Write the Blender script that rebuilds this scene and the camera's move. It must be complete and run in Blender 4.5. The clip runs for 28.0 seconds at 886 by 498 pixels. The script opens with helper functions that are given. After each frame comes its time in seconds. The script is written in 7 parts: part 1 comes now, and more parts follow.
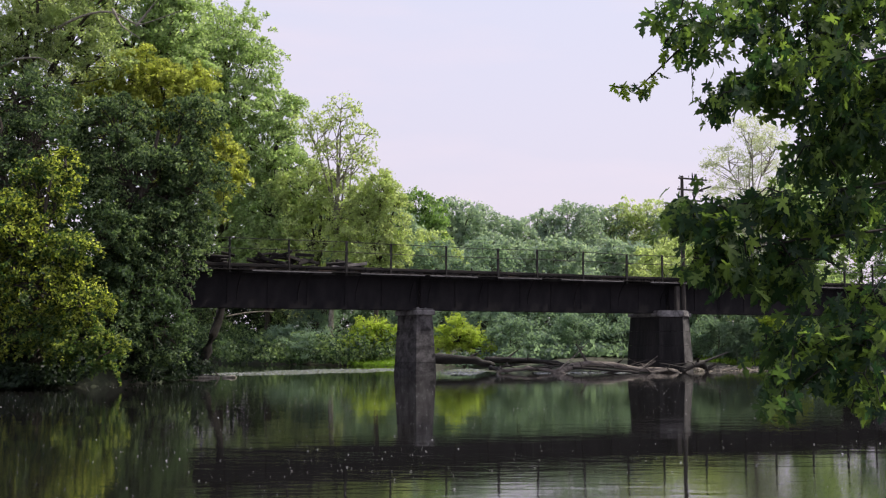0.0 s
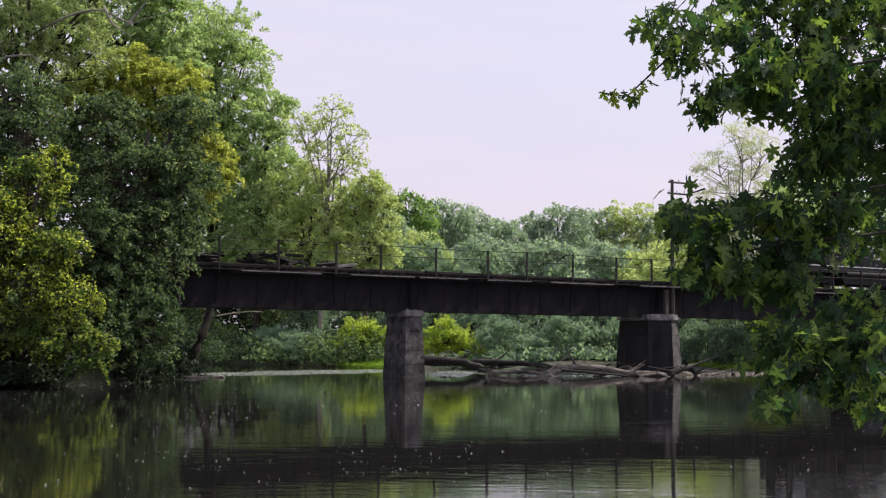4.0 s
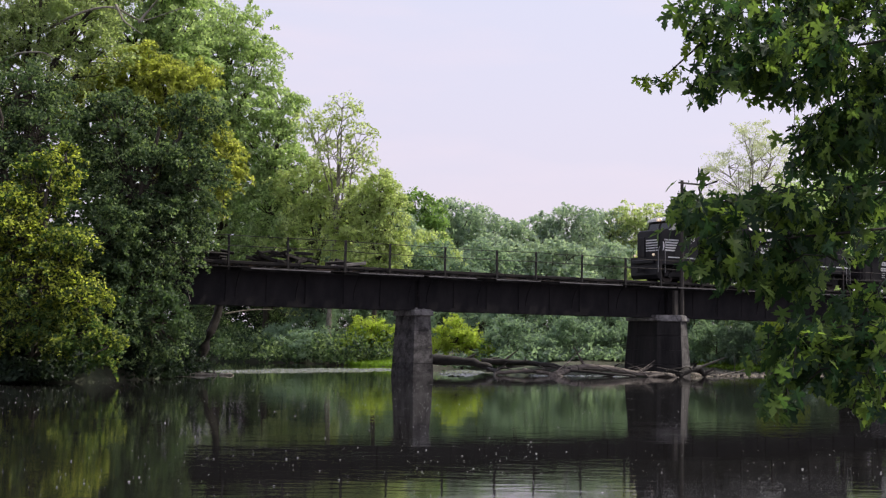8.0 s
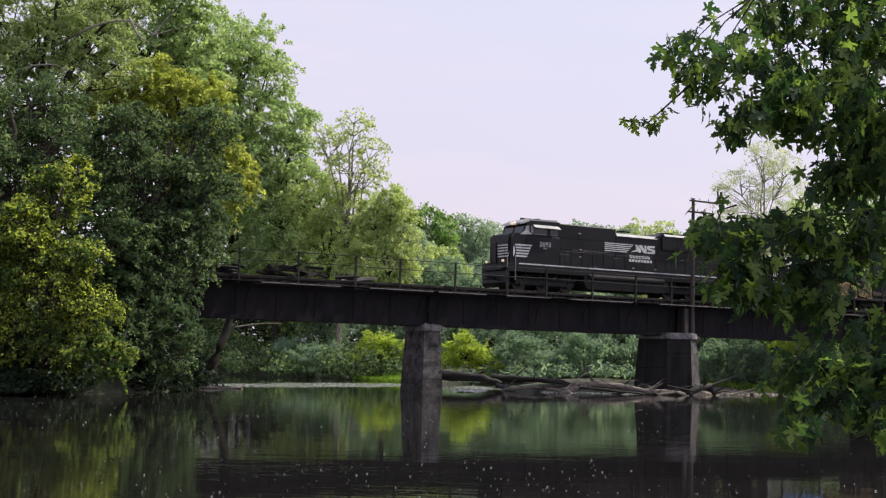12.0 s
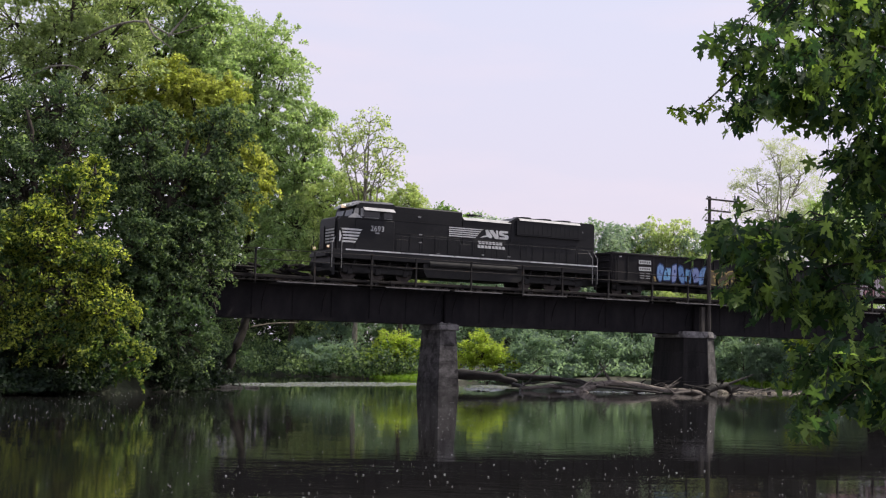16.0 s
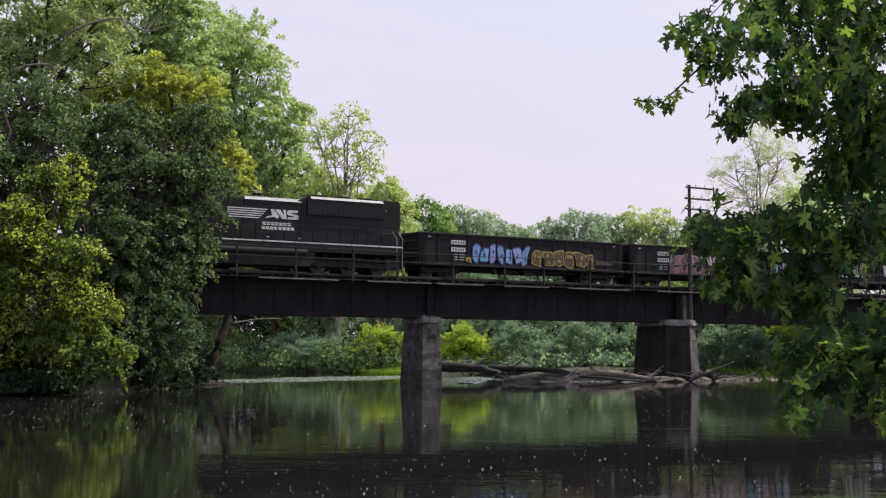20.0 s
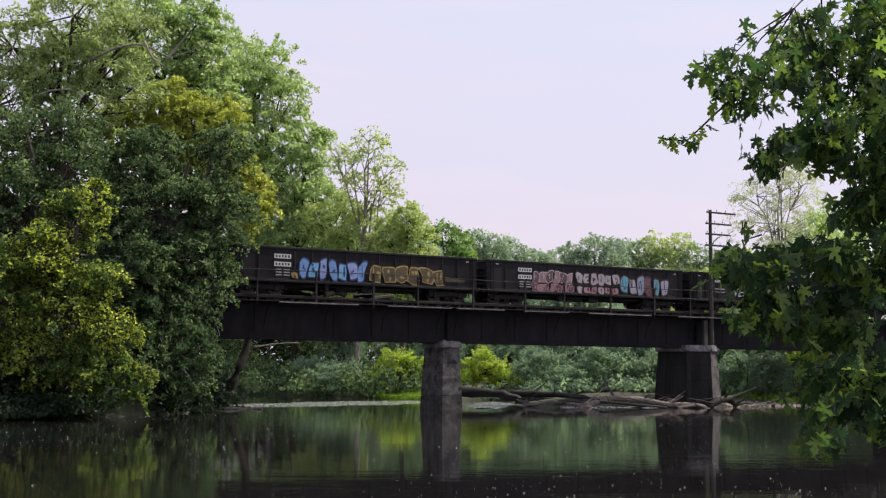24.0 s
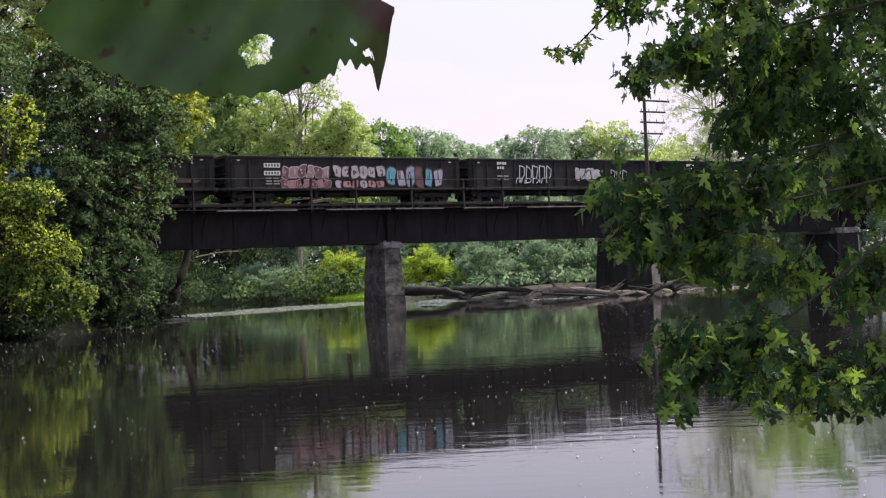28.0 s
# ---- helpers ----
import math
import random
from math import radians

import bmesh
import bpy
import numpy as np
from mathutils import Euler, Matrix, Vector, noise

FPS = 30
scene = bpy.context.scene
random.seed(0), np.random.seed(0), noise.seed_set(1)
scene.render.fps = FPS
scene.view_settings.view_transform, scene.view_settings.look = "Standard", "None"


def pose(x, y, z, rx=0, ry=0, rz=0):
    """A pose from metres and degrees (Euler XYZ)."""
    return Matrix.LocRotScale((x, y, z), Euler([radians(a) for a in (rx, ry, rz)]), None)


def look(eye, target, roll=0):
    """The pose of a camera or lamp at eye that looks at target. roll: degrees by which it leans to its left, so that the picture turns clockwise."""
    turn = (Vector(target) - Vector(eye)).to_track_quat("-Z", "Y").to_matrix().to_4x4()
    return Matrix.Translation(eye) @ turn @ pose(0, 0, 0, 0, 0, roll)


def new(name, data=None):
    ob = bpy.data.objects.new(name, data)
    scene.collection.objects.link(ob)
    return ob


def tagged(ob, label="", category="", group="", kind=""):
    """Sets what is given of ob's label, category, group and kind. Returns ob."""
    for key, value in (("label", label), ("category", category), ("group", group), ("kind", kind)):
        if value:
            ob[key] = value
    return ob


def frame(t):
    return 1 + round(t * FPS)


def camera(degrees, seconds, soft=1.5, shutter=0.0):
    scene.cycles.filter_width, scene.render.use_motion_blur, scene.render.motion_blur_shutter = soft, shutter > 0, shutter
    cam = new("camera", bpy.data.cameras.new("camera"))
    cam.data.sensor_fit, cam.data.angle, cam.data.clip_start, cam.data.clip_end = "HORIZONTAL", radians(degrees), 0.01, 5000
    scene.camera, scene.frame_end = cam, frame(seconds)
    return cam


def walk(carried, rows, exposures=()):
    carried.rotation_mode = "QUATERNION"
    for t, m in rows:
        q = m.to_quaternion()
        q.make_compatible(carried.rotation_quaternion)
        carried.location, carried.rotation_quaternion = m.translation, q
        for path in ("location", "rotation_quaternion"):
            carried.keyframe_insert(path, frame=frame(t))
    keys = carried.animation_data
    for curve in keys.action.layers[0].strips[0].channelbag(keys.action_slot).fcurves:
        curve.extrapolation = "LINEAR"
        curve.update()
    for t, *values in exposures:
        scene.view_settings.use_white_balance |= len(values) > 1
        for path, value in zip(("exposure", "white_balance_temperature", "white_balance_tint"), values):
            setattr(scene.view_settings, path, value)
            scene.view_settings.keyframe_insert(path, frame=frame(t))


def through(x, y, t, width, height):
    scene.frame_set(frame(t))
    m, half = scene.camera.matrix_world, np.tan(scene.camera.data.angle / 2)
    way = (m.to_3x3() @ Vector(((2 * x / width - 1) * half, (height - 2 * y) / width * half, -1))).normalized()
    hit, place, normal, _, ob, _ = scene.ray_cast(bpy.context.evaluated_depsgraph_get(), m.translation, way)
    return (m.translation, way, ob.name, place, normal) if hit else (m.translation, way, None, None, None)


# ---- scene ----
LENS = 38.8
EYE = 2.3            # height of the camera above the water
cam = camera(LENS, 28.0, soft=1.25)

# seconds, sideways, height, yaw, pitch, roll
PATH = [
    (0.0, 0.000, 2.300, 0.00, 4.09, 0.00),
    (0.5, 0.000, 2.300, -0.01, 4.10, -0.00),
    (1.0, 0.000, 2.300, -0.13, 4.15, 0.02),
    (1.5, 0.000, 2.300, -0.23, 4.14, -0.02),
    (2.0, 0.000, 2.300, -0.35, 4.17, -0.06),
    (2.5, 0.000, 2.300, -0.45, 4.20, 0.01),
    (3.0, 0.000, 2.300, -0.47, 4.21, 0.19),
    (3.5, 0.000, 2.300, -0.49, 4.20, 0.41),
    (5.5, 0.000, 2.300, -0.41, 4.06, 0.56),
    (6.0, 0.000, 2.300, -0.35, 3.99, 0.64),
    (6.5, 0.000, 2.300, -0.28, 3.85, 0.64),
    (7.0, 0.000, 2.300, -0.20, 3.84, 0.66),
    (7.5, 0.000, 2.300, -0.12, 3.99, 0.86),
    (8.0, 0.000, 2.300, -0.04, 4.13, 0.91),
    (8.5, 0.000, 2.300, -0.04, 4.05, 0.95),
    (9.0, 0.000, 2.300, -0.04, 4.15, 0.92),
    (9.5, 0.000, 2.300, -0.03, 4.34, 1.07),
    (10.0, 0.000, 2.300, -0.03, 4.48, 1.22),
    (10.5, 0.000, 2.300, -0.01, 4.55, 1.45),
    (11.0, 0.000, 2.300, 0.11, 4.63, 1.41),
    (11.5, 0.000, 2.300, 0.27, 4.73, 1.42),
    (12.0, 0.000, 2.300, 0.45, 4.83, 1.49),
    (12.5, 0.000, 2.300, 0.64, 4.82, 1.54),
    (14.5, 0.000, 2.300, 0.95, 4.82, 1.57),
    (15.0, 0.000, 2.300, 1.04, 4.78, 1.56),
    (15.5, 0.000, 2.300, 1.08, 4.75, 1.51),
    (16.0, 0.000, 2.300, 1.17, 4.77, 1.40),
    (16.5, 0.000, 2.300, 1.14, 4.80, 1.32),
    (17.0, 0.000, 2.300, 0.88, 4.78, 1.01),
    (17.5, 0.000, 2.300, 0.54, 4.74, 0.75),
    (18.0, 0.000, 2.300, 0.38, 4.62, 0.54),
    (18.5, 0.000, 2.300, 0.25, 4.56, 0.56),
    (19.0, 0.000, 2.300, 0.27, 4.56, 0.50),
    (19.5, 0.000, 2.300, 0.28, 4.49, 0.46),
    (20.0, 0.000, 2.300, 0.31, 4.45, 0.31),
    (20.5, 0.000, 2.300, 0.33, 4.56, 0.36),
    (21.0, 0.000, 2.300, 0.44, 4.72, 0.38),
    (21.5, -0.010, 2.310, 0.55, 4.82, 0.41),
    (23.5, -0.040, 2.350, 0.96, 5.53, 0.61),
    (24.0, -0.050, 2.360, 1.21, 5.53, 0.49),
    (24.5, -0.055, 2.355, 2.13, 4.65, 0.35),
    (25.0, -0.100, 2.365, -3.31, 4.21, -0.33),
    (25.5, -0.100, 2.450, -8.73, 3.39, -0.86),
    (26.0, -0.080, 2.500, -8.07, 0.49, -0.07),
    (26.5, -0.045, 2.480, -7.79, 1.07, 0.37),
    (27.0, 0.060, 2.490, -4.00, 1.15, -2.06),
    (27.5, 0.140, 2.500, -1.01, 0.30, -3.36),
    (28.0, 0.200, 2.500, -1.33, 0.81, -2.42),
]
walk(cam, [(t, pose(x, 0, z, 90 + p, 0, yw) @ pose(0, 0, 0, 0, 0, r)) for t, x, z, yw, p, r in PATH],
     exposures=[(0, 0.0), (25.5, 0.0), (26.5, 0.05), (27.2, 0.18), (28, 0.28)])

# ---- light ----
SUN_EL, SUN_AZ = 52, 70        # azimuth clockwise from straight ahead
world = bpy.data.worlds.new("hazy_sky")
scene.world = world
world.use_nodes = True
wt = world.node_tree
wt.nodes.clear()
w_out = wt.nodes.new("ShaderNodeOutputWorld")
w_bg = wt.nodes.new("ShaderNodeBackground")
w_sky = wt.nodes.new("ShaderNodeTexSky")
w_sky.sky_type = "NISHITA"
w_sky.sun_disc = False
w_sky.sun_elevation, w_sky.sun_rotation = radians(SUN_EL), radians(SUN_AZ)
w_sky.air_density, w_sky.dust_density, w_sky.ozone_density = 1.0, 4.0, 1.0
w_mix = wt.nodes.new("ShaderNodeMix")
w_mix.data_type = "RGBA"
w_mix.inputs[0].default_value = 0.82
w_coord = wt.nodes.new("ShaderNodeTexCoord")
w_sep = wt.nodes.new("ShaderNodeSeparateXYZ")
w_ramp = wt.nodes.new("ShaderNodeValToRGB")
w_ramp.color_ramp.elements[0].position = 0.02
w_ramp.color_ramp.elements[0].color = (7.6, 6.7, 7.9, 1)
w_ramp.color_ramp.elements[1].position = 0.34
w_ramp.color_ramp.elements[1].color = (7.0, 7.1, 8.8, 1)
w_map = wt.nodes.new("ShaderNodeMapping")
w_map.inputs["Scale"].default_value = (3, 3, 14)
w_noise = wt.nodes.new("ShaderNodeTexNoise")
w_noise.inputs["Scale"].default_value = 1.4
w_noise.inputs["Detail"].default_value = 5
w_cl = wt.nodes.new("ShaderNodeMapRange")
w_cl.inputs[1].default_value, w_cl.inputs[2].default_value = 0.5, 0.75
w_cl.inputs[3].default_value, w_cl.inputs[4].default_value = 0.0, 0.5
w_cloud = wt.nodes.new("ShaderNodeMix")
w_cloud.data_type = "RGBA"
w_cloud.inputs[7].default_value = (8.6, 7.3, 8.3, 1)
wt.links.new(w_coord.outputs["Generated"], w_sep.inputs[0])
wt.links.new(w_sep.outputs["Z"], w_ramp.inputs[0])
wt.links.new(w_coord.outputs["Generated"], w_map.inputs[0])
wt.links.new(w_map.outputs[0], w_noise.inputs["Vector"])
wt.links.new(w_noise.outputs[0], w_cl.inputs[0])
wt.links.new(w_cl.outputs[0], w_cloud.inputs[0])
wt.links.new(w_ramp.outputs[0], w_cloud.inputs[6])
wt.links.new(w_sky.outputs[0], w_mix.inputs[6])
wt.links.new(w_cloud.outputs[2], w_mix.inputs[7])
wt.links.new(w_mix.outputs[2], w_bg.inputs[0])
wt.links.new(w_bg.outputs[0], w_out.inputs[0])
w_bg.inputs[1].default_value = 0.12

sun_data = bpy.data.lights.new("sun", "SUN")
sun_data.energy, sun_data.angle, sun_data.color = 5.0, radians(1.5), (1.0, 0.93, 0.82)
sun = new("sun", sun_data)
_az, _el = radians(SUN_AZ), radians(SUN_EL)
sun.matrix_world = look((60 * math.sin(_az), 60 * math.cos(_az), 70), (60 * math.sin(_az) - math.sin(_az) * math.cos(_el), 60 * math.cos(_az) - math.cos(_az) * math.cos(_el), 70 - math.sin(_el)))

# ---- plan: the bridge runs 31 degrees off the picture plane ----
TH = radians(31)
B = Vector((math.cos(TH), math.sin(TH), 0))      # along the bridge, to the far end
N = Vector((-math.sin(TH), math.cos(TH), 0))     # across it, away from the viewer
TRACK = 69.6
RAIL_Z = 6.6
FOCAL = 784 / math.tan(radians(LENS / 2))


def on_bridge(s, d, z):
    v = B * s + N * d
    return Vector((v.x, v.y, z))


def bridge_pose(s, d, z):
    """local x along the bridge, y away from the viewer"""
    v = on_bridge(s, d, z)
    return pose(v.x, v.y, v.z, 0, 0, 31)


def across(a, depth):
    """place at a sideways angle (picture units from the middle) and depth"""
    return (a - 784) / FOCAL * depth


# ---- materials ----
def nodes_of(name):
    m = bpy.data.materials.new(name)
    m.use_nodes = True
    t = m.node_tree
    return m, t, t.nodes["Principled BSDF"], t.nodes["Material Output"]


def ramp_between(t, fac, c1, c2, lo=0.35, hi=0.65):
    r = t.nodes.new("ShaderNodeValToRGB")
    r.color_ramp.elements[0].position, r.color_ramp.elements[0].color = lo, (*c1, 1)
    r.color_ramp.elements[1].position, r.color_ramp.elements[1].color = hi, (*c2, 1)
    t.links.new(fac, r.inputs[0])
    return r.outputs[0]


def surface(name, c1, c2, rough=0.7, metal=0.0, scale=2.0, bump=0.1, fine=40.0, stretch=(1, 1, 1), spots=None, rand=0.0, spec=0.3):
    """two-tone surface with broad stains and fine grain, in object space metres"""
    m, t, p, _ = nodes_of(name)
    co = t.nodes.new("ShaderNodeTexCoord")
    mp = t.nodes.new("ShaderNodeMapping")
    mp.inputs["Scale"].default_value = stretch
    t.links.new(co.outputs["Object"], mp.inputs[0])
    big = t.nodes.new("ShaderNodeTexNoise")
    big.inputs["Scale"].default_value, big.inputs["Detail"].default_value = scale, 6
    big.inputs["Roughness"].default_value = 0.65
    t.links.new(mp.outputs[0], big.inputs["Vector"])
    col = ramp_between(t, big.outputs[0], c1, c2)
    grain = t.nodes.new("ShaderNodeTexNoise")
    grain.inputs["Scale"].default_value, grain.inputs["Detail"].default_value = fine, 4
    t.links.new(mp.outputs[0], grain.inputs["Vector"])
    mul = t.nodes.new("ShaderNodeMix")
    mul.data_type, mul.blend_type = "RGBA", "MULTIPLY"
    mul.inputs[0].default_value = 0.6
    g = ramp_between(t, grain.outputs[0], (0.55, 0.55, 0.55), (1.25, 1.25, 1.25), 0.3, 0.7)
    t.links.new(col, mul.inputs[6])
    t.links.new(g, mul.inputs[7])
    last = mul.outputs[2]
    if spots:
        sp = t.nodes.new("ShaderNodeTexNoise")
        sp.inputs["Scale"].default_value, sp.inputs["Detail"].default_value = spots[1], 8
        t.links.new(mp.outputs[0], sp.inputs["Vector"])
        mr = t.nodes.new("ShaderNodeMapRange")
        mr.inputs[1].default_value, mr.inputs[2].default_value = spots[2], spots[2] + 0.12
        t.links.new(sp.outputs[0], mr.inputs[0])
        mx = t.nodes.new("ShaderNodeMix")
        mx.data_type = "RGBA"
        t.links.new(mr.outputs[0], mx.inputs[0])
        t.links.new(last, mx.inputs[6])
        mx.inputs[7].default_value = (*spots[0], 1)
        last = mx.outputs[2]
    if rand:
        oi = t.nodes.new("ShaderNodeObjectInfo")
        hv = t.nodes.new("ShaderNodeHueSaturation")
        mr = t.nodes.new("ShaderNodeMapRange")
        mr.inputs[3].default_value, mr.inputs[4].default_value = 1 - rand, 1 + rand
        t.links.new(oi.outputs["Random"], mr.inputs[0])
        t.links.new(mr.outputs[0], hv.inputs["Value"])
        t.links.new(last, hv.inputs["Color"])
        last = hv.outputs[0]
    t.links.new(last, p.inputs["Base Color"])
    p.inputs["Roughness"].default_value, p.inputs["Metallic"].default_value = rough, metal
    p.inputs["Specular IOR Level"].default_value = spec
    if bump:
        b = t.nodes.new("ShaderNodeBump")
        b.inputs["Strength"].default_value, b.inputs["Distance"].default_value = bump, 0.03
        t.links.new(grain.outputs[0], b.inputs["Height"])
        t.links.new(b.outputs[0], p.inputs["Normal"])
    return m


def leafy(name, c1, c2, c3, through=0.35, rough=0.55, by_object=False, spread=(0.1, 0.9)):
    """leaves: colour varies leaf by leaf and in broad patches; light shines through"""
    m, t, p, out = nodes_of(name)
    ge = t.nodes.new("ShaderNodeObjectInfo" if by_object else "ShaderNodeNewGeometry")
    rnd = ge.outputs["Random"] if by_object else ge.outputs["Random Per Island"]
    col = ramp_between(t, rnd, c1, c2, *spread)
    co = t.nodes.new("ShaderNodeTexCoord")
    nz = t.nodes.new("ShaderNodeTexNoise")
    nz.inputs["Scale"].default_value, nz.inputs["Detail"].default_value = 0.35, 3
    t.links.new(co.outputs["Object"], nz.inputs["Vector"])
    mr = t.nodes.new("ShaderNodeMapRange")
    mr.inputs[1].default_value, mr.inputs[2].default_value = 0.45, 0.7
    t.links.new(nz.outputs[0], mr.inputs[0])
    mx = t.nodes.new("ShaderNodeMix")
    mx.data_type = "RGBA"
    t.links.new(mr.outputs[0], mx.inputs[0])
    t.links.new(col, mx.inputs[6])
    mx.inputs[7].default_value = (*c3, 1)
    t.links.new(mx.outputs[2], p.inputs["Base Color"])
    p.inputs["Roughness"].default_value = rough
    p.inputs["Specular IOR Level"].default_value = 0.22
    tr = t.nodes.new("ShaderNodeBsdfTranslucent")
    sat = t.nodes.new("ShaderNodeMix")
    sat.data_type, sat.blend_type = "RGBA", "MULTIPLY"
    sat.inputs[0].default_value = 1
    t.links.new(mx.outputs[2], sat.inputs[6])
    sat.inputs[7].default_value = (1.62, 1.7, 0.95, 1)
    t.links.new(sat.outputs[2], tr.inputs[0])
    ms = t.nodes.new("ShaderNodeMixShader")
    ms.inputs[0].default_value = through
    t.links.new(p.outputs[0], ms.inputs[1])
    t.links.new(tr.outputs[0], ms.inputs[2])
    t.links.new(ms.outputs[0], out.inputs[0])
    return m


M_DARK_LEAF = leafy("dark_leaf", (0.028, 0.052, 0.031), (0.25, 0.33, 0.17), (0.068, 0.11, 0.06), 0.48, spread=(0.3, 1.0))
# darker copy of the dark leaf, with the bank's shade put into its colour
M_SHADE_DARK_LEAF = leafy("shade_dark_leaf", (0.008, 0.017, 0.010), (0.045, 0.068, 0.036), (0.02, 0.034, 0.02), 0.3, spread=(0.3, 1.0))
M_MID_LEAF = leafy("mid_leaf", (0.08, 0.14, 0.065), (0.30, 0.42, 0.17), (0.19, 0.29, 0.11), 0.55)
M_OLIVE_LEAF = leafy("olive_leaf", (0.13, 0.16, 0.05), (0.50, 0.51, 0.15), (0.33, 0.36, 0.10), 0.58)
M_DULL_LEAF = leafy("dull_leaf", (0.11, 0.15, 0.085), (0.46, 0.52, 0.29), (0.27, 0.33, 0.17), 0.55)
# pale bluish green: the haze under the bridge put into the leaf colour
M_HAZE_VEIL_LEAF = leafy("haze_veil_leaf", (0.145, 0.205, 0.18), (0.20, 0.275, 0.235), (0.17, 0.235, 0.205), 0.55)
M_YELLOW_LEAF = leafy("yellow_leaf", (0.022, 0.048, 0.023), (0.60, 0.64, 0.13), (0.055, 0.105, 0.04), 0.53, spread=(0.3, 1.0))
M_PALE_LEAF = leafy("pale_leaf", (0.20, 0.25, 0.13), (0.56, 0.61, 0.34), (0.39, 0.45, 0.24), 0.55)
# haze put into both colours: far leaves paler, far-wood leaves also bluer
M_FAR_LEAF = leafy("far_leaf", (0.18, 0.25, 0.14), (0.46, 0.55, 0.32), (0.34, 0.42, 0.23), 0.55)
M_HAZE_WOOD_LEAF = leafy("haze_wood_leaf", (0.19, 0.26, 0.235), (0.37, 0.44, 0.40), (0.29, 0.36, 0.32), 0.5)
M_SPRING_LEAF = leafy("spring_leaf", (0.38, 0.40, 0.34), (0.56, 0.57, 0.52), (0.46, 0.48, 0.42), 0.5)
M_LIME_LEAF = leafy("lime_leaf", (0.26, 0.335, 0.06), (0.42, 0.49, 0.11), (0.35, 0.43, 0.08), 0.5)
M_MAPLE = leafy("maple_leaf", (0.015, 0.036, 0.021), (0.22, 0.31, 0.075), (0.045, 0.09, 0.036), 0.55, 0.42, spread=(0.35, 1.0))
M_MAPLE_ONE = leafy("maple_leaf_single", (0.014, 0.034, 0.021), (0.22, 0.30, 0.065), (0.04, 0.085, 0.035), 0.52, 0.42, by_object=True, spread=(0.35, 1.0))
M_MAPLE_TIP = leafy("maple_leaf_young", (0.10, 0.17, 0.03), (0.30, 0.36, 0.05), (0.2, 0.27, 0.04), 0.5, 0.4, by_object=True)
M_TWIG = surface("dark_twig_bark", (0.012, 0.010, 0.009), (0.035, 0.03, 0.025), 0.9, 0, 3, 0.3, 25)
M_BARK = surface("bark", (0.03, 0.025, 0.02), (0.09, 0.075, 0.06), 0.9, 0, 3, 0.6, 25, (4, 4, 0.7))
M_PALE_BARK = surface("pale_bark", (0.14, 0.12, 0.09), (0.36, 0.33, 0.28), 0.85, 0, 2, 0.4, 20, (3, 3, 0.8))
M_DRIFT = surface("driftwood", (0.045, 0.036, 0.032), (0.22, 0.19, 0.165), 0.85, 0, 1.5, 0.5, 18, (0.6, 3, 3), rand=0.35)
M_DRIFT_DARK = surface("wet_driftwood", (0.018, 0.015, 0.013), (0.05, 0.043, 0.037), 0.7, 0, 1.5, 0.5, 18, (0.6, 3, 3), rand=0.3)
M_GIRDER = surface("sooty_black_steel", (0.0125, 0.0115, 0.0135), (0.023, 0.0205, 0.0225), 0.85, 0.0, 1.2, 0.3, 30, (1, 1, 0.5), ((0.025, 0.019, 0.018), 2.2, 0.66), spec=0.12)
M_RAILING = surface("rusty_railing", (0.012, 0.011, 0.011), (0.035, 0.03, 0.028), 0.7, 0.0, 3, 0.2, 40, (1, 1, 1), ((0.07, 0.045, 0.03), 3, 0.6))
M_LEDGE = surface("worn_ledge", (0.06, 0.055, 0.06), (0.17, 0.16, 0.165), 0.7, 0.0, 1.2, 0.2, 30)
M_TIMBER = surface("old_timber", (0.011, 0.0095, 0.009), (0.032, 0.027, 0.025), 0.9, 0, 2, 0.5, 25, (0.5, 4, 4), rand=0.35)
M_GREY_TIMBER = surface("weathered_timber", (0.10, 0.09, 0.085), (0.24, 0.22, 0.21), 0.9, 0, 2, 0.5, 25, (0.5, 4, 4), rand=0.3)
M_STONE = surface("stained_masonry", (0.03, 0.027, 0.027), (0.125, 0.116, 0.113), 0.92, 0, 1.5, 0.9, 8, (1, 1, 1.3), ((0.022, 0.02, 0.02), 1.3, 0.54), rand=0.22)
# near-black streaked masonry that puts shade into the left pier faces
M_SHADE_SIDE_STONE = surface("shade_side_masonry", (0.006, 0.0055, 0.0055), (0.026, 0.023, 0.023), 0.92, 0, 1.6, 0.6, 14, (1, 1, 0.12), ((0.06, 0.055, 0.055), 1.1, 0.7))
M_CAP = surface("pale_capstone", (0.08, 0.075, 0.075), (0.26, 0.245, 0.24), 0.9, 0, 1.8, 0.6, 20, (1, 1, 1), ((0.05, 0.045, 0.045), 2.5, 0.55), rand=0.1)
M_BALLAST = surface("ballast", (0.12, 0.115, 0.11), (0.30, 0.28, 0.27), 0.95, 0, 3, 0.9, 18)
M_RAILSTEEL = surface("rail_steel", (0.06, 0.04, 0.03), (0.14, 0.10, 0.08), 0.45, 0.6, 3, 0.1, 30)
M_GRAVEL = surface("gravel", (0.20, 0.17, 0.13), (0.42, 0.37, 0.30), 0.95, 0, 1.2, 0.8, 8, rand=0.25)
M_GRASS = leafy("grass_blade", (0.10, 0.19, 0.02), (0.20, 0.30, 0.04), (0.16, 0.26, 0.03), 0.4)


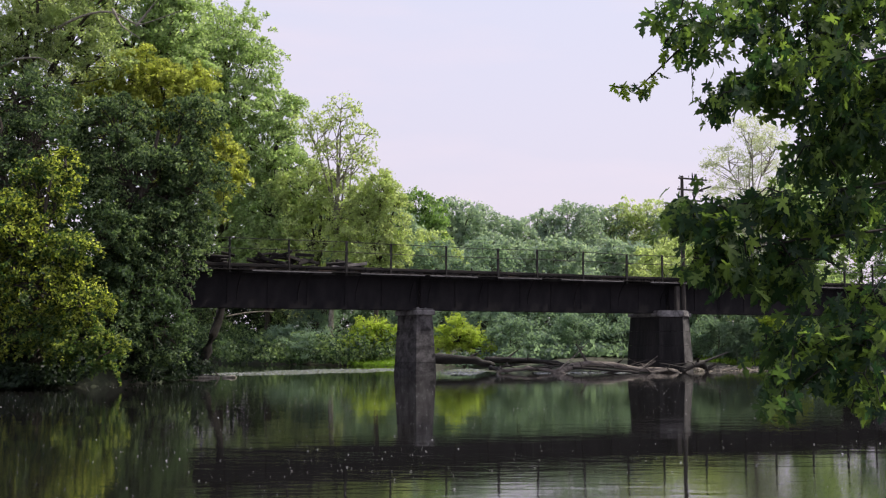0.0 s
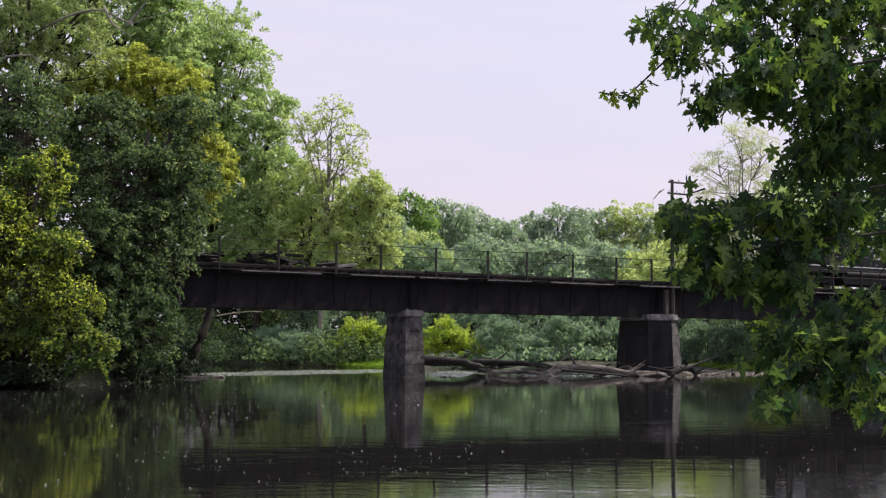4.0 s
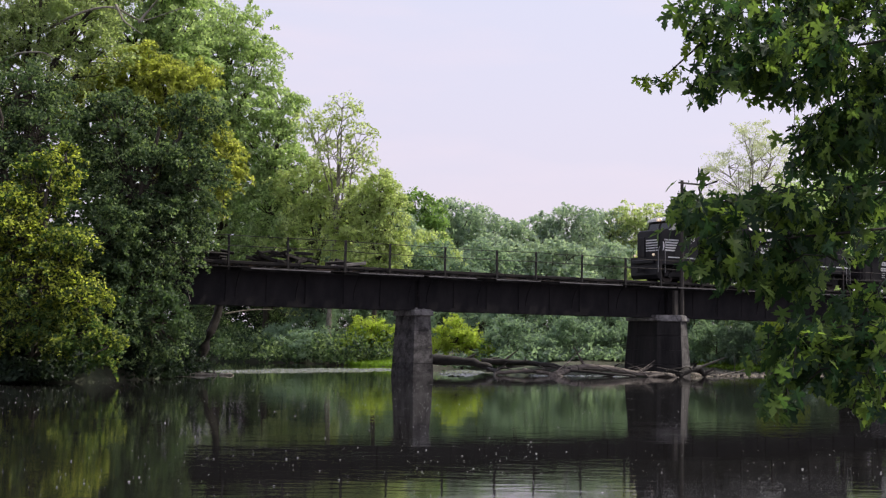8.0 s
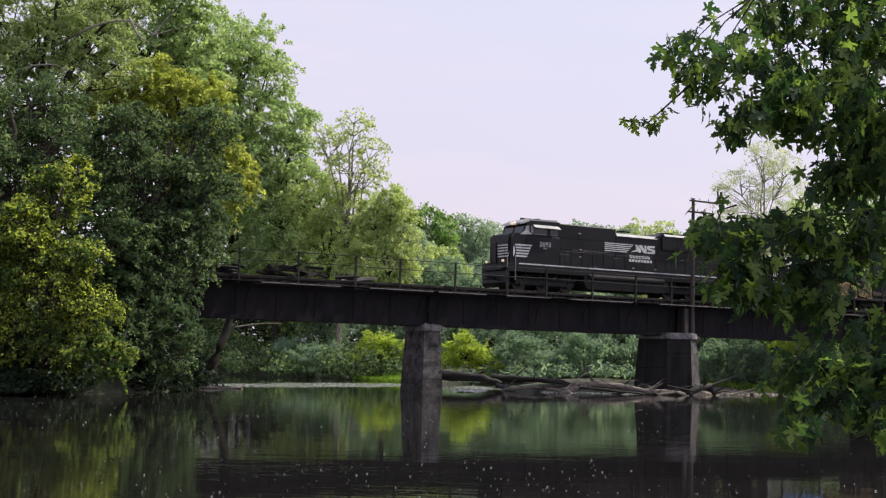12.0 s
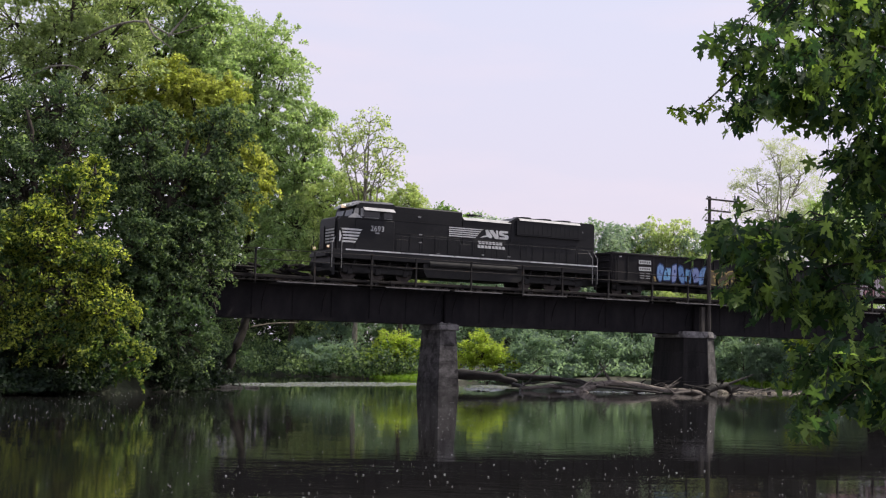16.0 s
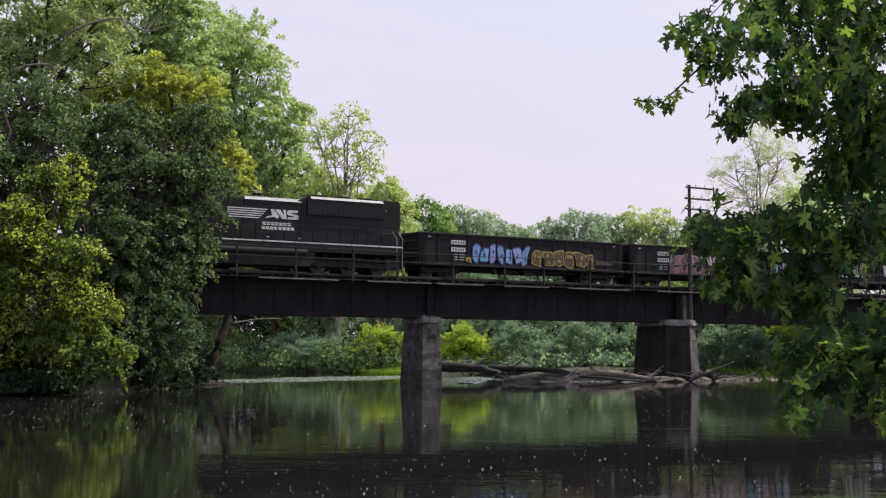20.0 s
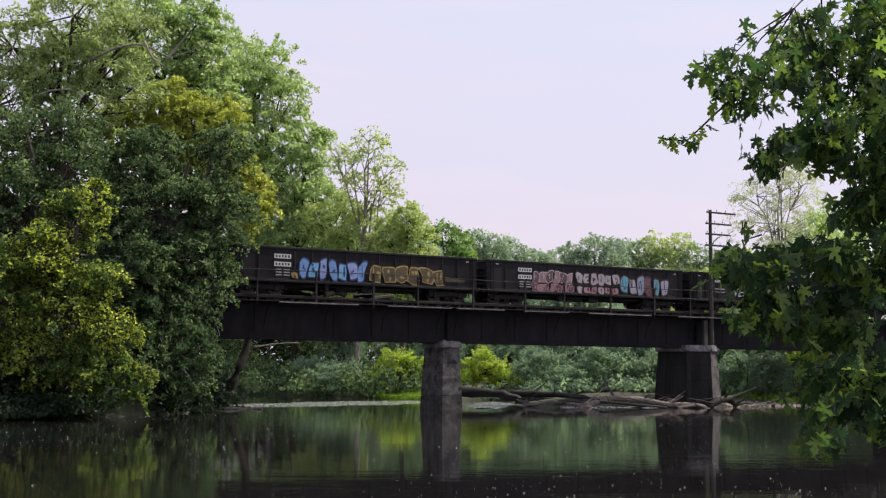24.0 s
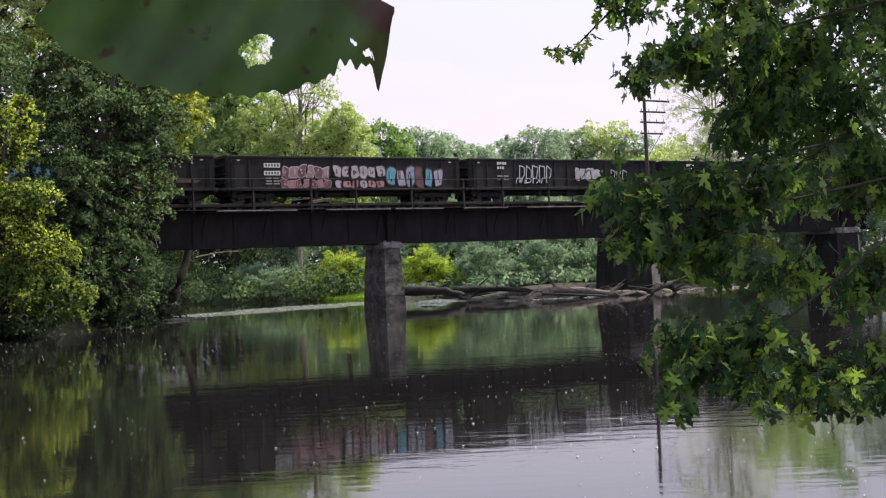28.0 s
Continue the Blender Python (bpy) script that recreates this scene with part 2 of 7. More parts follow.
def ground_material():
    m, t, p, _ = nodes_of("river_bank")
    co = t.nodes.new("ShaderNodeTexCoord")
    a = t.nodes.new("ShaderNodeTexNoise")
    a.inputs["Scale"].default_value, a.inputs["Detail"].default_value = 0.12, 8
    t.links.new(co.outputs["Object"], a.inputs["Vector"])
    col = ramp_between(t, a.outputs[0], (0.03, 0.048, 0.018), (0.07, 0.062, 0.045), 0.4, 0.62)
    b = t.nodes.new("ShaderNodeTexNoise")
    b.inputs["Scale"].default_value, b.inputs["Detail"].default_value = 2.5, 8
    t.links.new(co.outputs["Object"], b.inputs["Vector"])
    mul = t.nodes.new("ShaderNodeMix")
    mul.data_type, mul.blend_type = "RGBA", "MULTIPLY"
    mul.inputs[0].default_value = 0.8
    t.links.new(col, mul.inputs[6])
    t.links.new(ramp_between(t, b.outputs[0], (0.5, 0.5, 0.5), (1.3, 1.3, 1.3), 0.3, 0.7), mul.inputs[7])
    t.links.new(mul.outputs[2], p.inputs["Base Color"])
    p.inputs["Roughness"].default_value = 0.95
    bp = t.nodes.new("ShaderNodeBump")
    bp.inputs["Strength"].default_value, bp.inputs["Distance"].default_value = 0.6, 0.1
    t.links.new(b.outputs[0], bp.inputs["Height"])
    t.links.new(bp.outputs[0], p.inputs["Normal"])
    return m


def water_material():
    m, t, p, _ = nodes_of("river_water")
    p.inputs["Base Color"].default_value = (0.0105, 0.0100, 0.0095, 1)
    p.inputs["Roughness"].default_value = 0.03
    p.inputs["IOR"].default_value = 1.75
    co = t.nodes.new("ShaderNodeTexCoord")
    # fine wind ripples, long swells, and patches where the wind touches
    n1 = t.nodes.new("ShaderNodeTexNoise")
    mp = t.nodes.new("ShaderNodeMapping")
    mp.inputs["Scale"].default_value = (0.5, 1.3, 1)
    t.links.new(co.outputs["Object"], mp.inputs[0])
    n1.inputs["Scale"].default_value, n1.inputs["Detail"].default_value = 2.6, 5
    t.links.new(mp.outputs[0], n1.inputs["Vector"])
    n2 = t.nodes.new("ShaderNodeTexNoise")
    n2.inputs["Scale"].default_value, n2.inputs["Detail"].default_value = 0.35, 2
    t.links.new(mp.outputs[0], n2.inputs["Vector"])
    n3 = t.nodes.new("ShaderNodeTexNoise")
    n3.inputs["Scale"].default_value, n3.inputs["Detail"].default_value = 0.06, 3
    t.links.new(mp.outputs[0], n3.inputs["Vector"])
    pw = t.nodes.new("ShaderNodeMapRange")
    pw.inputs[1].default_value, pw.inputs[2].default_value = 0.42, 0.66
    pw.inputs[3].default_value, pw.inputs[4].default_value = 0.25, 1.0
    t.links.new(n3.outputs[0], pw.inputs[0])
    mu = t.nodes.new("ShaderNodeMath")
    mu.operation = "MULTIPLY"
    t.links.new(n1.outputs[0], mu.inputs[0])
    t.links.new(pw.outputs[0], mu.inputs[1])
    ad = t.nodes.new("ShaderNodeMath")
    ad.operation = "MULTIPLY_ADD"
    t.links.new(n2.outputs[0], ad.inputs[0])
    ad.inputs[1].default_value = 1.6
    t.links.new(mu.outputs[0], ad.inputs[2])
    bp = t.nodes.new("ShaderNodeBump")
    bp.inputs["Strength"].default_value, bp.inputs["Distance"].default_value = 0.21, 0.02
    t.links.new(ad.outputs[0], bp.inputs["Height"])
    t.links.new(bp.outputs[0], p.inputs["Normal"])
    return m


M_GROUND = ground_material()
M_WATER = water_material()


# ---- mesh helpers ----
def finish(name, bm, material, parent=None, label="", smooth=False):
    me = bpy.data.meshes.new(name)
    bm.normal_update()
    bm.to_mesh(me)
    bm.free()
    if material:
        me.materials.append(material)
    if smooth:
        me.polygons.foreach_set("use_smooth", [True] * len(me.polygons))
    ob = new(name, me)
    ob.parent = parent
    if label:
        ob["label"] = label
    return ob


def part(name, bm, material, parent, label="", smooth=False):
    return finish(name, bm, material, parent, label, smooth)


def thing(name, m, label, category, group="", kind=""):
    ob = new(name)
    ob.matrix_world = m
    return tagged(ob, label, category, group, kind)


def box(bm, x0, x1, y0, y1, z0, z1, bevel=0.0, m=None):
    g = bmesh.ops.create_cube(bm, size=1)
    mat = Matrix.Translation(((x0 + x1) / 2, (y0 + y1) / 2, (z0 + z1) / 2)) @ Matrix.Diagonal((abs(x1 - x0), abs(y1 - y0), abs(z1 - z0), 1))
    bmesh.ops.transform(bm, matrix=(m @ mat) if m else mat, verts=g["verts"])
    if bevel:
        es = list({e for v in g["verts"] for e in v.link_edges})
        bmesh.ops.bevel(bm, geom=es, offset=bevel, segments=1, affect="EDGES")
    return bm


def boxed(*a, **k):
    return box(bmesh.new(), *a, **k)


def rod(bm, p, q, r, seg=8, r2=None):
    p, q = Vector(p), Vector(q)
    d = q - p
    if d.length < 1e-6:
        return bm
    m = Matrix.Translation((p + q) / 2) @ d.to_track_quat("Z", "Y").to_matrix().to_4x4()
    bmesh.ops.create_cone(bm, cap_ends=True, segments=seg, radius1=r, radius2=r if r2 is None else r2, depth=d.length, matrix=m)
    return bm


def prism(bm, outline, y0, y1):
    """an outline in x and z, pushed from y0 to y1"""
    a = [bm.verts.new((x, y0, z)) for x, z in outline]
    b = [bm.verts.new((x, y1, z)) for x, z in outline]
    n = len(a)
    bm.faces.new(a)
    bm.faces.new(b[::-1])
    for i in range(n):
        bm.faces.new((a[i], b[i], b[(i + 1) % n], a[(i + 1) % n]))
    bmesh.ops.recalc_face_normals(bm, faces=bm.faces[:])
    return bm


def raw_mesh(name, verts, faces_per, nside, material, parent=None):
    """many like polygons at once from arrays"""
    me = bpy.data.meshes.new(name)
    nv, nf = len(verts), len(faces_per) // nside
    me.vertices.add(nv)
    me.vertices.foreach_set("co", np.asarray(verts, dtype=np.float32).ravel())
    me.loops.add(nf * nside)
    me.loops.foreach_set("vertex_index", np.asarray(faces_per, dtype=np.int32))
    me.polygons.add(nf)
    me.polygons.foreach_set("loop_start", np.arange(0, nf * nside, nside, dtype=np.int32))
    me.update()
    me.validate()
    me.materials.append(material)
    ob = new(name, me)
    ob.parent = parent
    return ob


def unit(a):
    return a / np.maximum(np.linalg.norm(a, axis=1, keepdims=True), 1e-9)


def leaf_cloud(name, centres, rng, size, material, parent=None, up=0.5, ratio=0.55):
    """one small folded-free diamond a leaf, turned at random"""
    n = len(centres)
    nrm = unit(rng.normal(size=(n, 3)) + np.array([0, 0, up]))
    u = unit(np.cross(nrm, rng.normal(size=(n, 3))))
    v = np.cross(nrm, u)
    s = size * rng.uniform(0.65, 1.3, size=(n, 1))
    a, b = u * s * 0.5, v * s * 0.5 * ratio
    verts = np.stack([centres - a, centres + b - a * 0.1, centres + a, centres - b - a * 0.1], 1).reshape(-1, 3)
    return raw_mesh(name, verts, np.arange(4 * n), 4, material, parent)


def tube_mesh(name, runs, material, parent=None, seg=6):
    """tapered tubes along polylines: runs of (points, radii)"""
    verts, faces = [], []
    base = 0
    ang = np.linspace(0, 2 * np.pi, seg, endpoint=False)
    for pts, rad in runs:
        pts = np.asarray(pts, dtype=float)
        d = np.gradient(pts, axis=0)
        d = unit(d)
        side = unit(np.cross(d, np.array([0.31, 0.17, 0.93])) + 1e-6)
        oth = np.cross(d, side)
        ring = pts[:, None] + (side[:, None] * np.cos(ang)[None, :, None] + oth[:, None] * np.sin(ang)[None, :, None]) * np.asarray(rad)[:, None, None]
        verts.append(ring.reshape(-1, 3))
        for i in range(len(pts) - 1):
            for k in range(seg):
                k2 = (k + 1) % seg
                faces += [base + i * seg + k, base + i * seg + k2, base + (i + 1) * seg + k2, base + (i + 1) * seg + k]
        base += len(pts) * seg
    ob = raw_mesh(name, np.concatenate(verts), faces, 4, material, parent)
    ob.data.polygons.foreach_set("use_smooth", [True] * len(ob.data.polygons))
    return ob


def build_tree(name, x, y, z0, height, radius, seed, leaf_mat, bark, label, category="tree", leaves=30000, leaf=0.22, base=0.15,
               limbs=26, clump=1.0, lean=(0, 0), squash=1.0, group="", trunk_r=None, top=1.0, up=0.5, full=0.7, lift=1.0, lead=0.96, even=False):
    """trunk and limbs grown limb by limb, leaves clustered about the twigs"""
    rng = np.random.default_rng(seed)
    tree = thing(name, pose(x, y, z0), label, category, group)
    r0 = trunk_r or height * 0.014 + 0.05
    n = 9
    tt = np.linspace(0, 1, n)
    wob = np.cumsum(rng.normal(size=(n, 2)) * height * 0.012, axis=0)
    wob -= wob[0]
    trunk = np.c_[wob[:, 0] + lean[0] * tt ** 1.3, wob[:, 1] + lean[1] * tt ** 1.3, tt * height * lead]
    runs = [(trunk, r0 * (1 - tt * 0.9))]
    ends, wts = [], []
    for i in range(limbs):
        f = base + (1 - base) * ((i + 0.5) / limbs) ** 0.9
        p0 = np.array([np.interp(f * 0.96 if lead > 0.9 else f, tt, trunk[:, k]) for k in range(3)])
        az = i * 2.399 + rng.uniform(-0.5, 0.5)
        g = (f - base) / (1 - base)
        env = (np.sin(np.pi * min(1, 0.18 + 0.78 * g)) ** full) * (0.78 if g > 0.9 else 1) * top ** g
        ln = radius * env * rng.uniform(0.72, 1.15)
        rise = ln * rng.uniform(0.15, 0.6) * (0.4 + g) * lift
        k = 5
        q = np.linspace(0, 1, k)
        dirv = np.array([np.cos(az), np.sin(az) * squash, 0])
        pts = p0 + q[:, None] * dirv * ln + np.c_[np.zeros(k), np.zeros(k), q ** 0.8 * rise] + np.c_[rng.normal(size=(k, 2)) * ln * 0.04 * q[:, None], np.zeros(k)]
        rr = max(0.02, r0 * 0.42 * (1 - f * 0.75))
        runs.append((pts, rr * (1 - q * 0.85)))
        m = max(4, int(ln * 1.7))
        for j in range(m):
            h = rng.uniform(0.3, 1.0)
            b0 = np.array([np.interp(h, q, pts[:, c]) for c in range(3)])
            tv = unit((dirv * 0.8 + rng.normal(size=3) * 0.7)[None])[0]
            tl = ln * rng.uniform(0.16, 0.34) + 0.3
            e = b0 + tv * tl + np.array([0, 0, rng.uniform(-0.1, 0.5) * tl])
            runs.append((np.stack([b0, (b0 + e) / 2 + rng.normal(size=3) * 0.08, e]), np.array([rr * 0.35, rr * 0.22, rr * 0.08])))
            for w in (0.6, 1.0):
                ends.append(b0 + (e - b0) * w)
                wts.append(1.0)
        ends.append(pts[-1])
        wts.append(1.2)
    for j in range(5):
        ends.append(trunk[-1] + rng.normal(size=3) * radius * 0.15 + np.array([0, 0, height * (0.05 if lead > 0.9 else 0.12)]))
        wts.append(1.0)
    ends = np.array(ends)
    wts = np.array(wts) * (rng.uniform(0.7, 1.3, size=len(ends)) if even else rng.uniform(0.15, 1.6, size=len(ends)) ** 1.4)
    pick = rng.choice(len(ends), size=leaves, p=wts / wts.sum())
    rad = clump * 0.88 * rng.uniform(0.5, 1.3, size=len(ends))[pick]
    off = unit(rng.normal(size=(leaves, 3))) * (rng.uniform(0, 1, size=(leaves, 1)) ** 0.5) * np.array([1, 1, 0.62])
    pos = ends[pick] + off * rad[:, None]
    pos[:, 2] = np.maximum(pos[:, 2], 0.12 - min(0, z0))
    t_ob = tube_mesh("trunk", runs, bark, tree)
    c_ob = leaf_cloud("crown", pos, rng, leaf, leaf_mat, tree, up)
    c_ob["kind"] = "stuff"
    return tree


def crown_tree(name, px, depth, lobes, seed, leaf_mat, bark, label, leaves=40000, leaf=0.17, spray=0.5, up=0.9, group="", category="tree", trunk_r=0.3, fill=0.45, droop=0.35):
    """a tree whose crown is built of lobes (sideways, height, depth, half width, half height); every lobe carries layered leaf sprays on twigs"""
    rng = np.random.default_rng(seed)
    x = across(px, depth)
    z0 = ground_at(x, depth) - 0.1
    org = np.array([x, depth, z0])
    tree = thing(name, pose(*org), label, category, group)
    cs, rs = [], []
    for lx, ly, d, rx, rz in lobes:
        cs.append(np.array([across(lx, d), d, EYE + (600 - ly) / FOCAL * d]) - org)
        a, b = rx / FOCAL * d, rz / FOCAL * d
        rs.append(np.array([a, max(1.2, 0.75 * (a + b) / 2), b]))
    cs, rs = np.array(cs), np.array(rs)
    top = cs[:, 2].max()
    mid = cs[:, :2].mean(0)
    tt = np.linspace(0, 1, 9)
    trunk = np.c_[mid[0] * tt ** 1.4, mid[1] * tt ** 1.4, tt * top * 0.92] + np.c_[np.cumsum(rng.normal(size=(9, 2)) * 0.12, axis=0) * tt[:, None], np.zeros(9)]
    runs = [(trunk, trunk_r * (1 - tt * 0.8))]
    area = rs[:, 0] * rs[:, 2]
    total = area.sum()
    pos, k5 = [], np.linspace(0, 1, 6)
    for c, r, ar in zip(cs, rs, area):
        f = np.clip(c[2] / top * 0.62, 0.04, 0.95)
        p0 = np.array([np.interp(f, tt, trunk[:, j]) for j in range(3)])
        limb = p0 + (c - p0) * k5[:, None] + np.c_[rng.normal(size=(6, 2)) * 0.16 * np.sin(np.pi * k5)[:, None], 0.12 * np.linalg.norm(c - p0) * np.sin(np.pi * k5)]
        runs.append((limb, trunk_r * 0.42 * (1 - 0.75 * k5)))
        share = int(leaves * ar / total)
        ns = max(8, int(ar / spray ** 2 * 7))
        dirs = unit(rng.normal(size=(ns, 3)) + np.array([0, -0.15, 0.2]))
        rad = rng.uniform(fill, 1.0, size=(ns, 1)) ** 0.7 * rng.choice([0.86, 1.0, 1.0, 1.16], size=(ns, 1))
        sp = c + dirs * r * rad
        for j in range(0, ns, 4):
            q0 = limb[rng.integers(3, 6)]
            runs.append((np.stack([q0, (q0 + sp[j]) / 2 + rng.normal(size=3) * 0.1, sp[j]]), np.array([0.05, 0.035, 0.012])))
        wts = rng.uniform(0.3, 1.5, size=ns)
        pick = rng.choice(ns, size=share, p=wts / wts.sum())
        out = dirs[pick] * np.array([1, 1, 0.15])
        out = unit(out + rng.normal(size=(ns, 3))[pick] * 0.35)
        side = unit(np.cross(out, np.array([0, 0, 1.0])) + 1e-6)
        u = rng.uniform(-0.7, 1.0, size=(share, 1))
        v = rng.normal(size=(share, 1)) * 0.42 * (1.15 - np.abs(u))
        sz = (spray * rng.uniform(0.6, 1.35, size=(ns, 1)))[pick]
        p = sp[pick] + out * u * sz + side * v * sz
        p[:, 2] += (-droop * (u[:, 0] + 0.4) ** 2 + rng.normal(size=share) * 0.16) * sz[:, 0]
        pos.append(p)
    pos = np.concatenate(pos)
    pos[:, 2] = np.maximum(pos[:, 2], 0.1 - z0)
    tube_mesh("trunk", runs, bark, tree)
    c_ob = leaf_cloud("crown", pos, rng, leaf, leaf_mat, tree, up)
    c_ob["kind"] = "stuff"
    return tree


# ---- ground and water ----
SHORE = [(-60, 4), (-34, 22), (-27, 40), (-23, 51), (-20.3, 57), (-17.8, 62), (-16.1, 65), (-15.4, 76), (-17, 90), (-28, 108), (-60, 135), (-140, 190),
         (-130, 215), (-60, 168), (-25, 128), (-12, 113), (-4, 104), (2.5, 98), (3.2, 84), (10, 86.5), (18, 89.5), (24, 94), (35, 101), (60, 108), (110, 90), (150, 20), (150, 4)]


def shore_distance(px, py):
    """metres to the waterline, negative in the water"""
    p = np.stack([px, py], -1)
    best = np.full(px.shape, 1e9)
    inside = np.zeros(px.shape, dtype=bool)
    k = len(SHORE)
    for i in range(k):
        a, b = np.array(SHORE[i], float), np.array(SHORE[(i + 1) % k], float)
        ab = b - a
        h = np.clip(((p - a) @ ab) / (ab @ ab), 0, 1)
        best = np.minimum(best, np.linalg.norm(p - a - h[..., None] * ab, axis=-1))
        cross = ((a[1] > py) != (b[1] > py))
        xi = a[0] + (py - a[1]) / (b[1] - a[1] if b[1] != a[1] else 1e-9) * ab[0]
        inside ^= cross & (px < xi)
    return np.where(inside, -best, best)


def land(px, py):
    px, py = np.asarray(px, float), np.asarray(py, float)
    d = shore_distance(px, py)
    steep = np.where(px < -14, 0.55, 0.13)
    steep = np.where(py < 20, 0.35, steep)
    rise = np.minimum(d * steep, 0.5 + 0.05 * d)
    rise = np.minimum(rise, np.where(py < 20, 0.75, 3.0))
    z = np.where(d < 0, np.maximum(d * 0.3, -1.4), rise) - 0.04
    s = px * B.x + py * B.y
    q = np.abs(px * N.x + py * N.y - TRACK)
    bank = np.minimum(6.0, 6.0 - (q - 3.2) / 0.85)
    fade = np.maximum(s - 17.5, 0) * np.where(s < 60, 1, 0) * 1.2
    far_fade = np.where(s >= 60, np.maximum(122.5 - s, 0) * 1.2, 0)
    z = np.maximum(z, bank - fade - far_fade)
    wob = 0.06 * np.sin(px * 1.7 + py * 0.6) * np.cos(py * 1.3 - px * 0.4)
    return z + np.where(d > 0.5, wob, 0)


def ground_at(x, y):
    return float(land(np.array([x]), np.array([y]))[0])


def build_ground():
    xs = np.concatenate([[-3000, -1600, -800, -400, -250], np.arange(-180, -60, 6), np.arange(-60, 60, 1.0), np.arange(60, 200, 5), [260, 420, 800, 1600, 3000]])
    ys = np.concatenate([[-3000, -1500, -700, -300, -120, -60, -30], np.arange(-16, 30, 2), np.arange(30, 130, 1.0), np.arange(130, 240, 5), [280, 400, 700, 1500, 3000]])
    gx, gy = np.meshgrid(xs, ys, indexing="ij")
    gz = land(gx, gy)
    v = np.stack([gx, gy, gz], -1).reshape(-1, 3)
    nx, ny = len(xs), len(ys)
    i, j = np.meshgrid(np.arange(nx - 1), np.arange(ny - 1), indexing="ij")
    a = (i * ny + j).ravel()
    f = np.stack([a, a + ny, a + ny + 1, a + 1], 1).ravel()
    ob = raw_mesh("ground", v, f, 4, M_GROUND)
    ob.data.polygons.foreach_set("use_smooth", [True] * len(ob.data.polygons))
    tagged(ob, "grassy earth river banks with gravel edges", "ground", kind="structure")
    bm = bmesh.new()
    bmesh.ops.create_grid(bm, x_segments=4, y_segments=4, size=1)
    bmesh.ops.transform(bm, matrix=Matrix.Translation((0, 100, 0)) @ Matrix.Diagonal((200, 130, 1, 1)), verts=bm.verts[:])
    w = finish("water", bm, M_WATER)
    tagged(w, "calm dark river water mirroring trees and bridge", "river", kind="structure")


build_ground()


# ---- the bridge ----
PIERS = [19.0, 39.55, 60.0, 82.0, 102.4, 122.6]     # stations of the pier middles
NEAR_WEB, FAR_WEB = 68.75, 70.45
G_BOT, G_TOP = 4.12, 6.2


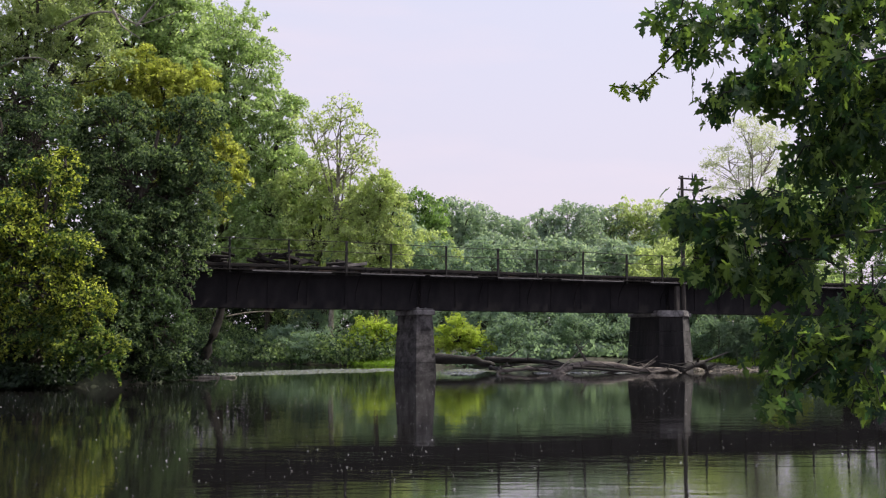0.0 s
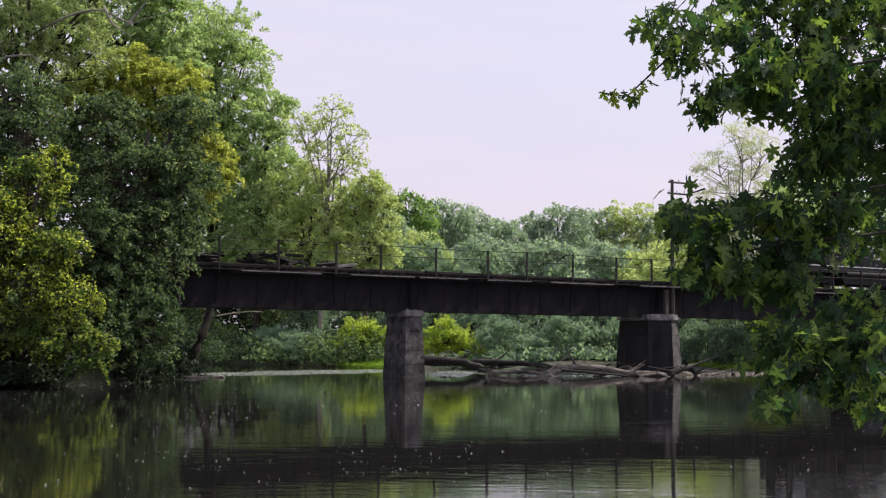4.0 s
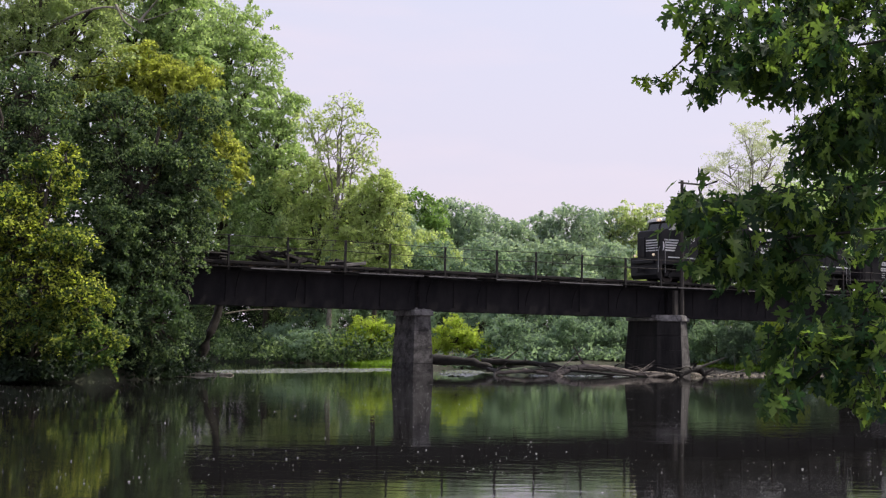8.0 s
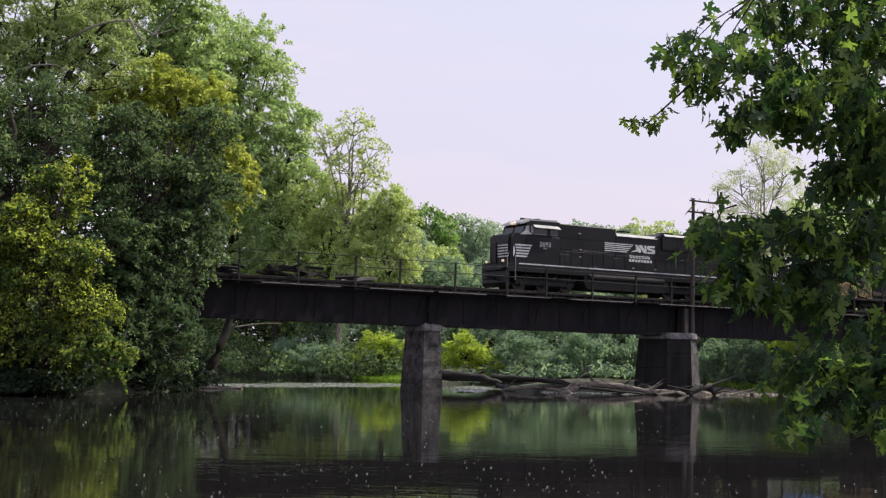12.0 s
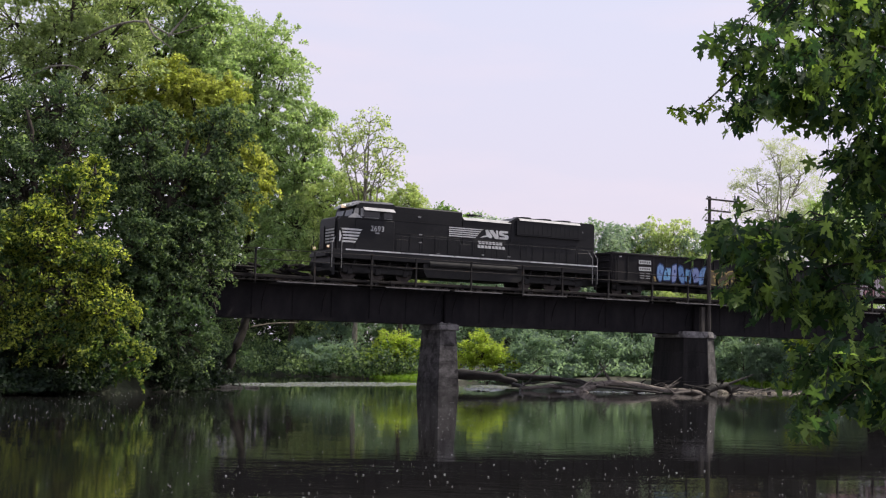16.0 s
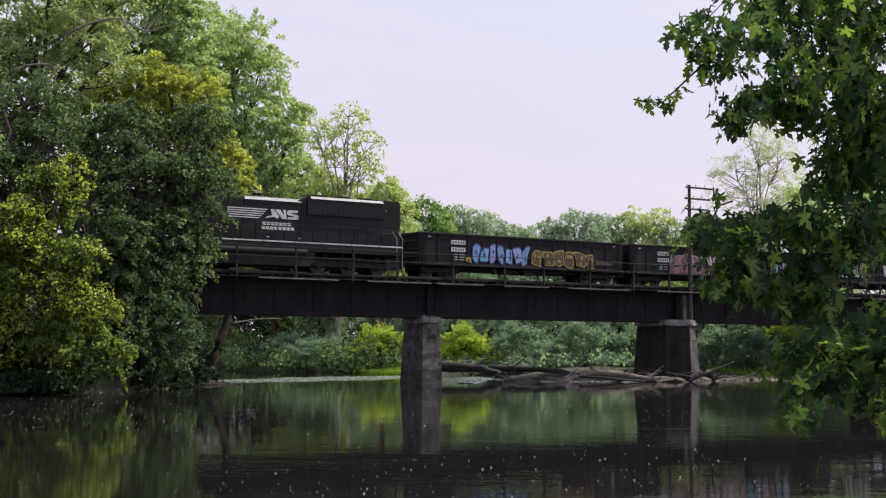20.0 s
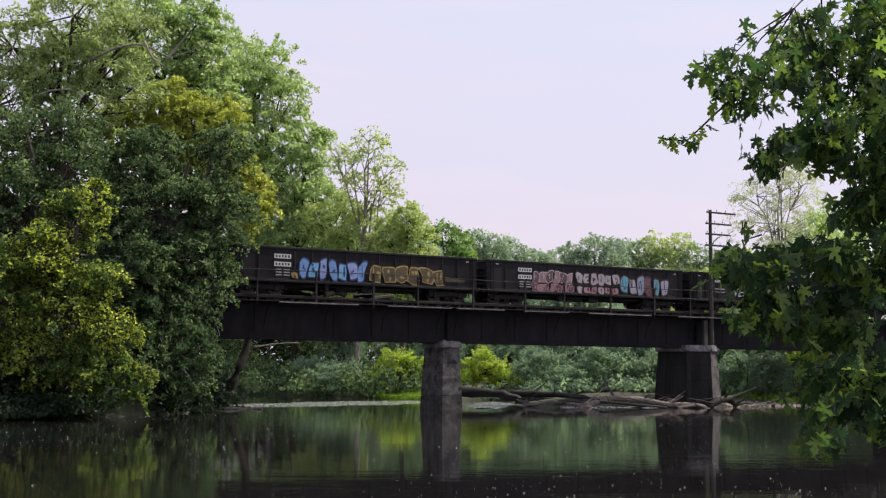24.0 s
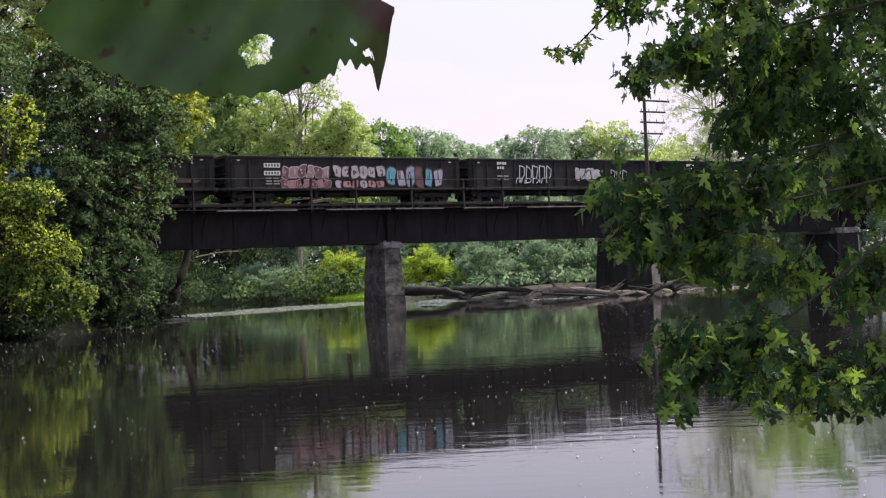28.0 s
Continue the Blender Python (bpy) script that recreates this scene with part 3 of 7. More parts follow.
def build_piers():
    for i, s in enumerate(PIERS[1:-1]):
        big = i > 0
        w_top, w_bot = (1.12, 1.5) if not big else (2.75, 3.2)      # along the bridge
        n0 = 68.08
        n1 = 70.45 if not big else 71.2
        label = "tapered dark masonry bridge pier standing in the river" if not big else "broad soot-stained masonry bridge pier with shade-dark left faces beside driftwood"
        p = thing("bridge_pier", bridge_pose(s, 0, 0), label, "bridge pier", "piers under the bridge")
        courses = 5
        z0, z1 = -1.2, 3.85
        for c in range(courses):
            a, b = z0 + (z1 - z0) * c / courses, z0 + (z1 - z0) * (c + 1) / courses
            ha = w_bot / 2 + (w_top - w_bot) / 2 * (a - 0) / 4.1
            hb = w_bot / 2 + (w_top - w_bot) / 2 * (b - 0) / 4.1
            ba, bb = (4.1 - a) * 0.055, (4.1 - b) * 0.055
            rng = random.Random(c * 7 + i * 31)
            bm = bmesh.new()
            g = 0.004
            j = rng.uniform(-0.012, 0.012)
            rings = []
            for zz, hh, bt in ((a + g, ha, ba), (b - g, hb, bb)):
                plan = [(-hh, n0 - bt + j), (hh, n0 - bt + j), (hh, n1 + bt), (-hh, n1 + bt)]
                if big:
                    plan.insert(1, (0.0, n0 - bt - 0.9 + j))
                rings.append([bm.verts.new((xx, yy, zz)) for xx, yy in plan])
            lo, hi = rings
            bm.faces.new(lo[::-1])
            bm.faces.new(hi)
            for q in range(len(lo)):
                q2 = (q + 1) % len(lo)
                bm.faces.new((lo[q], lo[q2], hi[q2], hi[q]))
            bmesh.ops.recalc_face_normals(bm, faces=bm.faces[:])
            bmesh.ops.bevel(bm, geom=bm.edges[:], offset=0.018, segments=1, affect="EDGES")
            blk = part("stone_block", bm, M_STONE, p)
            # left-turned faces get their shade as darker stone, picked by normal
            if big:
                blk.data.materials.append(M_SHADE_SIDE_STONE)
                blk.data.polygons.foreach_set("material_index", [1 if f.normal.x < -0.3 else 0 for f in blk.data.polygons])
        core = boxed(-w_top / 2 + 0.06, w_top / 2 - 0.06, n0 + 0.08, n1 - 0.08, -1.2, 3.84)
        part("core", core, M_STONE, p)
        if big:
            bm = bmesh.new()
            hh = w_top / 2 + 0.1
            ring = [(-hh, 69.0), (-hh, n0 - 0.05), (-0.45, n0 - 0.85), (0, n0 - 1.05), (0.45, n0 - 0.85), (hh, n0 - 0.05), (hh, 69.0)]
            lo = [bm.verts.new((x, y, 3.85)) for x, y in ring]
            hi = [bm.verts.new((x * 0.94, y + 0.05, 4.3)) for x, y in ring]
            bm.faces.new(lo[::-1])
            bm.faces.new(hi)
            for q in range(len(lo)):
                q2 = (q + 1) % len(lo)
                bm.faces.new((lo[q], lo[q2], hi[q2], hi[q]))
            bmesh.ops.recalc_face_normals(bm, faces=bm.faces[:])
            bmesh.ops.bevel(bm, geom=bm.edges[:], offset=0.05, segments=2, affect="EDGES")
            part("rounded_nose_cap", bm, M_CAP, p, "rounded weathered capstone of the cutwater")
        cap = boxed(-w_top / 2 - 0.15, w_top / 2 + 0.15, n0 - 0.17, n1 + 0.15, 3.78 if not big else 3.85, 4.12, 0.05)
        part("capstone", cap, M_CAP, p, "pale weathered capstone")
        if big:
            continue
        lip = boxed(-w_top / 2 - 0.05, w_top / 2 + 0.05, n0 - 0.1, 68.5, 4.12, 4.2, 0.03)
        part("parapet_stone", lip, M_CAP, p, "chipped pale stone at the front of the seat")
        rng = random.Random(5 + i)
        for k in range(4):
            bm = bmesh.new()
            bmesh.ops.create_icosphere(bm, subdivisions=1, radius=rng.uniform(0.04, 0.08))
            bmesh.ops.transform(bm, matrix=pose(rng.uniform(-0.45, 0.45), n0 + rng.uniform(0.0, 0.3), 4.22, rng.uniform(0, 90), rng.uniform(0, 90), 0), verts=bm.verts[:])
            part("rubble", bm, M_CAP, p)
        for yy in (NEAR_WEB, FAR_WEB):
            part("bearing", boxed(-0.5, 0.5, yy - 0.25, yy + 0.25, 4.0, 4.13, 0.02), M_GIRDER, p)


def build_abutments():
    for s, sgn in ((PIERS[0], -1), (PIERS[-1], 1)):
        ob = thing("bridge_abutment", bridge_pose(s, 0, 0), "dark masonry abutment at the end of the bridge", "abutment", "bridge abutments")
        x0, x1 = (-3.0, 0.8) if sgn < 0 else (-0.8, 3.0)
        part("wall", boxed(x0, x1, 66.8, 72.4, -1, 4.1, 0.05), M_STONE, ob)
        part("backwall", boxed(x0 if sgn < 0 else 1.0, -1.0 if sgn < 0 else x1, 67.2, 72.0, 4.1, 6.0, 0.05), M_STONE, ob)
        part("capstone", boxed(x0 - 0.1, x1 + 0.1, 66.7, 67.15, 4.1, 4.35, 0.04), M_CAP, ob)


def build_girder(s0, s1):
    L = s1 - s0 - 0.12
    g = thing("bridge_span", bridge_pose((s0 + s1) / 2, 0, 0), "black sooty riveted steel plate girder bridge span", "bridge span", "spans of the railway bridge")
    h = L / 2
    for yy, out in ((NEAR_WEB, -1), (FAR_WEB, 1)):
        part("web_plate", boxed(-h, h, yy - 0.012, yy + 0.012, G_BOT, G_TOP), M_GIRDER, g)
        for nm, z, za in (("bottom_flange", G_BOT, G_BOT + 0.05), ("top_flange", G_TOP - 0.05, G_TOP - 0.2)):
            part(nm, boxed(-h, h, yy - 0.24, yy + 0.24, z, z + 0.05), M_GIRDER, g)
            part("flange_angle", boxed(-h, h, yy - 0.10, yy - 0.013, za, za + 0.15), M_GIRDER, g)
            part("flange_angle", boxed(-h, h, yy + 0.013, yy + 0.10, za, za + 0.15), M_GIRDER, g)
        k = int(L / 2.4)
        for i in range(k + 1):
            x = -h + 0.08 + (L - 0.16) * i / k
            bm = bmesh.new()
            y0 = yy + out * 0.013
            box(bm, x - 0.05, x + 0.05, min(y0, y0 + out * 0.02), max(y0, y0 + out * 0.02), G_BOT + 0.2, G_TOP - 0.2)
            box(bm, x - 0.012, x + 0.012, min(y0, y0 + out * 0.05), max(y0, y0 + out * 0.05), G_BOT + 0.2, G_TOP - 0.2)
            part("stiffener", bm, M_GIRDER, g)
    k = int(L / 3.2)
    for i in range(k + 1):
        x = -h + 0.4 + (L - 0.8) * i / k
        bm = bmesh.new()
        rod(bm, (x, NEAR_WEB + 0.1, G_BOT + 0.2), (x, FAR_WEB - 0.1, G_TOP - 0.2), 0.05, 6)
        rod(bm, (x, NEAR_WEB + 0.1, G_TOP - 0.2), (x, FAR_WEB - 0.1, G_BOT + 0.2), 0.05, 6)
        part("cross_frame", bm, M_GIRDER, g)
    # a pale worn ledge angle where the walkway brackets meet the girder
    x = -h
    rng = random.Random(int(s0))
    while x < h - 0.5:
        ln = rng.uniform(2.5, 7.5)
        part("ledge_angle", boxed(x, min(h, x + ln), NEAR_WEB - 1.27, NEAR_WEB - 1.19, 6.19, 6.255, 0.01), M_LEDGE, g, "pale worn edge of the ledge")
        x += ln + rng.uniform(0.3, 3.5)
    # brackets under the walkway
    k = int(L / 3.7)
    for i in range(k + 1):
        xx = -h + 0.6 + (L - 1.2) * i / k
        f = np.linspace(0, 1, 7)
        tube_mesh("bracket", [(np.c_[np.full(7, xx), NEAR_WEB - 0.02 - 0.75 * f ** 1.8, 4.6 + 1.55 * f ** 0.8], np.full(7, 0.03))], M_GIRDER, g, 5)
    return g


build_piers()
build_abutments()
for i in range(len(PIERS) - 1):
    build_girder(PIERS[i], PIERS[i + 1])


def build_deck():
    s0, s1 = PIERS[0] - 1.5, PIERS[-1] + 1.5
    d = thing("track_deck", bridge_pose(s0, 0, 0), "open timber railway deck with sooty edge beams", "bridge deck")
    L = s1 - s0
    tie = boxed(-0.12, 0.12, 67.95, 72.9, 6.26, 6.46, 0.015)
    me = finish("tie", tie, M_TIMBER, d)
    me.matrix_local = pose(0.3, 0, 0)
    k = int(L / 0.42)
    for i in range(1, k):
        o = new("tie", me.data)
        o.parent = d
        r = random.Random(i)
        o.matrix_local = pose(0.3 + i * 0.42, r.uniform(-0.05, 0.05), 0, 0, 0, r.uniform(-0.8, 0.8))
    for yy in (67.98, 68.62, 72.6):
        x = 0.0
        r = random.Random(int(yy * 10))
        while x < L - 1:
            ln = r.uniform(4, 7)
            part("guard_timber", boxed(x, min(L, x + ln - 0.03), yy - 0.11, yy + 0.11, 6.47, 6.47 + r.uniform(0.14, 0.2), 0.02), M_TIMBER, d)
            x += ln
    for yy in (67.5, 71.6, 72.0):
        x = 0.0
        r = random.Random(int(yy * 10))
        while x < L - 1:
            ln = r.uniform(3.5, 6)
            if yy < 68:
                part("walkway_plank", boxed(x, min(L, x + ln - 0.04), yy + 0.02, yy + 0.4, 6.26, 6.31, 0.008), M_TIMBER, d)
            else:
                part("walkway_plank", boxed(x, min(L, x + ln - 0.04), yy, yy + 0.3, 6.465, 6.51, 0.008), M_TIMBER, d)
            x += ln


def build_track():
    s0, s1 = -160, 260
    t = thing("railway_track", bridge_pose(s0, TRACK, 0), "rusty steel rails on timber ties across the bridge", "railway track")
    L = s1 - s0
    for yy in (-0.75, 0.75):
        x = 0
        while x < L:
            bm = bmesh.new()
            a, b = x, min(L, x + 30)
            box(bm, a, b, yy - 0.07, yy + 0.07, RAIL_Z - 0.15, RAIL_Z - 0.13)
            box(bm, a, b, yy - 0.012, yy + 0.012, RAIL_Z - 0.13, RAIL_Z - 0.035)
            box(bm, a, b, yy - 0.036, yy + 0.036, RAIL_Z - 0.035, RAIL_Z, 0.008)
            part("rail", bm, M_RAILSTEEL, t)
            x += 30.01
    # ballast shoulders beyond the bridge ends
    for a, b in ((0, PIERS[0] - 1.6 - s0), (PIERS[-1] + 1.6 - s0, L)):
        bm = bmesh.new()
        prism(bm, [(-2.6, 5.6), (2.6, 5.6), (1.7, 6.44), (-1.7, 6.44)], a, b)
        bmesh.ops.transform(bm, matrix=pose(0, 0, 0, 0, 0, -90) @ Matrix.Diagonal((1, 1, 1, 1)), verts=bm.verts[:])
        bmesh.ops.recalc_face_normals(bm, faces=bm.faces[:])
        part("ballast_bed", bm, M_BALLAST, t)


POSTS = [22.8, 26.5, 30.2, 33.93, 36.99, 40.96, 44.89, 47.98, 51.75, 55.51, 58.71, 62.6, 66.4, 69.5, 73.4, 77.2, 80.4, 84.2, 88.0, 91.1, 94.9, 98.8, 101.9, 105.7, 109.5, 112.7, 116.4]


def build_railing():
    r = thing("bridge_railing", bridge_pose(0, 0, 0), "thin rusty steel bridge railing along the deck edge", "railing")
    rng = random.Random(4)
    tops = []
    for i, s in enumerate(POSTS):
        lean = rng.uniform(-0.03, 0.03)
        top = 8.17 + rng.uniform(-0.03, 0.03)
        bm = bmesh.new()
        w = 0.055 if i % 3 else 0.075
        prism(bm, [(s - w, 6.1), (s + w, 6.1), (s + lean + w * 0.75, top), (s + lean - w * 0.75, top)], 67.72, 67.74)
        prism(bm, [(s - w, 6.1), (s - w + 0.02, 6.1), (s + lean - w * 0.75 + 0.02, top), (s + lean - w * 0.75, top)], 67.74, 67.84)
        part("post", bm, M_RAILING, r)
        tops.append((s + lean, top))
    for i in range(len(POSTS) - 1):
        for lo in (0.06, 0.66):
            a, b = tops[i], tops[i + 1]
            sag = rng.uniform(-0.01, 0.04)
            bm = bmesh.new()
            mid = ((a[0] + b[0]) / 2, 67.7, (a[1] + b[1]) / 2 - lo - sag)
            rod(bm, (a[0], 67.7, a[1] - lo), mid, 0.022, 6)
            rod(bm, mid, (b[0], 67.7, b[1] - lo), 0.022, 6)
            part("rail_bar", bm, M_RAILING, r)


build_deck()
build_track()
build_railing()

# ---- trees ----
def tree_at(name, px, depth, top_y, half, seed, mat, bark, label, low=0.15, **k):
    """placed by its sideways angle and depth, with the height at which its top shows"""
    x = across(px, depth)
    z0 = ground_at(x, depth)
    h = ((600 - top_y) / FOCAL * depth + EYE - z0) * 1.02
    k.setdefault("leaf", 0.2)
    return build_tree(name, x, depth, z0 - 0.1, h * 0.97, half / FOCAL * depth, seed, mat, bark, label, base=low, **k)


def build_woods():
    # the overgrown bank in front of the bridge's end
    crown_tree("bank_tree", 60, 60, [(10, 405, 58, 75, 62), (70, 335, 59.5, 65, 52), (112, 292, 60, 38, 34), (128, 440, 58, 48, 42), (60, 500, 57.5, 85, 58), (150, 535, 57.5, 52, 44),
               (30, 585, 57.5, 100, 45), (140, 600, 57.2, 66, 36), (198, 622, 57, 42, 34), (-70, 480, 58, 90, 110)], 12, M_YELLOW_LEAF, M_BARK,
               "low sunlit yellow-green tree leaning over the water", leaves=46000, leaf=0.2, spray=0.55, up=0.9)
    crown_tree("maple_tree", 200, 66, [(240, 520, 65, 88, 95), (290, 590, 64, 52, 70), (180, 430, 64, 90, 95), (292, 420, 66, 80, 80), (230, 320, 66, 105, 85), (335, 330, 67, 58, 100),
               (340, 215, 68, 50, 60), (200, 230, 67, 80, 70), (190, 580, 63, 70, 75)], 13, M_DARK_LEAF, M_BARK,
               "tall dark green shaded tree hung with foliage beside the bridge", leaves=90000, leaf=0.19, spray=0.55, trunk_r=0.4, up=0.5)
    crown_tree("maple_tree", 20, 64, [(70, 250, 65, 80, 75), (-30, 320, 64, 100, 110), (-120, 250, 64, 110, 130), (-100, 450, 62, 110, 120), (20, 170, 66, 90, 60), (0, 560, 61.5, 100, 70)], 19, M_DARK_LEAF, M_BARK,
               "dense dark many-limbed tree on the river bank", leaves=46000, leaf=0.2, spray=0.6, trunk_r=0.36)
    # bushes under the overhang, their shade given by near-black leaf colour
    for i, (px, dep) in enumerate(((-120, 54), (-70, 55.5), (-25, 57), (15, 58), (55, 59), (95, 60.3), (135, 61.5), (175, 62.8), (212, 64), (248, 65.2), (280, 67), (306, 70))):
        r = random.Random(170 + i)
        crown_tree("bank_bush", px, dep + 1.8, [(px - 8, 650, dep + 1.6, 34, 28), (px + 10, 615 + r.uniform(-10, 14), dep + 2.2, 32, 34), (px, 668, dep + 1.0, 34, 14)], 170 + i, M_SHADE_DARK_LEAF, M_BARK,
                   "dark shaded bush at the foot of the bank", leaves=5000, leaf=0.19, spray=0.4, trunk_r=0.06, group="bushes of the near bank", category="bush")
    crown_tree("elm_tree", 120, 78, [(0, 240, 78, 120, 80), (120, 270, 78, 110, 80), (40, 380, 78, 130, 90), (200, 350, 78, 110, 90), (170, 480, 77, 110, 80), (20, 520, 77, 120, 80), (290, 420, 77, 70, 90), (-110, 380, 78, 110, 130)], 20, M_DARK_LEAF, M_BARK,
               "dark tree standing deep in the bank thicket", leaves=30000, leaf=0.34, spray=0.8, fill=0.2)
    crown_tree("elm_tree", 260, 76, [(335, 145, 75, 42, 42), (280, 150, 75, 60, 45), (225, 125, 75, 60, 48), (235, 200, 75, 85, 55), (160, 170, 75, 70, 55), (330, 250, 76, 70, 80), (385, 300, 77, 45, 80)], 16, M_OLIVE_LEAF, M_BARK,
               "yellowish-topped tree above the shaded bank", leaves=44000, leaf=0.22, spray=0.6, up=0.3)
    tall = crown_tree("elm_tree", 40, 72, [(30, 70, 72, 90, 65), (120, 45, 72, 75, 55), (-50, 20, 72, 90, 80), (60, -40, 72, 100, 60), (170, 95, 73, 60, 45), (60, 140, 72, 100, 55), (-80, 130, 72, 100, 80), (170, -10, 73, 60, 40)], 17, M_DULL_LEAF, M_BARK,
               "tall thin-topped tree with brownish spring foliage", leaves=40000, leaf=0.2, spray=0.7, fill=0.6, trunk_r=0.45, up=0.3)
    org = np.array(tall.matrix_world.translation)
    for pts in ([(60, 60, 71.5), (130, 20, 70), (190, 8, 69.5), (232, 40, 69.3), (262, 30, 69), (310, 12, 69)], [(190, 8, 69.5), (205, 38, 69.2), (240, 62, 69)], [(232, 40, 69.3), (252, 14, 69.2), (275, -15, 69)],
                [(-20, 120, 71), (20, 98, 70), (62, 96, 69.5), (84, 108, 69.3)], [(40, 250, 70), (62, 205, 69.5), (72, 160, 69.5), (110, 120, 69.5)], [(62, 205, 69.5), (40, 160, 69.4), (36, 130, 69.4)]):
        p = np.array([[across(a, d), d, EYE + (600 - b) / FOCAL * d] for a, b, d in pts]) - org
        q = np.linspace(0, len(p) - 1, 16)
        p = np.stack([np.interp(q, np.arange(len(p)), p[:, k]) for k in range(3)], 1)
        for _ in range(2):
            p[1:-1] = (p[:-2] + 2 * p[1:-1] + p[2:]) / 4
        limb = tube_mesh("bare_limb", [(p, np.linspace(0.085, 0.02, 16))], M_PALE_BARK if pts[0][1] < 130 else M_TWIG, tall, 7)
        limb["label"] = "bare crooked limb"
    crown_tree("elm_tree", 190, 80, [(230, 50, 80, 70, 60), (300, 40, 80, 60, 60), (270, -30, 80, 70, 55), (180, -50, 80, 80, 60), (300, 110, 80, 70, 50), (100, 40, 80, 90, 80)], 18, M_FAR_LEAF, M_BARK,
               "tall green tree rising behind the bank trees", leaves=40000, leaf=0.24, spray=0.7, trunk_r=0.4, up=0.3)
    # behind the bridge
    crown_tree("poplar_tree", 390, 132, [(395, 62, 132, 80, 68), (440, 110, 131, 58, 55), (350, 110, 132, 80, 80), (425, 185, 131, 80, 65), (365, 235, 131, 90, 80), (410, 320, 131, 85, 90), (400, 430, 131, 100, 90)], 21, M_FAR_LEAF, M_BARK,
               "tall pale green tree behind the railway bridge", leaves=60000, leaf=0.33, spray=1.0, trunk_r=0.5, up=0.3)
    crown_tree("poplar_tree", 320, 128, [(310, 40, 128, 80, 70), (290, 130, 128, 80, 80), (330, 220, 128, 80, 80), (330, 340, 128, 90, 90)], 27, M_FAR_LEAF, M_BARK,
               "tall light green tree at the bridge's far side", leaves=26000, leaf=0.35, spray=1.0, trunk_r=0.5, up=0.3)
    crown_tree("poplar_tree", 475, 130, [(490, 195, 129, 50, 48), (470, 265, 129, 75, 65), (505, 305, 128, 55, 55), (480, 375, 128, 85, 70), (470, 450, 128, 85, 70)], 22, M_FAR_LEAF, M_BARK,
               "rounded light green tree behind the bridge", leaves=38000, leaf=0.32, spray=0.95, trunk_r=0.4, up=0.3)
    crown_tree("sycamore_tree", 585, 124, [(600, 190, 124, 36, 26), (636, 236, 124, 30, 22), (572, 235, 124, 40, 34), (540, 215, 124, 26, 24), (642, 268, 124, 22, 14), (602, 280, 124, 58, 34)], 23, M_PALE_LEAF, M_PALE_BARK,
               "sparse sycamore with pale bare branches and thin leaves", leaves=3800, leaf=0.3, spray=0.7, fill=0.65, up=0.3, trunk_r=0.3)
    crown_tree("willow_tree", 560, 126, [(545, 335, 126, 65, 55), (600, 370, 125, 70, 58), (560, 430, 126, 90, 70), (540, 500, 125, 80, 50)], 24, M_PALE_LEAF, M_BARK,
               "pale yellow-green tree behind the bridge", leaves=34000, leaf=0.29, spray=0.9, up=0.3)
    crown_tree("willow_tree", 665, 122, [(645, 370, 123, 50, 48), (678, 330, 122, 34, 36), (692, 385, 122, 36, 56), (645, 440, 122, 65, 60), (690, 455, 122, 40, 45)], 25, M_PALE_LEAF, M_BARK,
               "rounded pale green tree in soft light", leaves=32000, leaf=0.26, spray=0.8, up=0.3)
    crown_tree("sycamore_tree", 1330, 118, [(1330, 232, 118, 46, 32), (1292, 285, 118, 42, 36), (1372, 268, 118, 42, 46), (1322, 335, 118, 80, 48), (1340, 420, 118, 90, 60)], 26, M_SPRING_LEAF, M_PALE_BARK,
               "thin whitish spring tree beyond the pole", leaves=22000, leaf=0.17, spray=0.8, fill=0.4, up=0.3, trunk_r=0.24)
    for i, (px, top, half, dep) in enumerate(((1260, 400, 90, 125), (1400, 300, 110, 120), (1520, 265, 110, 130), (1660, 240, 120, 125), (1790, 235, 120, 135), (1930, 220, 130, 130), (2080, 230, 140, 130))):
        tree_at("willow_tree", px, dep, top, half, 30 + i, (M_PALE_LEAF, M_FAR_LEAF, M_MID_LEAF, M_HAZE_VEIL_LEAF)[min(i, 2 + i % 2)], M_BARK, "light green tree on the far bank", 0.05, leaves=22000, leaf=0.32, limbs=28, clump=1.4, group="trees of the far bank")
    # the far wood, its haze carried by the leaf colour
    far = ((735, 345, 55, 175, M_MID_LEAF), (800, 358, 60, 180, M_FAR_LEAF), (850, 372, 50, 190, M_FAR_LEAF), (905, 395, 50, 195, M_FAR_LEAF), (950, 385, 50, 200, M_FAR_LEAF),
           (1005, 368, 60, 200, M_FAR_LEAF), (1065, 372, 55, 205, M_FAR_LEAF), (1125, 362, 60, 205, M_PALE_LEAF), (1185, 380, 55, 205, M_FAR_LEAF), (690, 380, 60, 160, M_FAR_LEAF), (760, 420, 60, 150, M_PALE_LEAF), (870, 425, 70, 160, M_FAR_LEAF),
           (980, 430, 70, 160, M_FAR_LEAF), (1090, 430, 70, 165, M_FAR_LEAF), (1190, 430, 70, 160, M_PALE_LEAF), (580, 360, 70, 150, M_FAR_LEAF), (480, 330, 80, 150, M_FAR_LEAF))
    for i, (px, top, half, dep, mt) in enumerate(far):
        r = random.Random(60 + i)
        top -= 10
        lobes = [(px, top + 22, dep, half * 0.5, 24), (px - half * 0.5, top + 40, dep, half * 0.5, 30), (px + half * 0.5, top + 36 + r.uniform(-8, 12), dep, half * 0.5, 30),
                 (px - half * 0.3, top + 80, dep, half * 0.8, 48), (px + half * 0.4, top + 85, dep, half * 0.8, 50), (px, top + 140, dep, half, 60)]
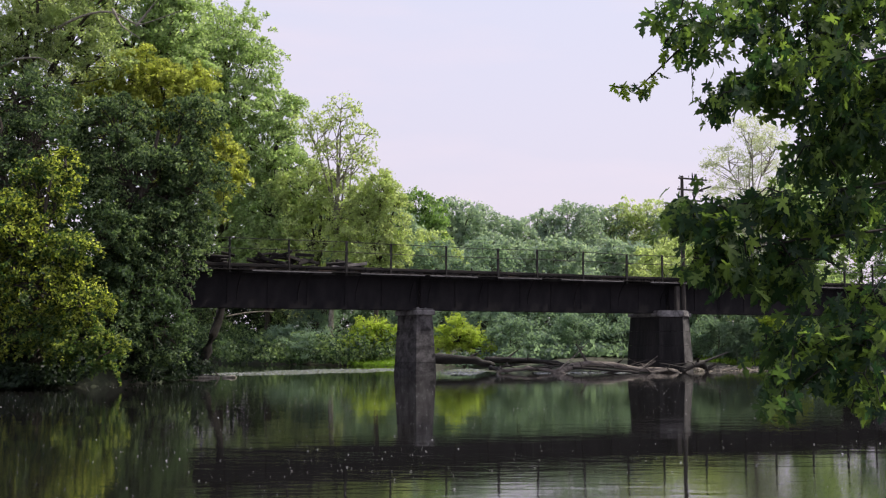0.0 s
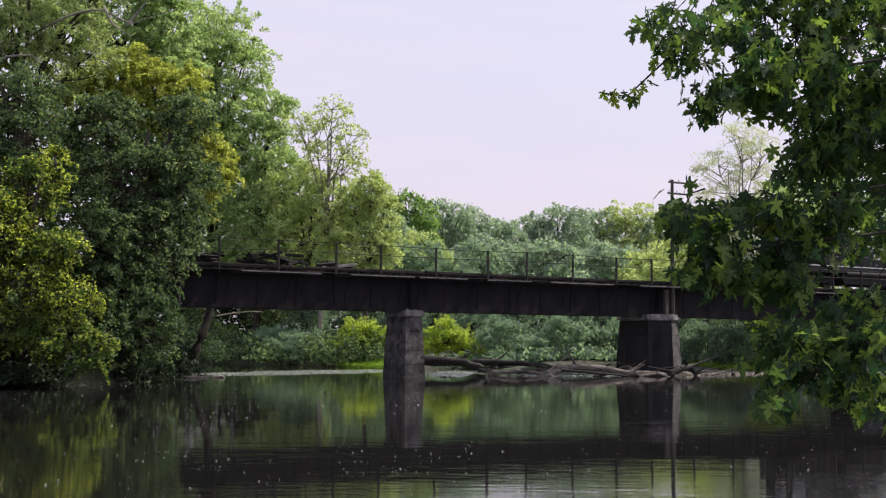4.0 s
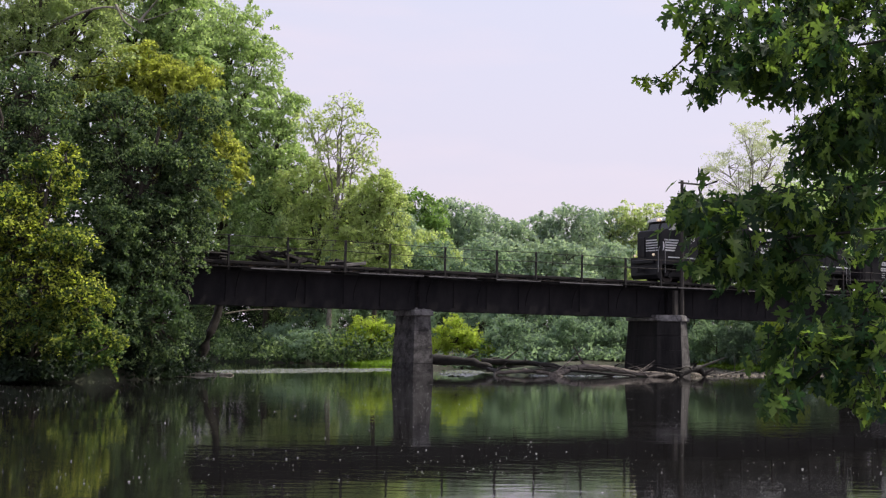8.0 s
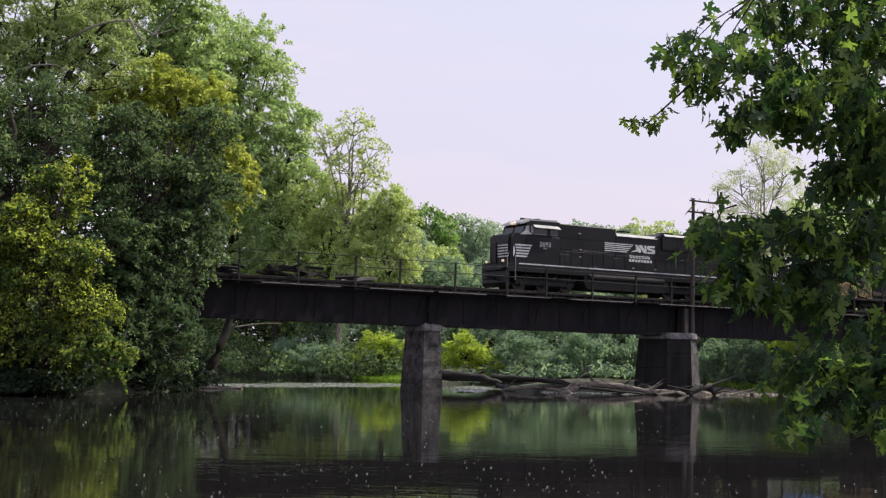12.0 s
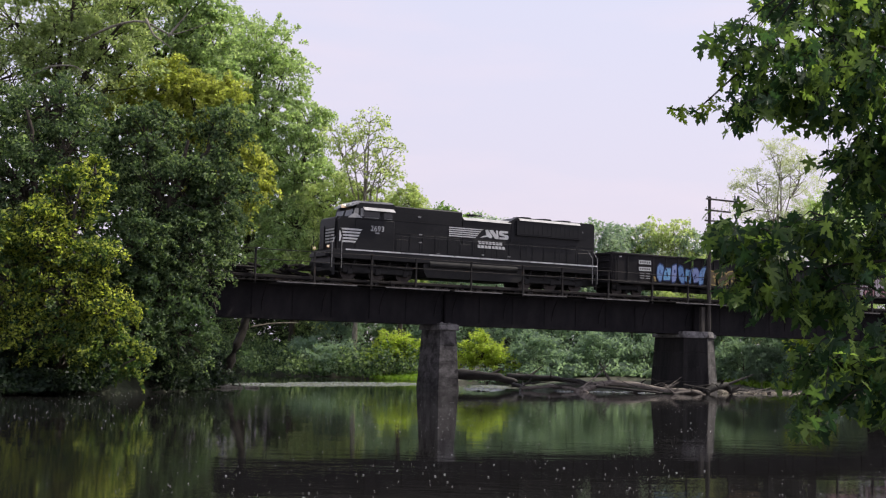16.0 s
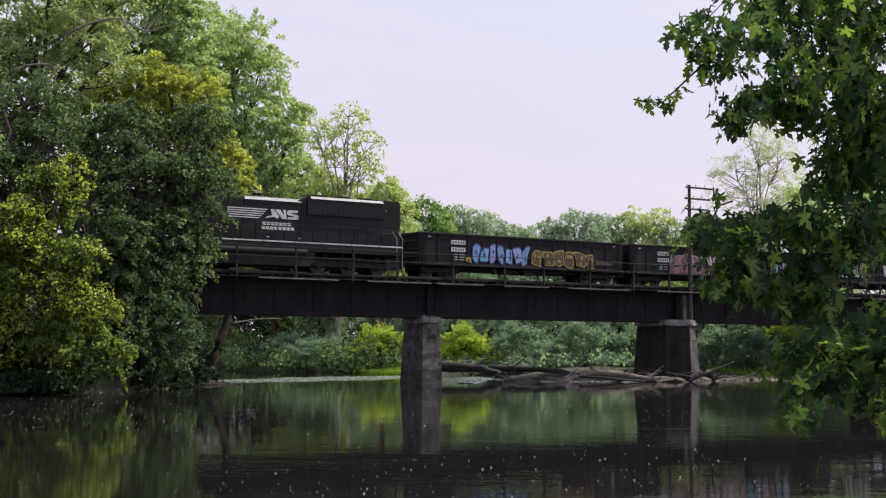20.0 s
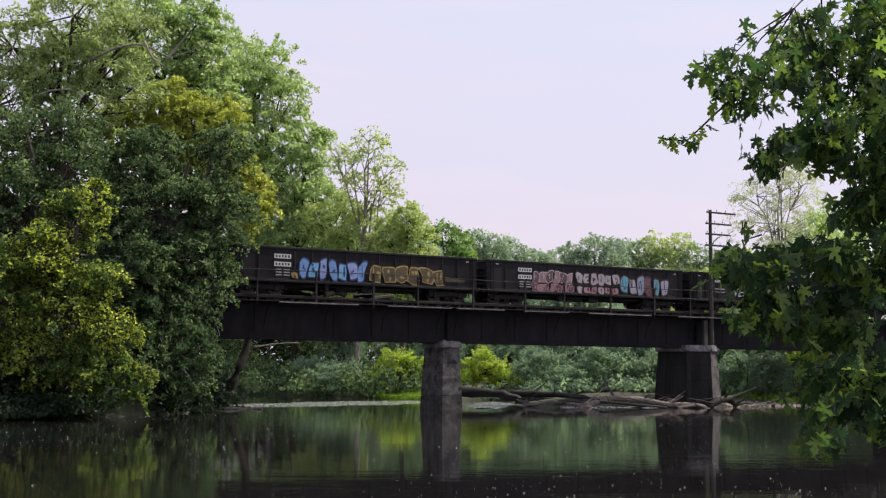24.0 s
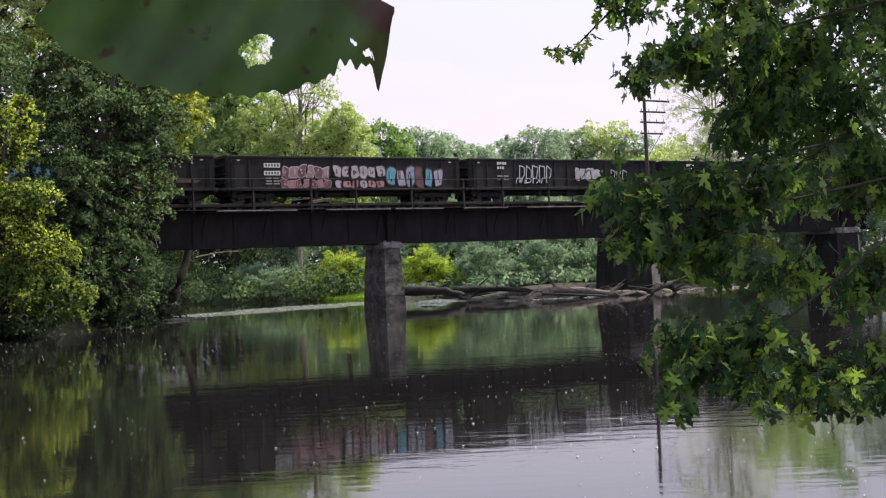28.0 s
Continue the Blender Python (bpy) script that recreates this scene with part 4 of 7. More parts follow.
        crown_tree("wood_tree", px, dep, lobes, 60 + i, M_HAZE_WOOD_LEAF if mt is M_FAR_LEAF else mt, M_BARK, "hazy grey-green tree of the far wood", leaves=15000, leaf=0.44, spray=1.15, up=0.4, group="trees of the far wood")
    # understory seen under the bridge: shade in the left leaves' colour, haze in the rest
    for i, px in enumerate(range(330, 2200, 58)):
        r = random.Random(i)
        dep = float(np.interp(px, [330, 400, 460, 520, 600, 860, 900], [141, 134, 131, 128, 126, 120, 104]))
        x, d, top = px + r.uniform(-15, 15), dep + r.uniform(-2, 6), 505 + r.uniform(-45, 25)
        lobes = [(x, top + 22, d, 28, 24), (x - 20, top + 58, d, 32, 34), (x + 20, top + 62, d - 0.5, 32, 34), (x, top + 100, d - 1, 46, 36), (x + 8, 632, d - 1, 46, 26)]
        crown_tree("understory_tree", x, d, lobes, 90 + i, ((M_SHADE_DARK_LEAF, M_DARK_LEAF)[i % 2] if px < 540 else M_HAZE_VEIL_LEAF), M_BARK, "shaded understory tree on the far bank", leaves=12000, leaf=0.21, spray=0.6, up=0.25, fill=0.3, trunk_r=0.15, group="understory trees")
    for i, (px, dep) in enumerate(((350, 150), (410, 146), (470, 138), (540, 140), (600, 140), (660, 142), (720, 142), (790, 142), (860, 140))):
        crown_tree("understory_tree", px, dep, [(px, 470, dep, 60, 50), (px - 15, 545, dep, 60, 50), (px + 15, 600, dep, 60, 40)], 130 + i, M_SHADE_DARK_LEAF if i < 3 else M_HAZE_VEIL_LEAF, M_BARK, "shaded understory tree on the far bank", leaves=9000, leaf=0.34, spray=1.0, fill=0.2, group="understory trees")
    for i, px in enumerate((345, 395, 450, 505, 560, 900, 960, 1020, 1080, 1130, 1270, 1330, 1400)):
        r = random.Random(i + 50)
        dep = (137, 131, 125, 119, 114)[i] if i < 5 else 99
        tree_at("bank_bush", px, dep, 585 + r.uniform(-22, 15), 42, 150 + i, (M_DARK_LEAF if i < 3 else M_HAZE_VEIL_LEAF), M_BARK, "low shaded bush along the far water's edge", 0.0, leaves=7000, leaf=0.2, limbs=18, clump=0.7, group="bushes of the far bank", category="bush")
    crown_tree("shrub", 660, 111, [(632, 614, 111, 36, 34), (668, 600, 111, 42, 36), (702, 615, 111, 32, 34), (655, 578, 111, 34, 22), (690, 585, 111, 28, 22)], 121, M_LIME_LEAF, M_BARK,
               "yellow-green sunlit shrub on the far bank", leaves=14000, leaf=0.19, spray=0.5, fill=0.2, up=1.2, trunk_r=0.1, category="shrub")
    tree_at("shrub", 1372, 100, 562, 48, 123, M_LIME_LEAF, M_BARK, "sunlit yellow-green shrub on the gravel bar", 0.0, leaves=6000, leaf=0.26, limbs=22, clump=0.6, up=1.2, category="shrub")
    crown_tree("shrub", 822, 99, [(810, 576, 99, 22, 20), (808, 600, 99, 44, 26), (838, 612, 99, 46, 22), (785, 614, 99, 30, 22), (866, 624, 99, 28, 13), (832, 592, 99, 26, 16)], 122, M_LIME_LEAF, M_BARK,
               "bright lime-green sunlit bush beside the pier", leaves=13000, leaf=0.16, spray=0.42, trunk_r=0.1, category="shrub", droop=-0.1, fill=0.2, up=1.2)



def build_undergrowth():
    """low weeds and saplings that cover the banks"""
    r = np.random.default_rng(44)
    # bank weeds carry the overhang's shade in their near-black leaf colour
    for label, mat, line, width, tall, n in (
            ("tangled dark weeds under the bank trees", M_SHADE_DARK_LEAF, [(-28, 42), (-24, 52), (-21.5, 58), (-19, 63), (-17.2, 66), (-16.6, 76), (-18, 88)], 1.2, 2.0, 26000),
            ("dark weeds trailing into the water at the bank", M_SHADE_DARK_LEAF, [(-26, 43), (-23, 51), (-20.3, 57), (-17.8, 62), (-16.1, 65), (-15.6, 72)], 0.45, 1.3, 30000),
            ("shaded undergrowth along the far channel", M_DARK_LEAF, [(-44, 152), (-25, 131), (-12, 115), (-5, 107)], 4.0, 3.4, 30000),
            ("shaded undergrowth behind the gravel bar", M_HAZE_VEIL_LEAF, [(2, 103), (5, 98), (12, 98), (20, 100), (28, 105), (40, 110), (58, 116)], 2.2, 1.5, 20000)):
        p = np.array(line, float)
        seg = np.linalg.norm(np.diff(p, axis=0), axis=1)
        q = np.concatenate([[0], np.cumsum(seg)])
        nc = 260
        u = r.uniform(0, q[-1], nc)
        cx, cy = np.interp(u, q, p[:, 0]) + r.normal(size=nc) * width * 0.6, np.interp(u, q, p[:, 1]) + r.normal(size=nc) * width * 0.6
        cz = np.maximum(land(cx, cy), 0.0)
        hgt = tall * r.uniform(0.3, 1.0, nc)
        pick = r.integers(0, nc, n)
        off = unit(r.normal(size=(n, 3))) * r.uniform(0, 1, size=(n, 1)) ** 0.4
        pos = np.c_[cx[pick] + off[:, 0] * 1.3, cy[pick] + off[:, 1] * 1.3, cz[pick] + (0.5 + 0.5 * off[:, 2]) * hgt[pick] + 0.05]
        o = leaf_cloud("undergrowth", pos, r, 0.26 if "bank" in label else 0.34, mat, None, 0.6)
        tagged(o, label, "undergrowth", kind="stuff")


build_woods()
build_undergrowth()


# ---- the maple that hangs over the viewer ----
def maple_leaf(name, seed, material):
    """a five-lobed pointed leaf, stem at the origin, hanging along -y, one unit long"""
    r = random.Random(seed)
    pts = [(0.0, 0.0), (0.05, 0.01), (0.24, 0.11), (0.42, 0.12), (0.33, 0.0), (0.14, -0.13), (0.30, -0.16), (0.42, -0.14), (0.47, -0.25), (0.68, -0.38), (0.49, -0.38),
           (0.44, -0.48), (0.28, -0.41), (0.12, -0.37), (0.16, -0.52), (0.29, -0.57), (0.20, -0.65), (0.23, -0.77), (0.11, -0.78), (0.07, -0.88), (0.0, -1.0)]
    half = [(x * r.uniform(0.88, 1.1), y * r.uniform(0.94, 1.06)) for x, y in pts]
    half[0], half[-1] = (0, 0), (r.uniform(-0.05, 0.05), -1.0)
    bm = bmesh.new()
    fold, curl = r.uniform(0.1, 0.3), r.uniform(-0.25, 0.35)

    def lift(x, y):
        return abs(x) * fold + curl * y * y - 0.15 * x * x
    spine = [bm.verts.new((0, y, lift(0, y))) for y in (0, -0.15, -0.4)]
    tip = bm.verts.new((half[-1][0], -1, lift(0, -1)))
    for sgn in (1, -1):
        e = [bm.verts.new((sgn * x, y, lift(x, y))) for x, y in half[1:-1]]
        f = bm.faces
        ring = e + [tip]
        chain = [0] + [1] * 11 + [2] * 8
        for i in range(len(ring) - 1):
            c0, c1 = spine[chain[i]], spine[chain[i + 1]]
            if c0 is c1:
                f.new((c0, ring[i], ring[i + 1]) if sgn > 0 else (c0, ring[i + 1], ring[i]))
            else:
                f.new((c0, ring[i], ring[i + 1], c1) if sgn > 0 else (c1, ring[i + 1], ring[i], c0))
    me = bpy.data.meshes.new(name)
    bm.normal_update()
    bm.to_mesh(me)
    bm.free()
    me.materials.append(material)
    return me


LEAF_SHAPES = [maple_leaf("leaf", 40 + i, M_MAPLE_ONE) for i in range(6)]
TIP_SHAPES = [maple_leaf("leaf", 50 + i, M_MAPLE_TIP) for i in range(3)]


def place(px, py, depth):
    return np.array([across(px, depth), depth, EYE + (600 - py) / FOCAL * depth])


TRUNK_AT = (5.2, 5.6)


BRANCHES = {}
LEAF_DATA = {}


def build_maple_trunk():
    tree = thing("overhanging_maple", pose(TRUNK_AT[0], TRUNK_AT[1], ground_at(*TRUNK_AT) - 0.1), "silver maple with drooping leafy branches over the water", "tree")
    zz = np.linspace(0, 1, 8)
    tube_mesh("trunk", [(np.c_[0.15 * np.sin(zz * 4), 0.1 * zz, zz * 9.0], 0.26 * (1 - 0.6 * zz))], M_BARK, tree, 10)
    return tree


MAPLE = build_maple_trunk()
MAPLE_AT = np.array(MAPLE.matrix_world.translation)


def add_leaf(br, m, shape, store):
    if store is None:
        o = new("leaf", shape)
        o.parent = br
        o.matrix_local = m
        return
    if shape.as_pointer() not in LEAF_DATA:
        LEAF_DATA[shape.as_pointer()] = (np.array([v.co[:] for v in shape.vertices]), [tuple(poly.vertices) for poly in shape.polygons])
    co, polys = LEAF_DATA[shape.as_pointer()]
    mm = np.array(m)
    k = store["n"]
    store["v"].append(co @ mm[:3, :3].T + mm[:3, 3])
    store["f"] += [[k + q for q in poly] for poly in polys]
    store["n"] += len(co)


def grow(key, label, line, sprays, seed, single=40, shift=0, size=(0.042, 0.084), trail=(), more=1.1):
    """a branch along a line; sprays of leaves: sideways, height, half width, half height, depth, leaves"""
    rng = np.random.default_rng(seed)
    pts = np.array([place(*p) for p in line]) - MAPLE_AT
    pts = np.vstack([[0, 0, max(1.5, pts[0][2] - 0.4)], pts])
    q = np.linspace(0, 1, len(pts))
    fine = np.linspace(0, 1, 20)
    curve = np.stack([np.interp(fine, q, pts[:, k]) for k in range(3)], 1)
    curve[1:-1] = (curve[:-2] + 2 * curve[1:-1] + curve[2:]) / 4
    br = new("branch")
    br.parent = MAPLE
    br["label"] = label
    runs = [(curve, 0.009 * (1 - fine * 0.8))]
    store = {"v": [], "f": [], "n": 0}
    seats = []
    for px, py, rx, ry, dep, n in sprays:
        c = place(px + shift, py, dep) - MAPLE_AT
        i = int(np.argmin(np.linalg.norm(curve - c, axis=1)))
        i = max(1, i - 2)
        w, h = max(8, rx - 22) / FOCAL * dep, max(8, ry - 18) / FOCAL * dep
        for j in range(max(1, int(n * more) // 8)):
            e = c + np.array([rng.uniform(-1, 1) * w, rng.normal() * 0.16, rng.uniform(-1, 1) * h])
            s = curve[i] if j == 0 else c + (e - c) * 0.2 + rng.normal(size=3) * 0.05
            mid = (s + e) / 2 + np.array([0, 0, 0.03])
            runs.append((np.stack([s, mid, e]), np.array([0.0035, 0.0025, 0.001])))
            for k in range(8):
                f = 0.35 + 0.65 * k / 7
                seats.append(s + (e - s) * f + rng.normal(size=3) * np.array([0.034, 0.05, 0.03]))
    small = 0
    if len(trail):
        tp = np.array([place(*p) for p in trail]) - MAPLE_AT
        runs.append((tp, np.linspace(0.005, 0.002, len(tp))))
        for j in range(26):
            f = (j / 25) ** 0.8 * (len(tp) - 1)
            i0 = min(len(tp) - 2, int(f))
            seats.append(tp[i0] + (tp[i0 + 1] - tp[i0]) * (f - i0) + rng.normal(size=3) * 0.018)
        small = 26
    step = max(1, len(seats) // max(1, single)) if single else 0
    for i, at in enumerate(seats):
        ln = rng.uniform(*size) * (0.72 if i >= len(seats) - small else 1)
        m = Matrix.Translation(at) @ Euler((radians(rng.normal(70, 30)), radians(rng.normal(0, 26)), radians(rng.uniform(0, 360)))).to_matrix().to_4x4() @ Matrix.Diagonal((ln * rng.uniform(0.62, 0.9), ln, ln, 1))
        lone = step and (i % step == 0 or i >= len(seats) - small)
        young = i >= len(seats) - small and i % 5 < 3
        add_leaf(br, m, TIP_SHAPES[i % 3] if young else LEAF_SHAPES[int(rng.integers(0, 6))], None if lone else store)
    tw = tube_mesh("twig", runs, M_TWIG, br, 5)
    tw["kind"] = "stuff"
    if store["n"]:
        me = bpy.data.meshes.new("foliage")
        me.from_pydata(np.concatenate(store["v"]).tolist(), [], store["f"])
        me.materials.append(M_MAPLE)
        o = new("foliage", me)
        o.parent = br
        o["kind"] = "stuff"
    BRANCHES.setdefault(key, []).append(br)
    return br


grow("tip", "thin outermost maple branch with a trailing tip", [(2250, -260, 5.2), (1700, -230, 4.9), (1400, -150, 4.7), (1290, -40, 4.6)],
     [(1186, 12, 36, 34, 4.6, 30), (1214, 40, 40, 44, 4.6, 46), (1250, 60, 36, 62, 4.6, 60), (1310, 45, 50, 56, 4.7, 70), (1385, 45, 60, 66, 4.8, 90)], 1, 40, 14, size=(0.042, 0.076), more=1.1,
     trail=[(1250, 40, 4.6), (1215, 85, 4.6), (1178, 120, 4.58), (1140, 156, 4.56), (1095, 150, 4.55)])
grow("up", "dark upper maple branch full of pointed leaves", [(2300, -60, 5.6), (1750, 60, 5.0), (1500, 110, 4.7), (1390, 130, 4.6), (1310, 150, 4.6), (1255, 190, 4.6)],
     [(1330, 135, 70, 44, 4.6, 200), (1232, 168, 30, 40, 4.6, 60), (1440, 110, 70, 70, 4.8, 210), (1405, 185, 36, 34, 4.7, 50)], 2, 60, 52, size=(0.042, 0.076), more=1.25)
grow("up", "upper maple branch against the sky", [(2200, -200, 5.6), (1750, -60, 5.2), (1560, 10, 5.0), (1430, 30, 4.9), (1370, 50, 4.8)],
     [(1460, 30, 110, 60, 5.0, 230), (1620, 60, 110, 110, 5.2, 220), (1550, 150, 90, 60, 5.0, 150), (1500, 215, 70, 50, 5.0, 110), (1432, 250, 42, 44, 4.9, 56), (1340, -45, 80, 60, 4.8, 110), (1450, -70, 100, 60, 5.0, 170), (1590, -70, 110, 70, 5.2, 170)], 3, 40, 30, size=(0.042, 0.076), more=1.4)
grow("mid", "inner maple branch thick with hanging leaves", [(2350, 60, 5.8), (1850, 180, 5.4), (1600, 230, 5.1), (1480, 260, 5.0), (1430, 290, 4.9)],
     [(1515, 240, 76, 80, 5.0, 230), (1620, 260, 100, 110, 5.2, 240), (1455, 290, 30, 50, 4.9, 50)], 4, 24, 0, size=(0.042, 0.082), more=1.4)
grow("mid", "middle maple branch reaching over the river", [(2350, 150, 5.8), (1800, 270, 5.2), (1560, 330, 4.8), (1400, 345, 4.6), (1280, 372, 4.5), (1200, 388, 4.5)],
     [(1240, 385, 72, 30, 4.5, 130), (1370, 365, 80, 30, 4.6, 130), (1500, 360, 80, 40, 4.8, 130)], 5, 44, 18, size=(0.042, 0.082), more=1.4)
grow("mid", "middle maple branch with hanging leaf sprays", [(2350, 250, 5.6), (1800, 370, 5.0), (1560, 410, 4.7), (1410, 425, 4.5), (1310, 450, 4.5), (1245, 480, 4.4)],
     [(1275, 460, 70, 58, 4.5, 170), (1390, 470, 70, 80, 4.6, 170), (1520, 540, 60, 40, 4.8, 90), (1450, 400, 50, 40, 4.7, 70)], 6, 44, 18, size=(0.042, 0.082), more=1.4)
grow("low", "low drooping maple branch above the water", [(2350, 250, 5.4), (1800, 420, 4.8), (1640, 540, 4.5), (1530, 610, 4.3), (1440, 670, 4.2)],
     [(1450, 622, 80, 56, 4.3, 180), (1540, 592, 60, 60, 4.4, 120), (1412, 690, 30, 26, 4.2, 30), (1550, 680, 46, 40, 4.3, 60)], 7, 40, -24, size=(0.042, 0.082), more=1.4)
grow("low", "lowest maple spray almost touching the water", [(2350, 300, 5.2), (1950, 500, 4.8), (1800, 640, 4.5), (1690, 720, 4.3), (1640, 760, 4.2)],
     [(1655, 690, 86, 60, 4.3, 170), (1780, 690, 90, 90, 4.5, 220), (1588, 715, 40, 24, 4.2, 24), (1850, 770, 60, 50, 4.5, 70)], 8, 20, 0, size=(0.042, 0.082), more=1.4)
grow("back", "inner maple branch in deep shade", [(2350, 100, 6.6), (1950, 240, 6.2), (1760, 340, 6.0), (1640, 400, 5.9)],
     [(1690, 380, 110, 90, 5.9, 430), (1840, 300, 120, 130, 6.1, 480), (1560, 420, 40, 30, 5.8, 60)], 9, 0)
grow("back", "inner lower maple branch in deep shade", [(2350, 250, 6.4), (1950, 420, 6.0), (1800, 520, 5.8), (1680, 560, 5.6)],
     [(1690, 560, 110, 80, 5.6, 360), (1840, 540, 110, 110, 5.8, 420), (1960, 640, 90, 110, 5.8, 320)], 10, 0)
grow("back", "inner upper maple branch in deep shade", [(2300, -150, 6.4), (1950, -20, 6.2), (1800, 80, 6.0), (1700, 120, 5.8)],
     [(1750, 110, 130, 120, 5.9, 520), (1900, 80, 110, 140, 6.2, 460), (1640, 20, 90, 60, 5.8, 160)], 11, 0)


def build_near_twig():
    """the twig that the viewer brushes against, and unseen boughs added to shade the leaves"""
    br = new("branch")
    br.parent = MAPLE
    br["label"] = "nearest maple twig hanging close to the viewer"
    pts = np.array([(5.2, 5.6, 5.0), (2.6, 1.6, 4.3), (0.9, 0.55, 3.25), (0.25, 0.285, 2.75), (0.15, 0.284, 2.62), (0.135, 0.281, 2.572)]) - MAPLE_AT
    tube_mesh("twig", [(pts, np.array([0.03, 0.014, 0.005, 0.002, 0.0012, 0.0008]))], M_TWIG, br, 6)
    o = new("leaf", worn_leaf())
    o.parent = br
    o["label"] = "insect-eaten maple leaf with a brown torn tip"
    o.matrix_local = Matrix.Translation(np.array([0.118, 0.281, 2.5575]) - MAPLE_AT) @ pose(0, 0, 0, 8, 2, 0) @ Matrix(((0, -1, 0, 0), (0, 0, -1, 0), (1, 0, 0, 0), (0, 0, 0, 1))) @ Matrix.Diagonal((0.08, 0.08, 0.08, 1))
    for k, (lx, ly, lz, ln, rx, ry, rz) in enumerate(((0.62, 0.42, 3.0, 0.08, 30, 0, 20), (1.1, 0.7, 3.3, 0.09, 40, 0, 200))):
        add_leaf(br, Matrix.Translation(np.array([lx, ly, lz]) - MAPLE_AT) @ Euler((radians(rx), radians(ry), radians(rz))).to_matrix().to_4x4() @ Matrix.Diagonal((ln, ln, ln, 1)), LEAF_SHAPES[k], None)
    BRANCHES["near"] = [br]
    # boughs added out of view, placed sunward to shade the hanging branches
    for seed, label, line, n, spread in (
            (12, "unseen high maple bough added to shade the near twig", [(5.2, 5.6, 6.5), (4.4, 3.2, 6.4), (3.4, 1.2, 6.1), (2.4, -0.4, 5.6)], 1100, (0.55, 0.5, 0.35)),
            (13, "unseen low maple bough added to shade the branches below", [(5.2, 5.6, 5.2), (4.4, 5.5, 4.8), (3.7, 5.4, 4.6), (3.1, 5.3, 4.4)], 350, (0.35, 0.35, 0.25)),
            (15, "unseen broad maple bough added to shade the branches below", [(5.2, 5.6, 6.4), (5.0, 6.2, 6.0), (4.6, 6.3, 5.7), (4.0, 6.2, 5.5)], 450, (0.45, 0.45, 0.3)),
            (14, "unseen upper maple bough added to shade the branches below", [(5.2, 5.6, 8.2), (5.4, 7.0, 7.6), (5.0, 7.6, 7.0), (4.4, 7.4, 6.4)], 800, (0.8, 0.7, 0.5))):
        rng = np.random.default_rng(seed)
        up = new("branch")
        up.parent = MAPLE
        up["label"] = label
        line = np.array(line) - MAPLE_AT
        tube_mesh("twig", [(line, np.array([0.1, 0.07, 0.04, 0.015]))], M_BARK, up, 6)
        store = {"v": [], "f": [], "n": 0}
        for i in range(n):
            f = rng.uniform(0.8, 3)
            i0 = min(2, int(f))
            at = line[i0] + (line[i0 + 1] - line[i0]) * (f - i0) + rng.normal(size=3) * np.array(spread)
            ln = rng.uniform(0.07, 0.13)
            add_leaf(up, Matrix.Translation(at) @ Euler((radians(rng.normal(30, 30)), radians(rng.normal(0, 28)), radians(rng.uniform(0, 360)))).to_matrix().to_4x4() @ Matrix.Diagonal((ln, ln, ln, 1)), LEAF_SHAPES[i % 6], store)
        me = bpy.data.meshes.new("foliage")
        me.from_pydata(np.concatenate(store["v"]).tolist(), [], store["f"])
        me.materials.append(M_MAPLE)
        o = new("foliage", me)
        o.parent = up
        o["kind"] = "stuff"


def worn_leaf():
    """a broad leaf blade along -y, one unit long, with eaten holes and a torn, hooked tip"""
    nu, nv = 170, 64
    u = np.linspace(0, 1, nu)
    lo = np.interp(u, [0, 0.05, 0.12, 0.25, 0.4, 0.55, 0.7, 0.78, 0.84, 0.89, 0.925, 0.952, 0.968, 0.985, 1], [0, -0.05, -0.10, -0.155, -0.19, -0.2, -0.185, -0.16, -0.12, -0.105, -0.115, -0.175, -0.14, -0.03, 0.03])
    lo = lo + np.where(u > 0.8, 0.012 * np.sin(u * 210) + 0.008 * np.sin(u * 97), 0)
    hi = np.interp(u, [0, 0.08, 0.25, 0.5, 0.75, 0.9, 1], [0.02, 0.1, 0.19, 0.21, 0.17, 0.1, 0.045])
    lo = lo + 0.006 * np.sin(u * 61) + 0.004 * np.sin(u * 143 + 1)
    v = np.linspace(0, 1, nv)
    gx = lo[:, None] + (hi - lo)[:, None] * v[None]
    gy = -np.repeat(u[:, None], nv, 1)
    gz = 0.02 * np.sin(gx * 14 + gy * 5) + 0.05 * gx ** 2 + 0.012 * np.sin(gy * 31 + gx * 20)
    verts = np.stack([gx, gy, gz], -1).reshape(-1, 3)
    faces = []
    for i in range(nu - 1):
        for j in range(nv - 1):
            cx, cu = gx[i:i + 2, j:j + 2].mean(), u[i:i + 2].mean()
            cu, cx = cu + 0.006 * math.sin(cx * 150), cx + 0.006 * math.sin(cu * 120)
            holes = ((0.61, -0.075, 0.045, 0.04), (0.925, -0.085, 0.012, 0.012), (0.64, -0.04, 0.02, 0.018), (0.88, -0.055, 0.01, 0.006))
            if any(((cu - a) / c) ** 2 + ((cx - b) / d) ** 2 < 1 for a, b, c, d in holes):
                continue
            a = i * nv + j
            faces += [a, a + nv, a + nv + 1, a + 1]
    ob = raw_mesh("leaf", verts, faces, 4, M_NEAR_LEAF)
    me = ob.data
    me.polygons.foreach_set("use_smooth", [True] * len(me.polygons))
    bpy.data.objects.remove(ob)
    return me


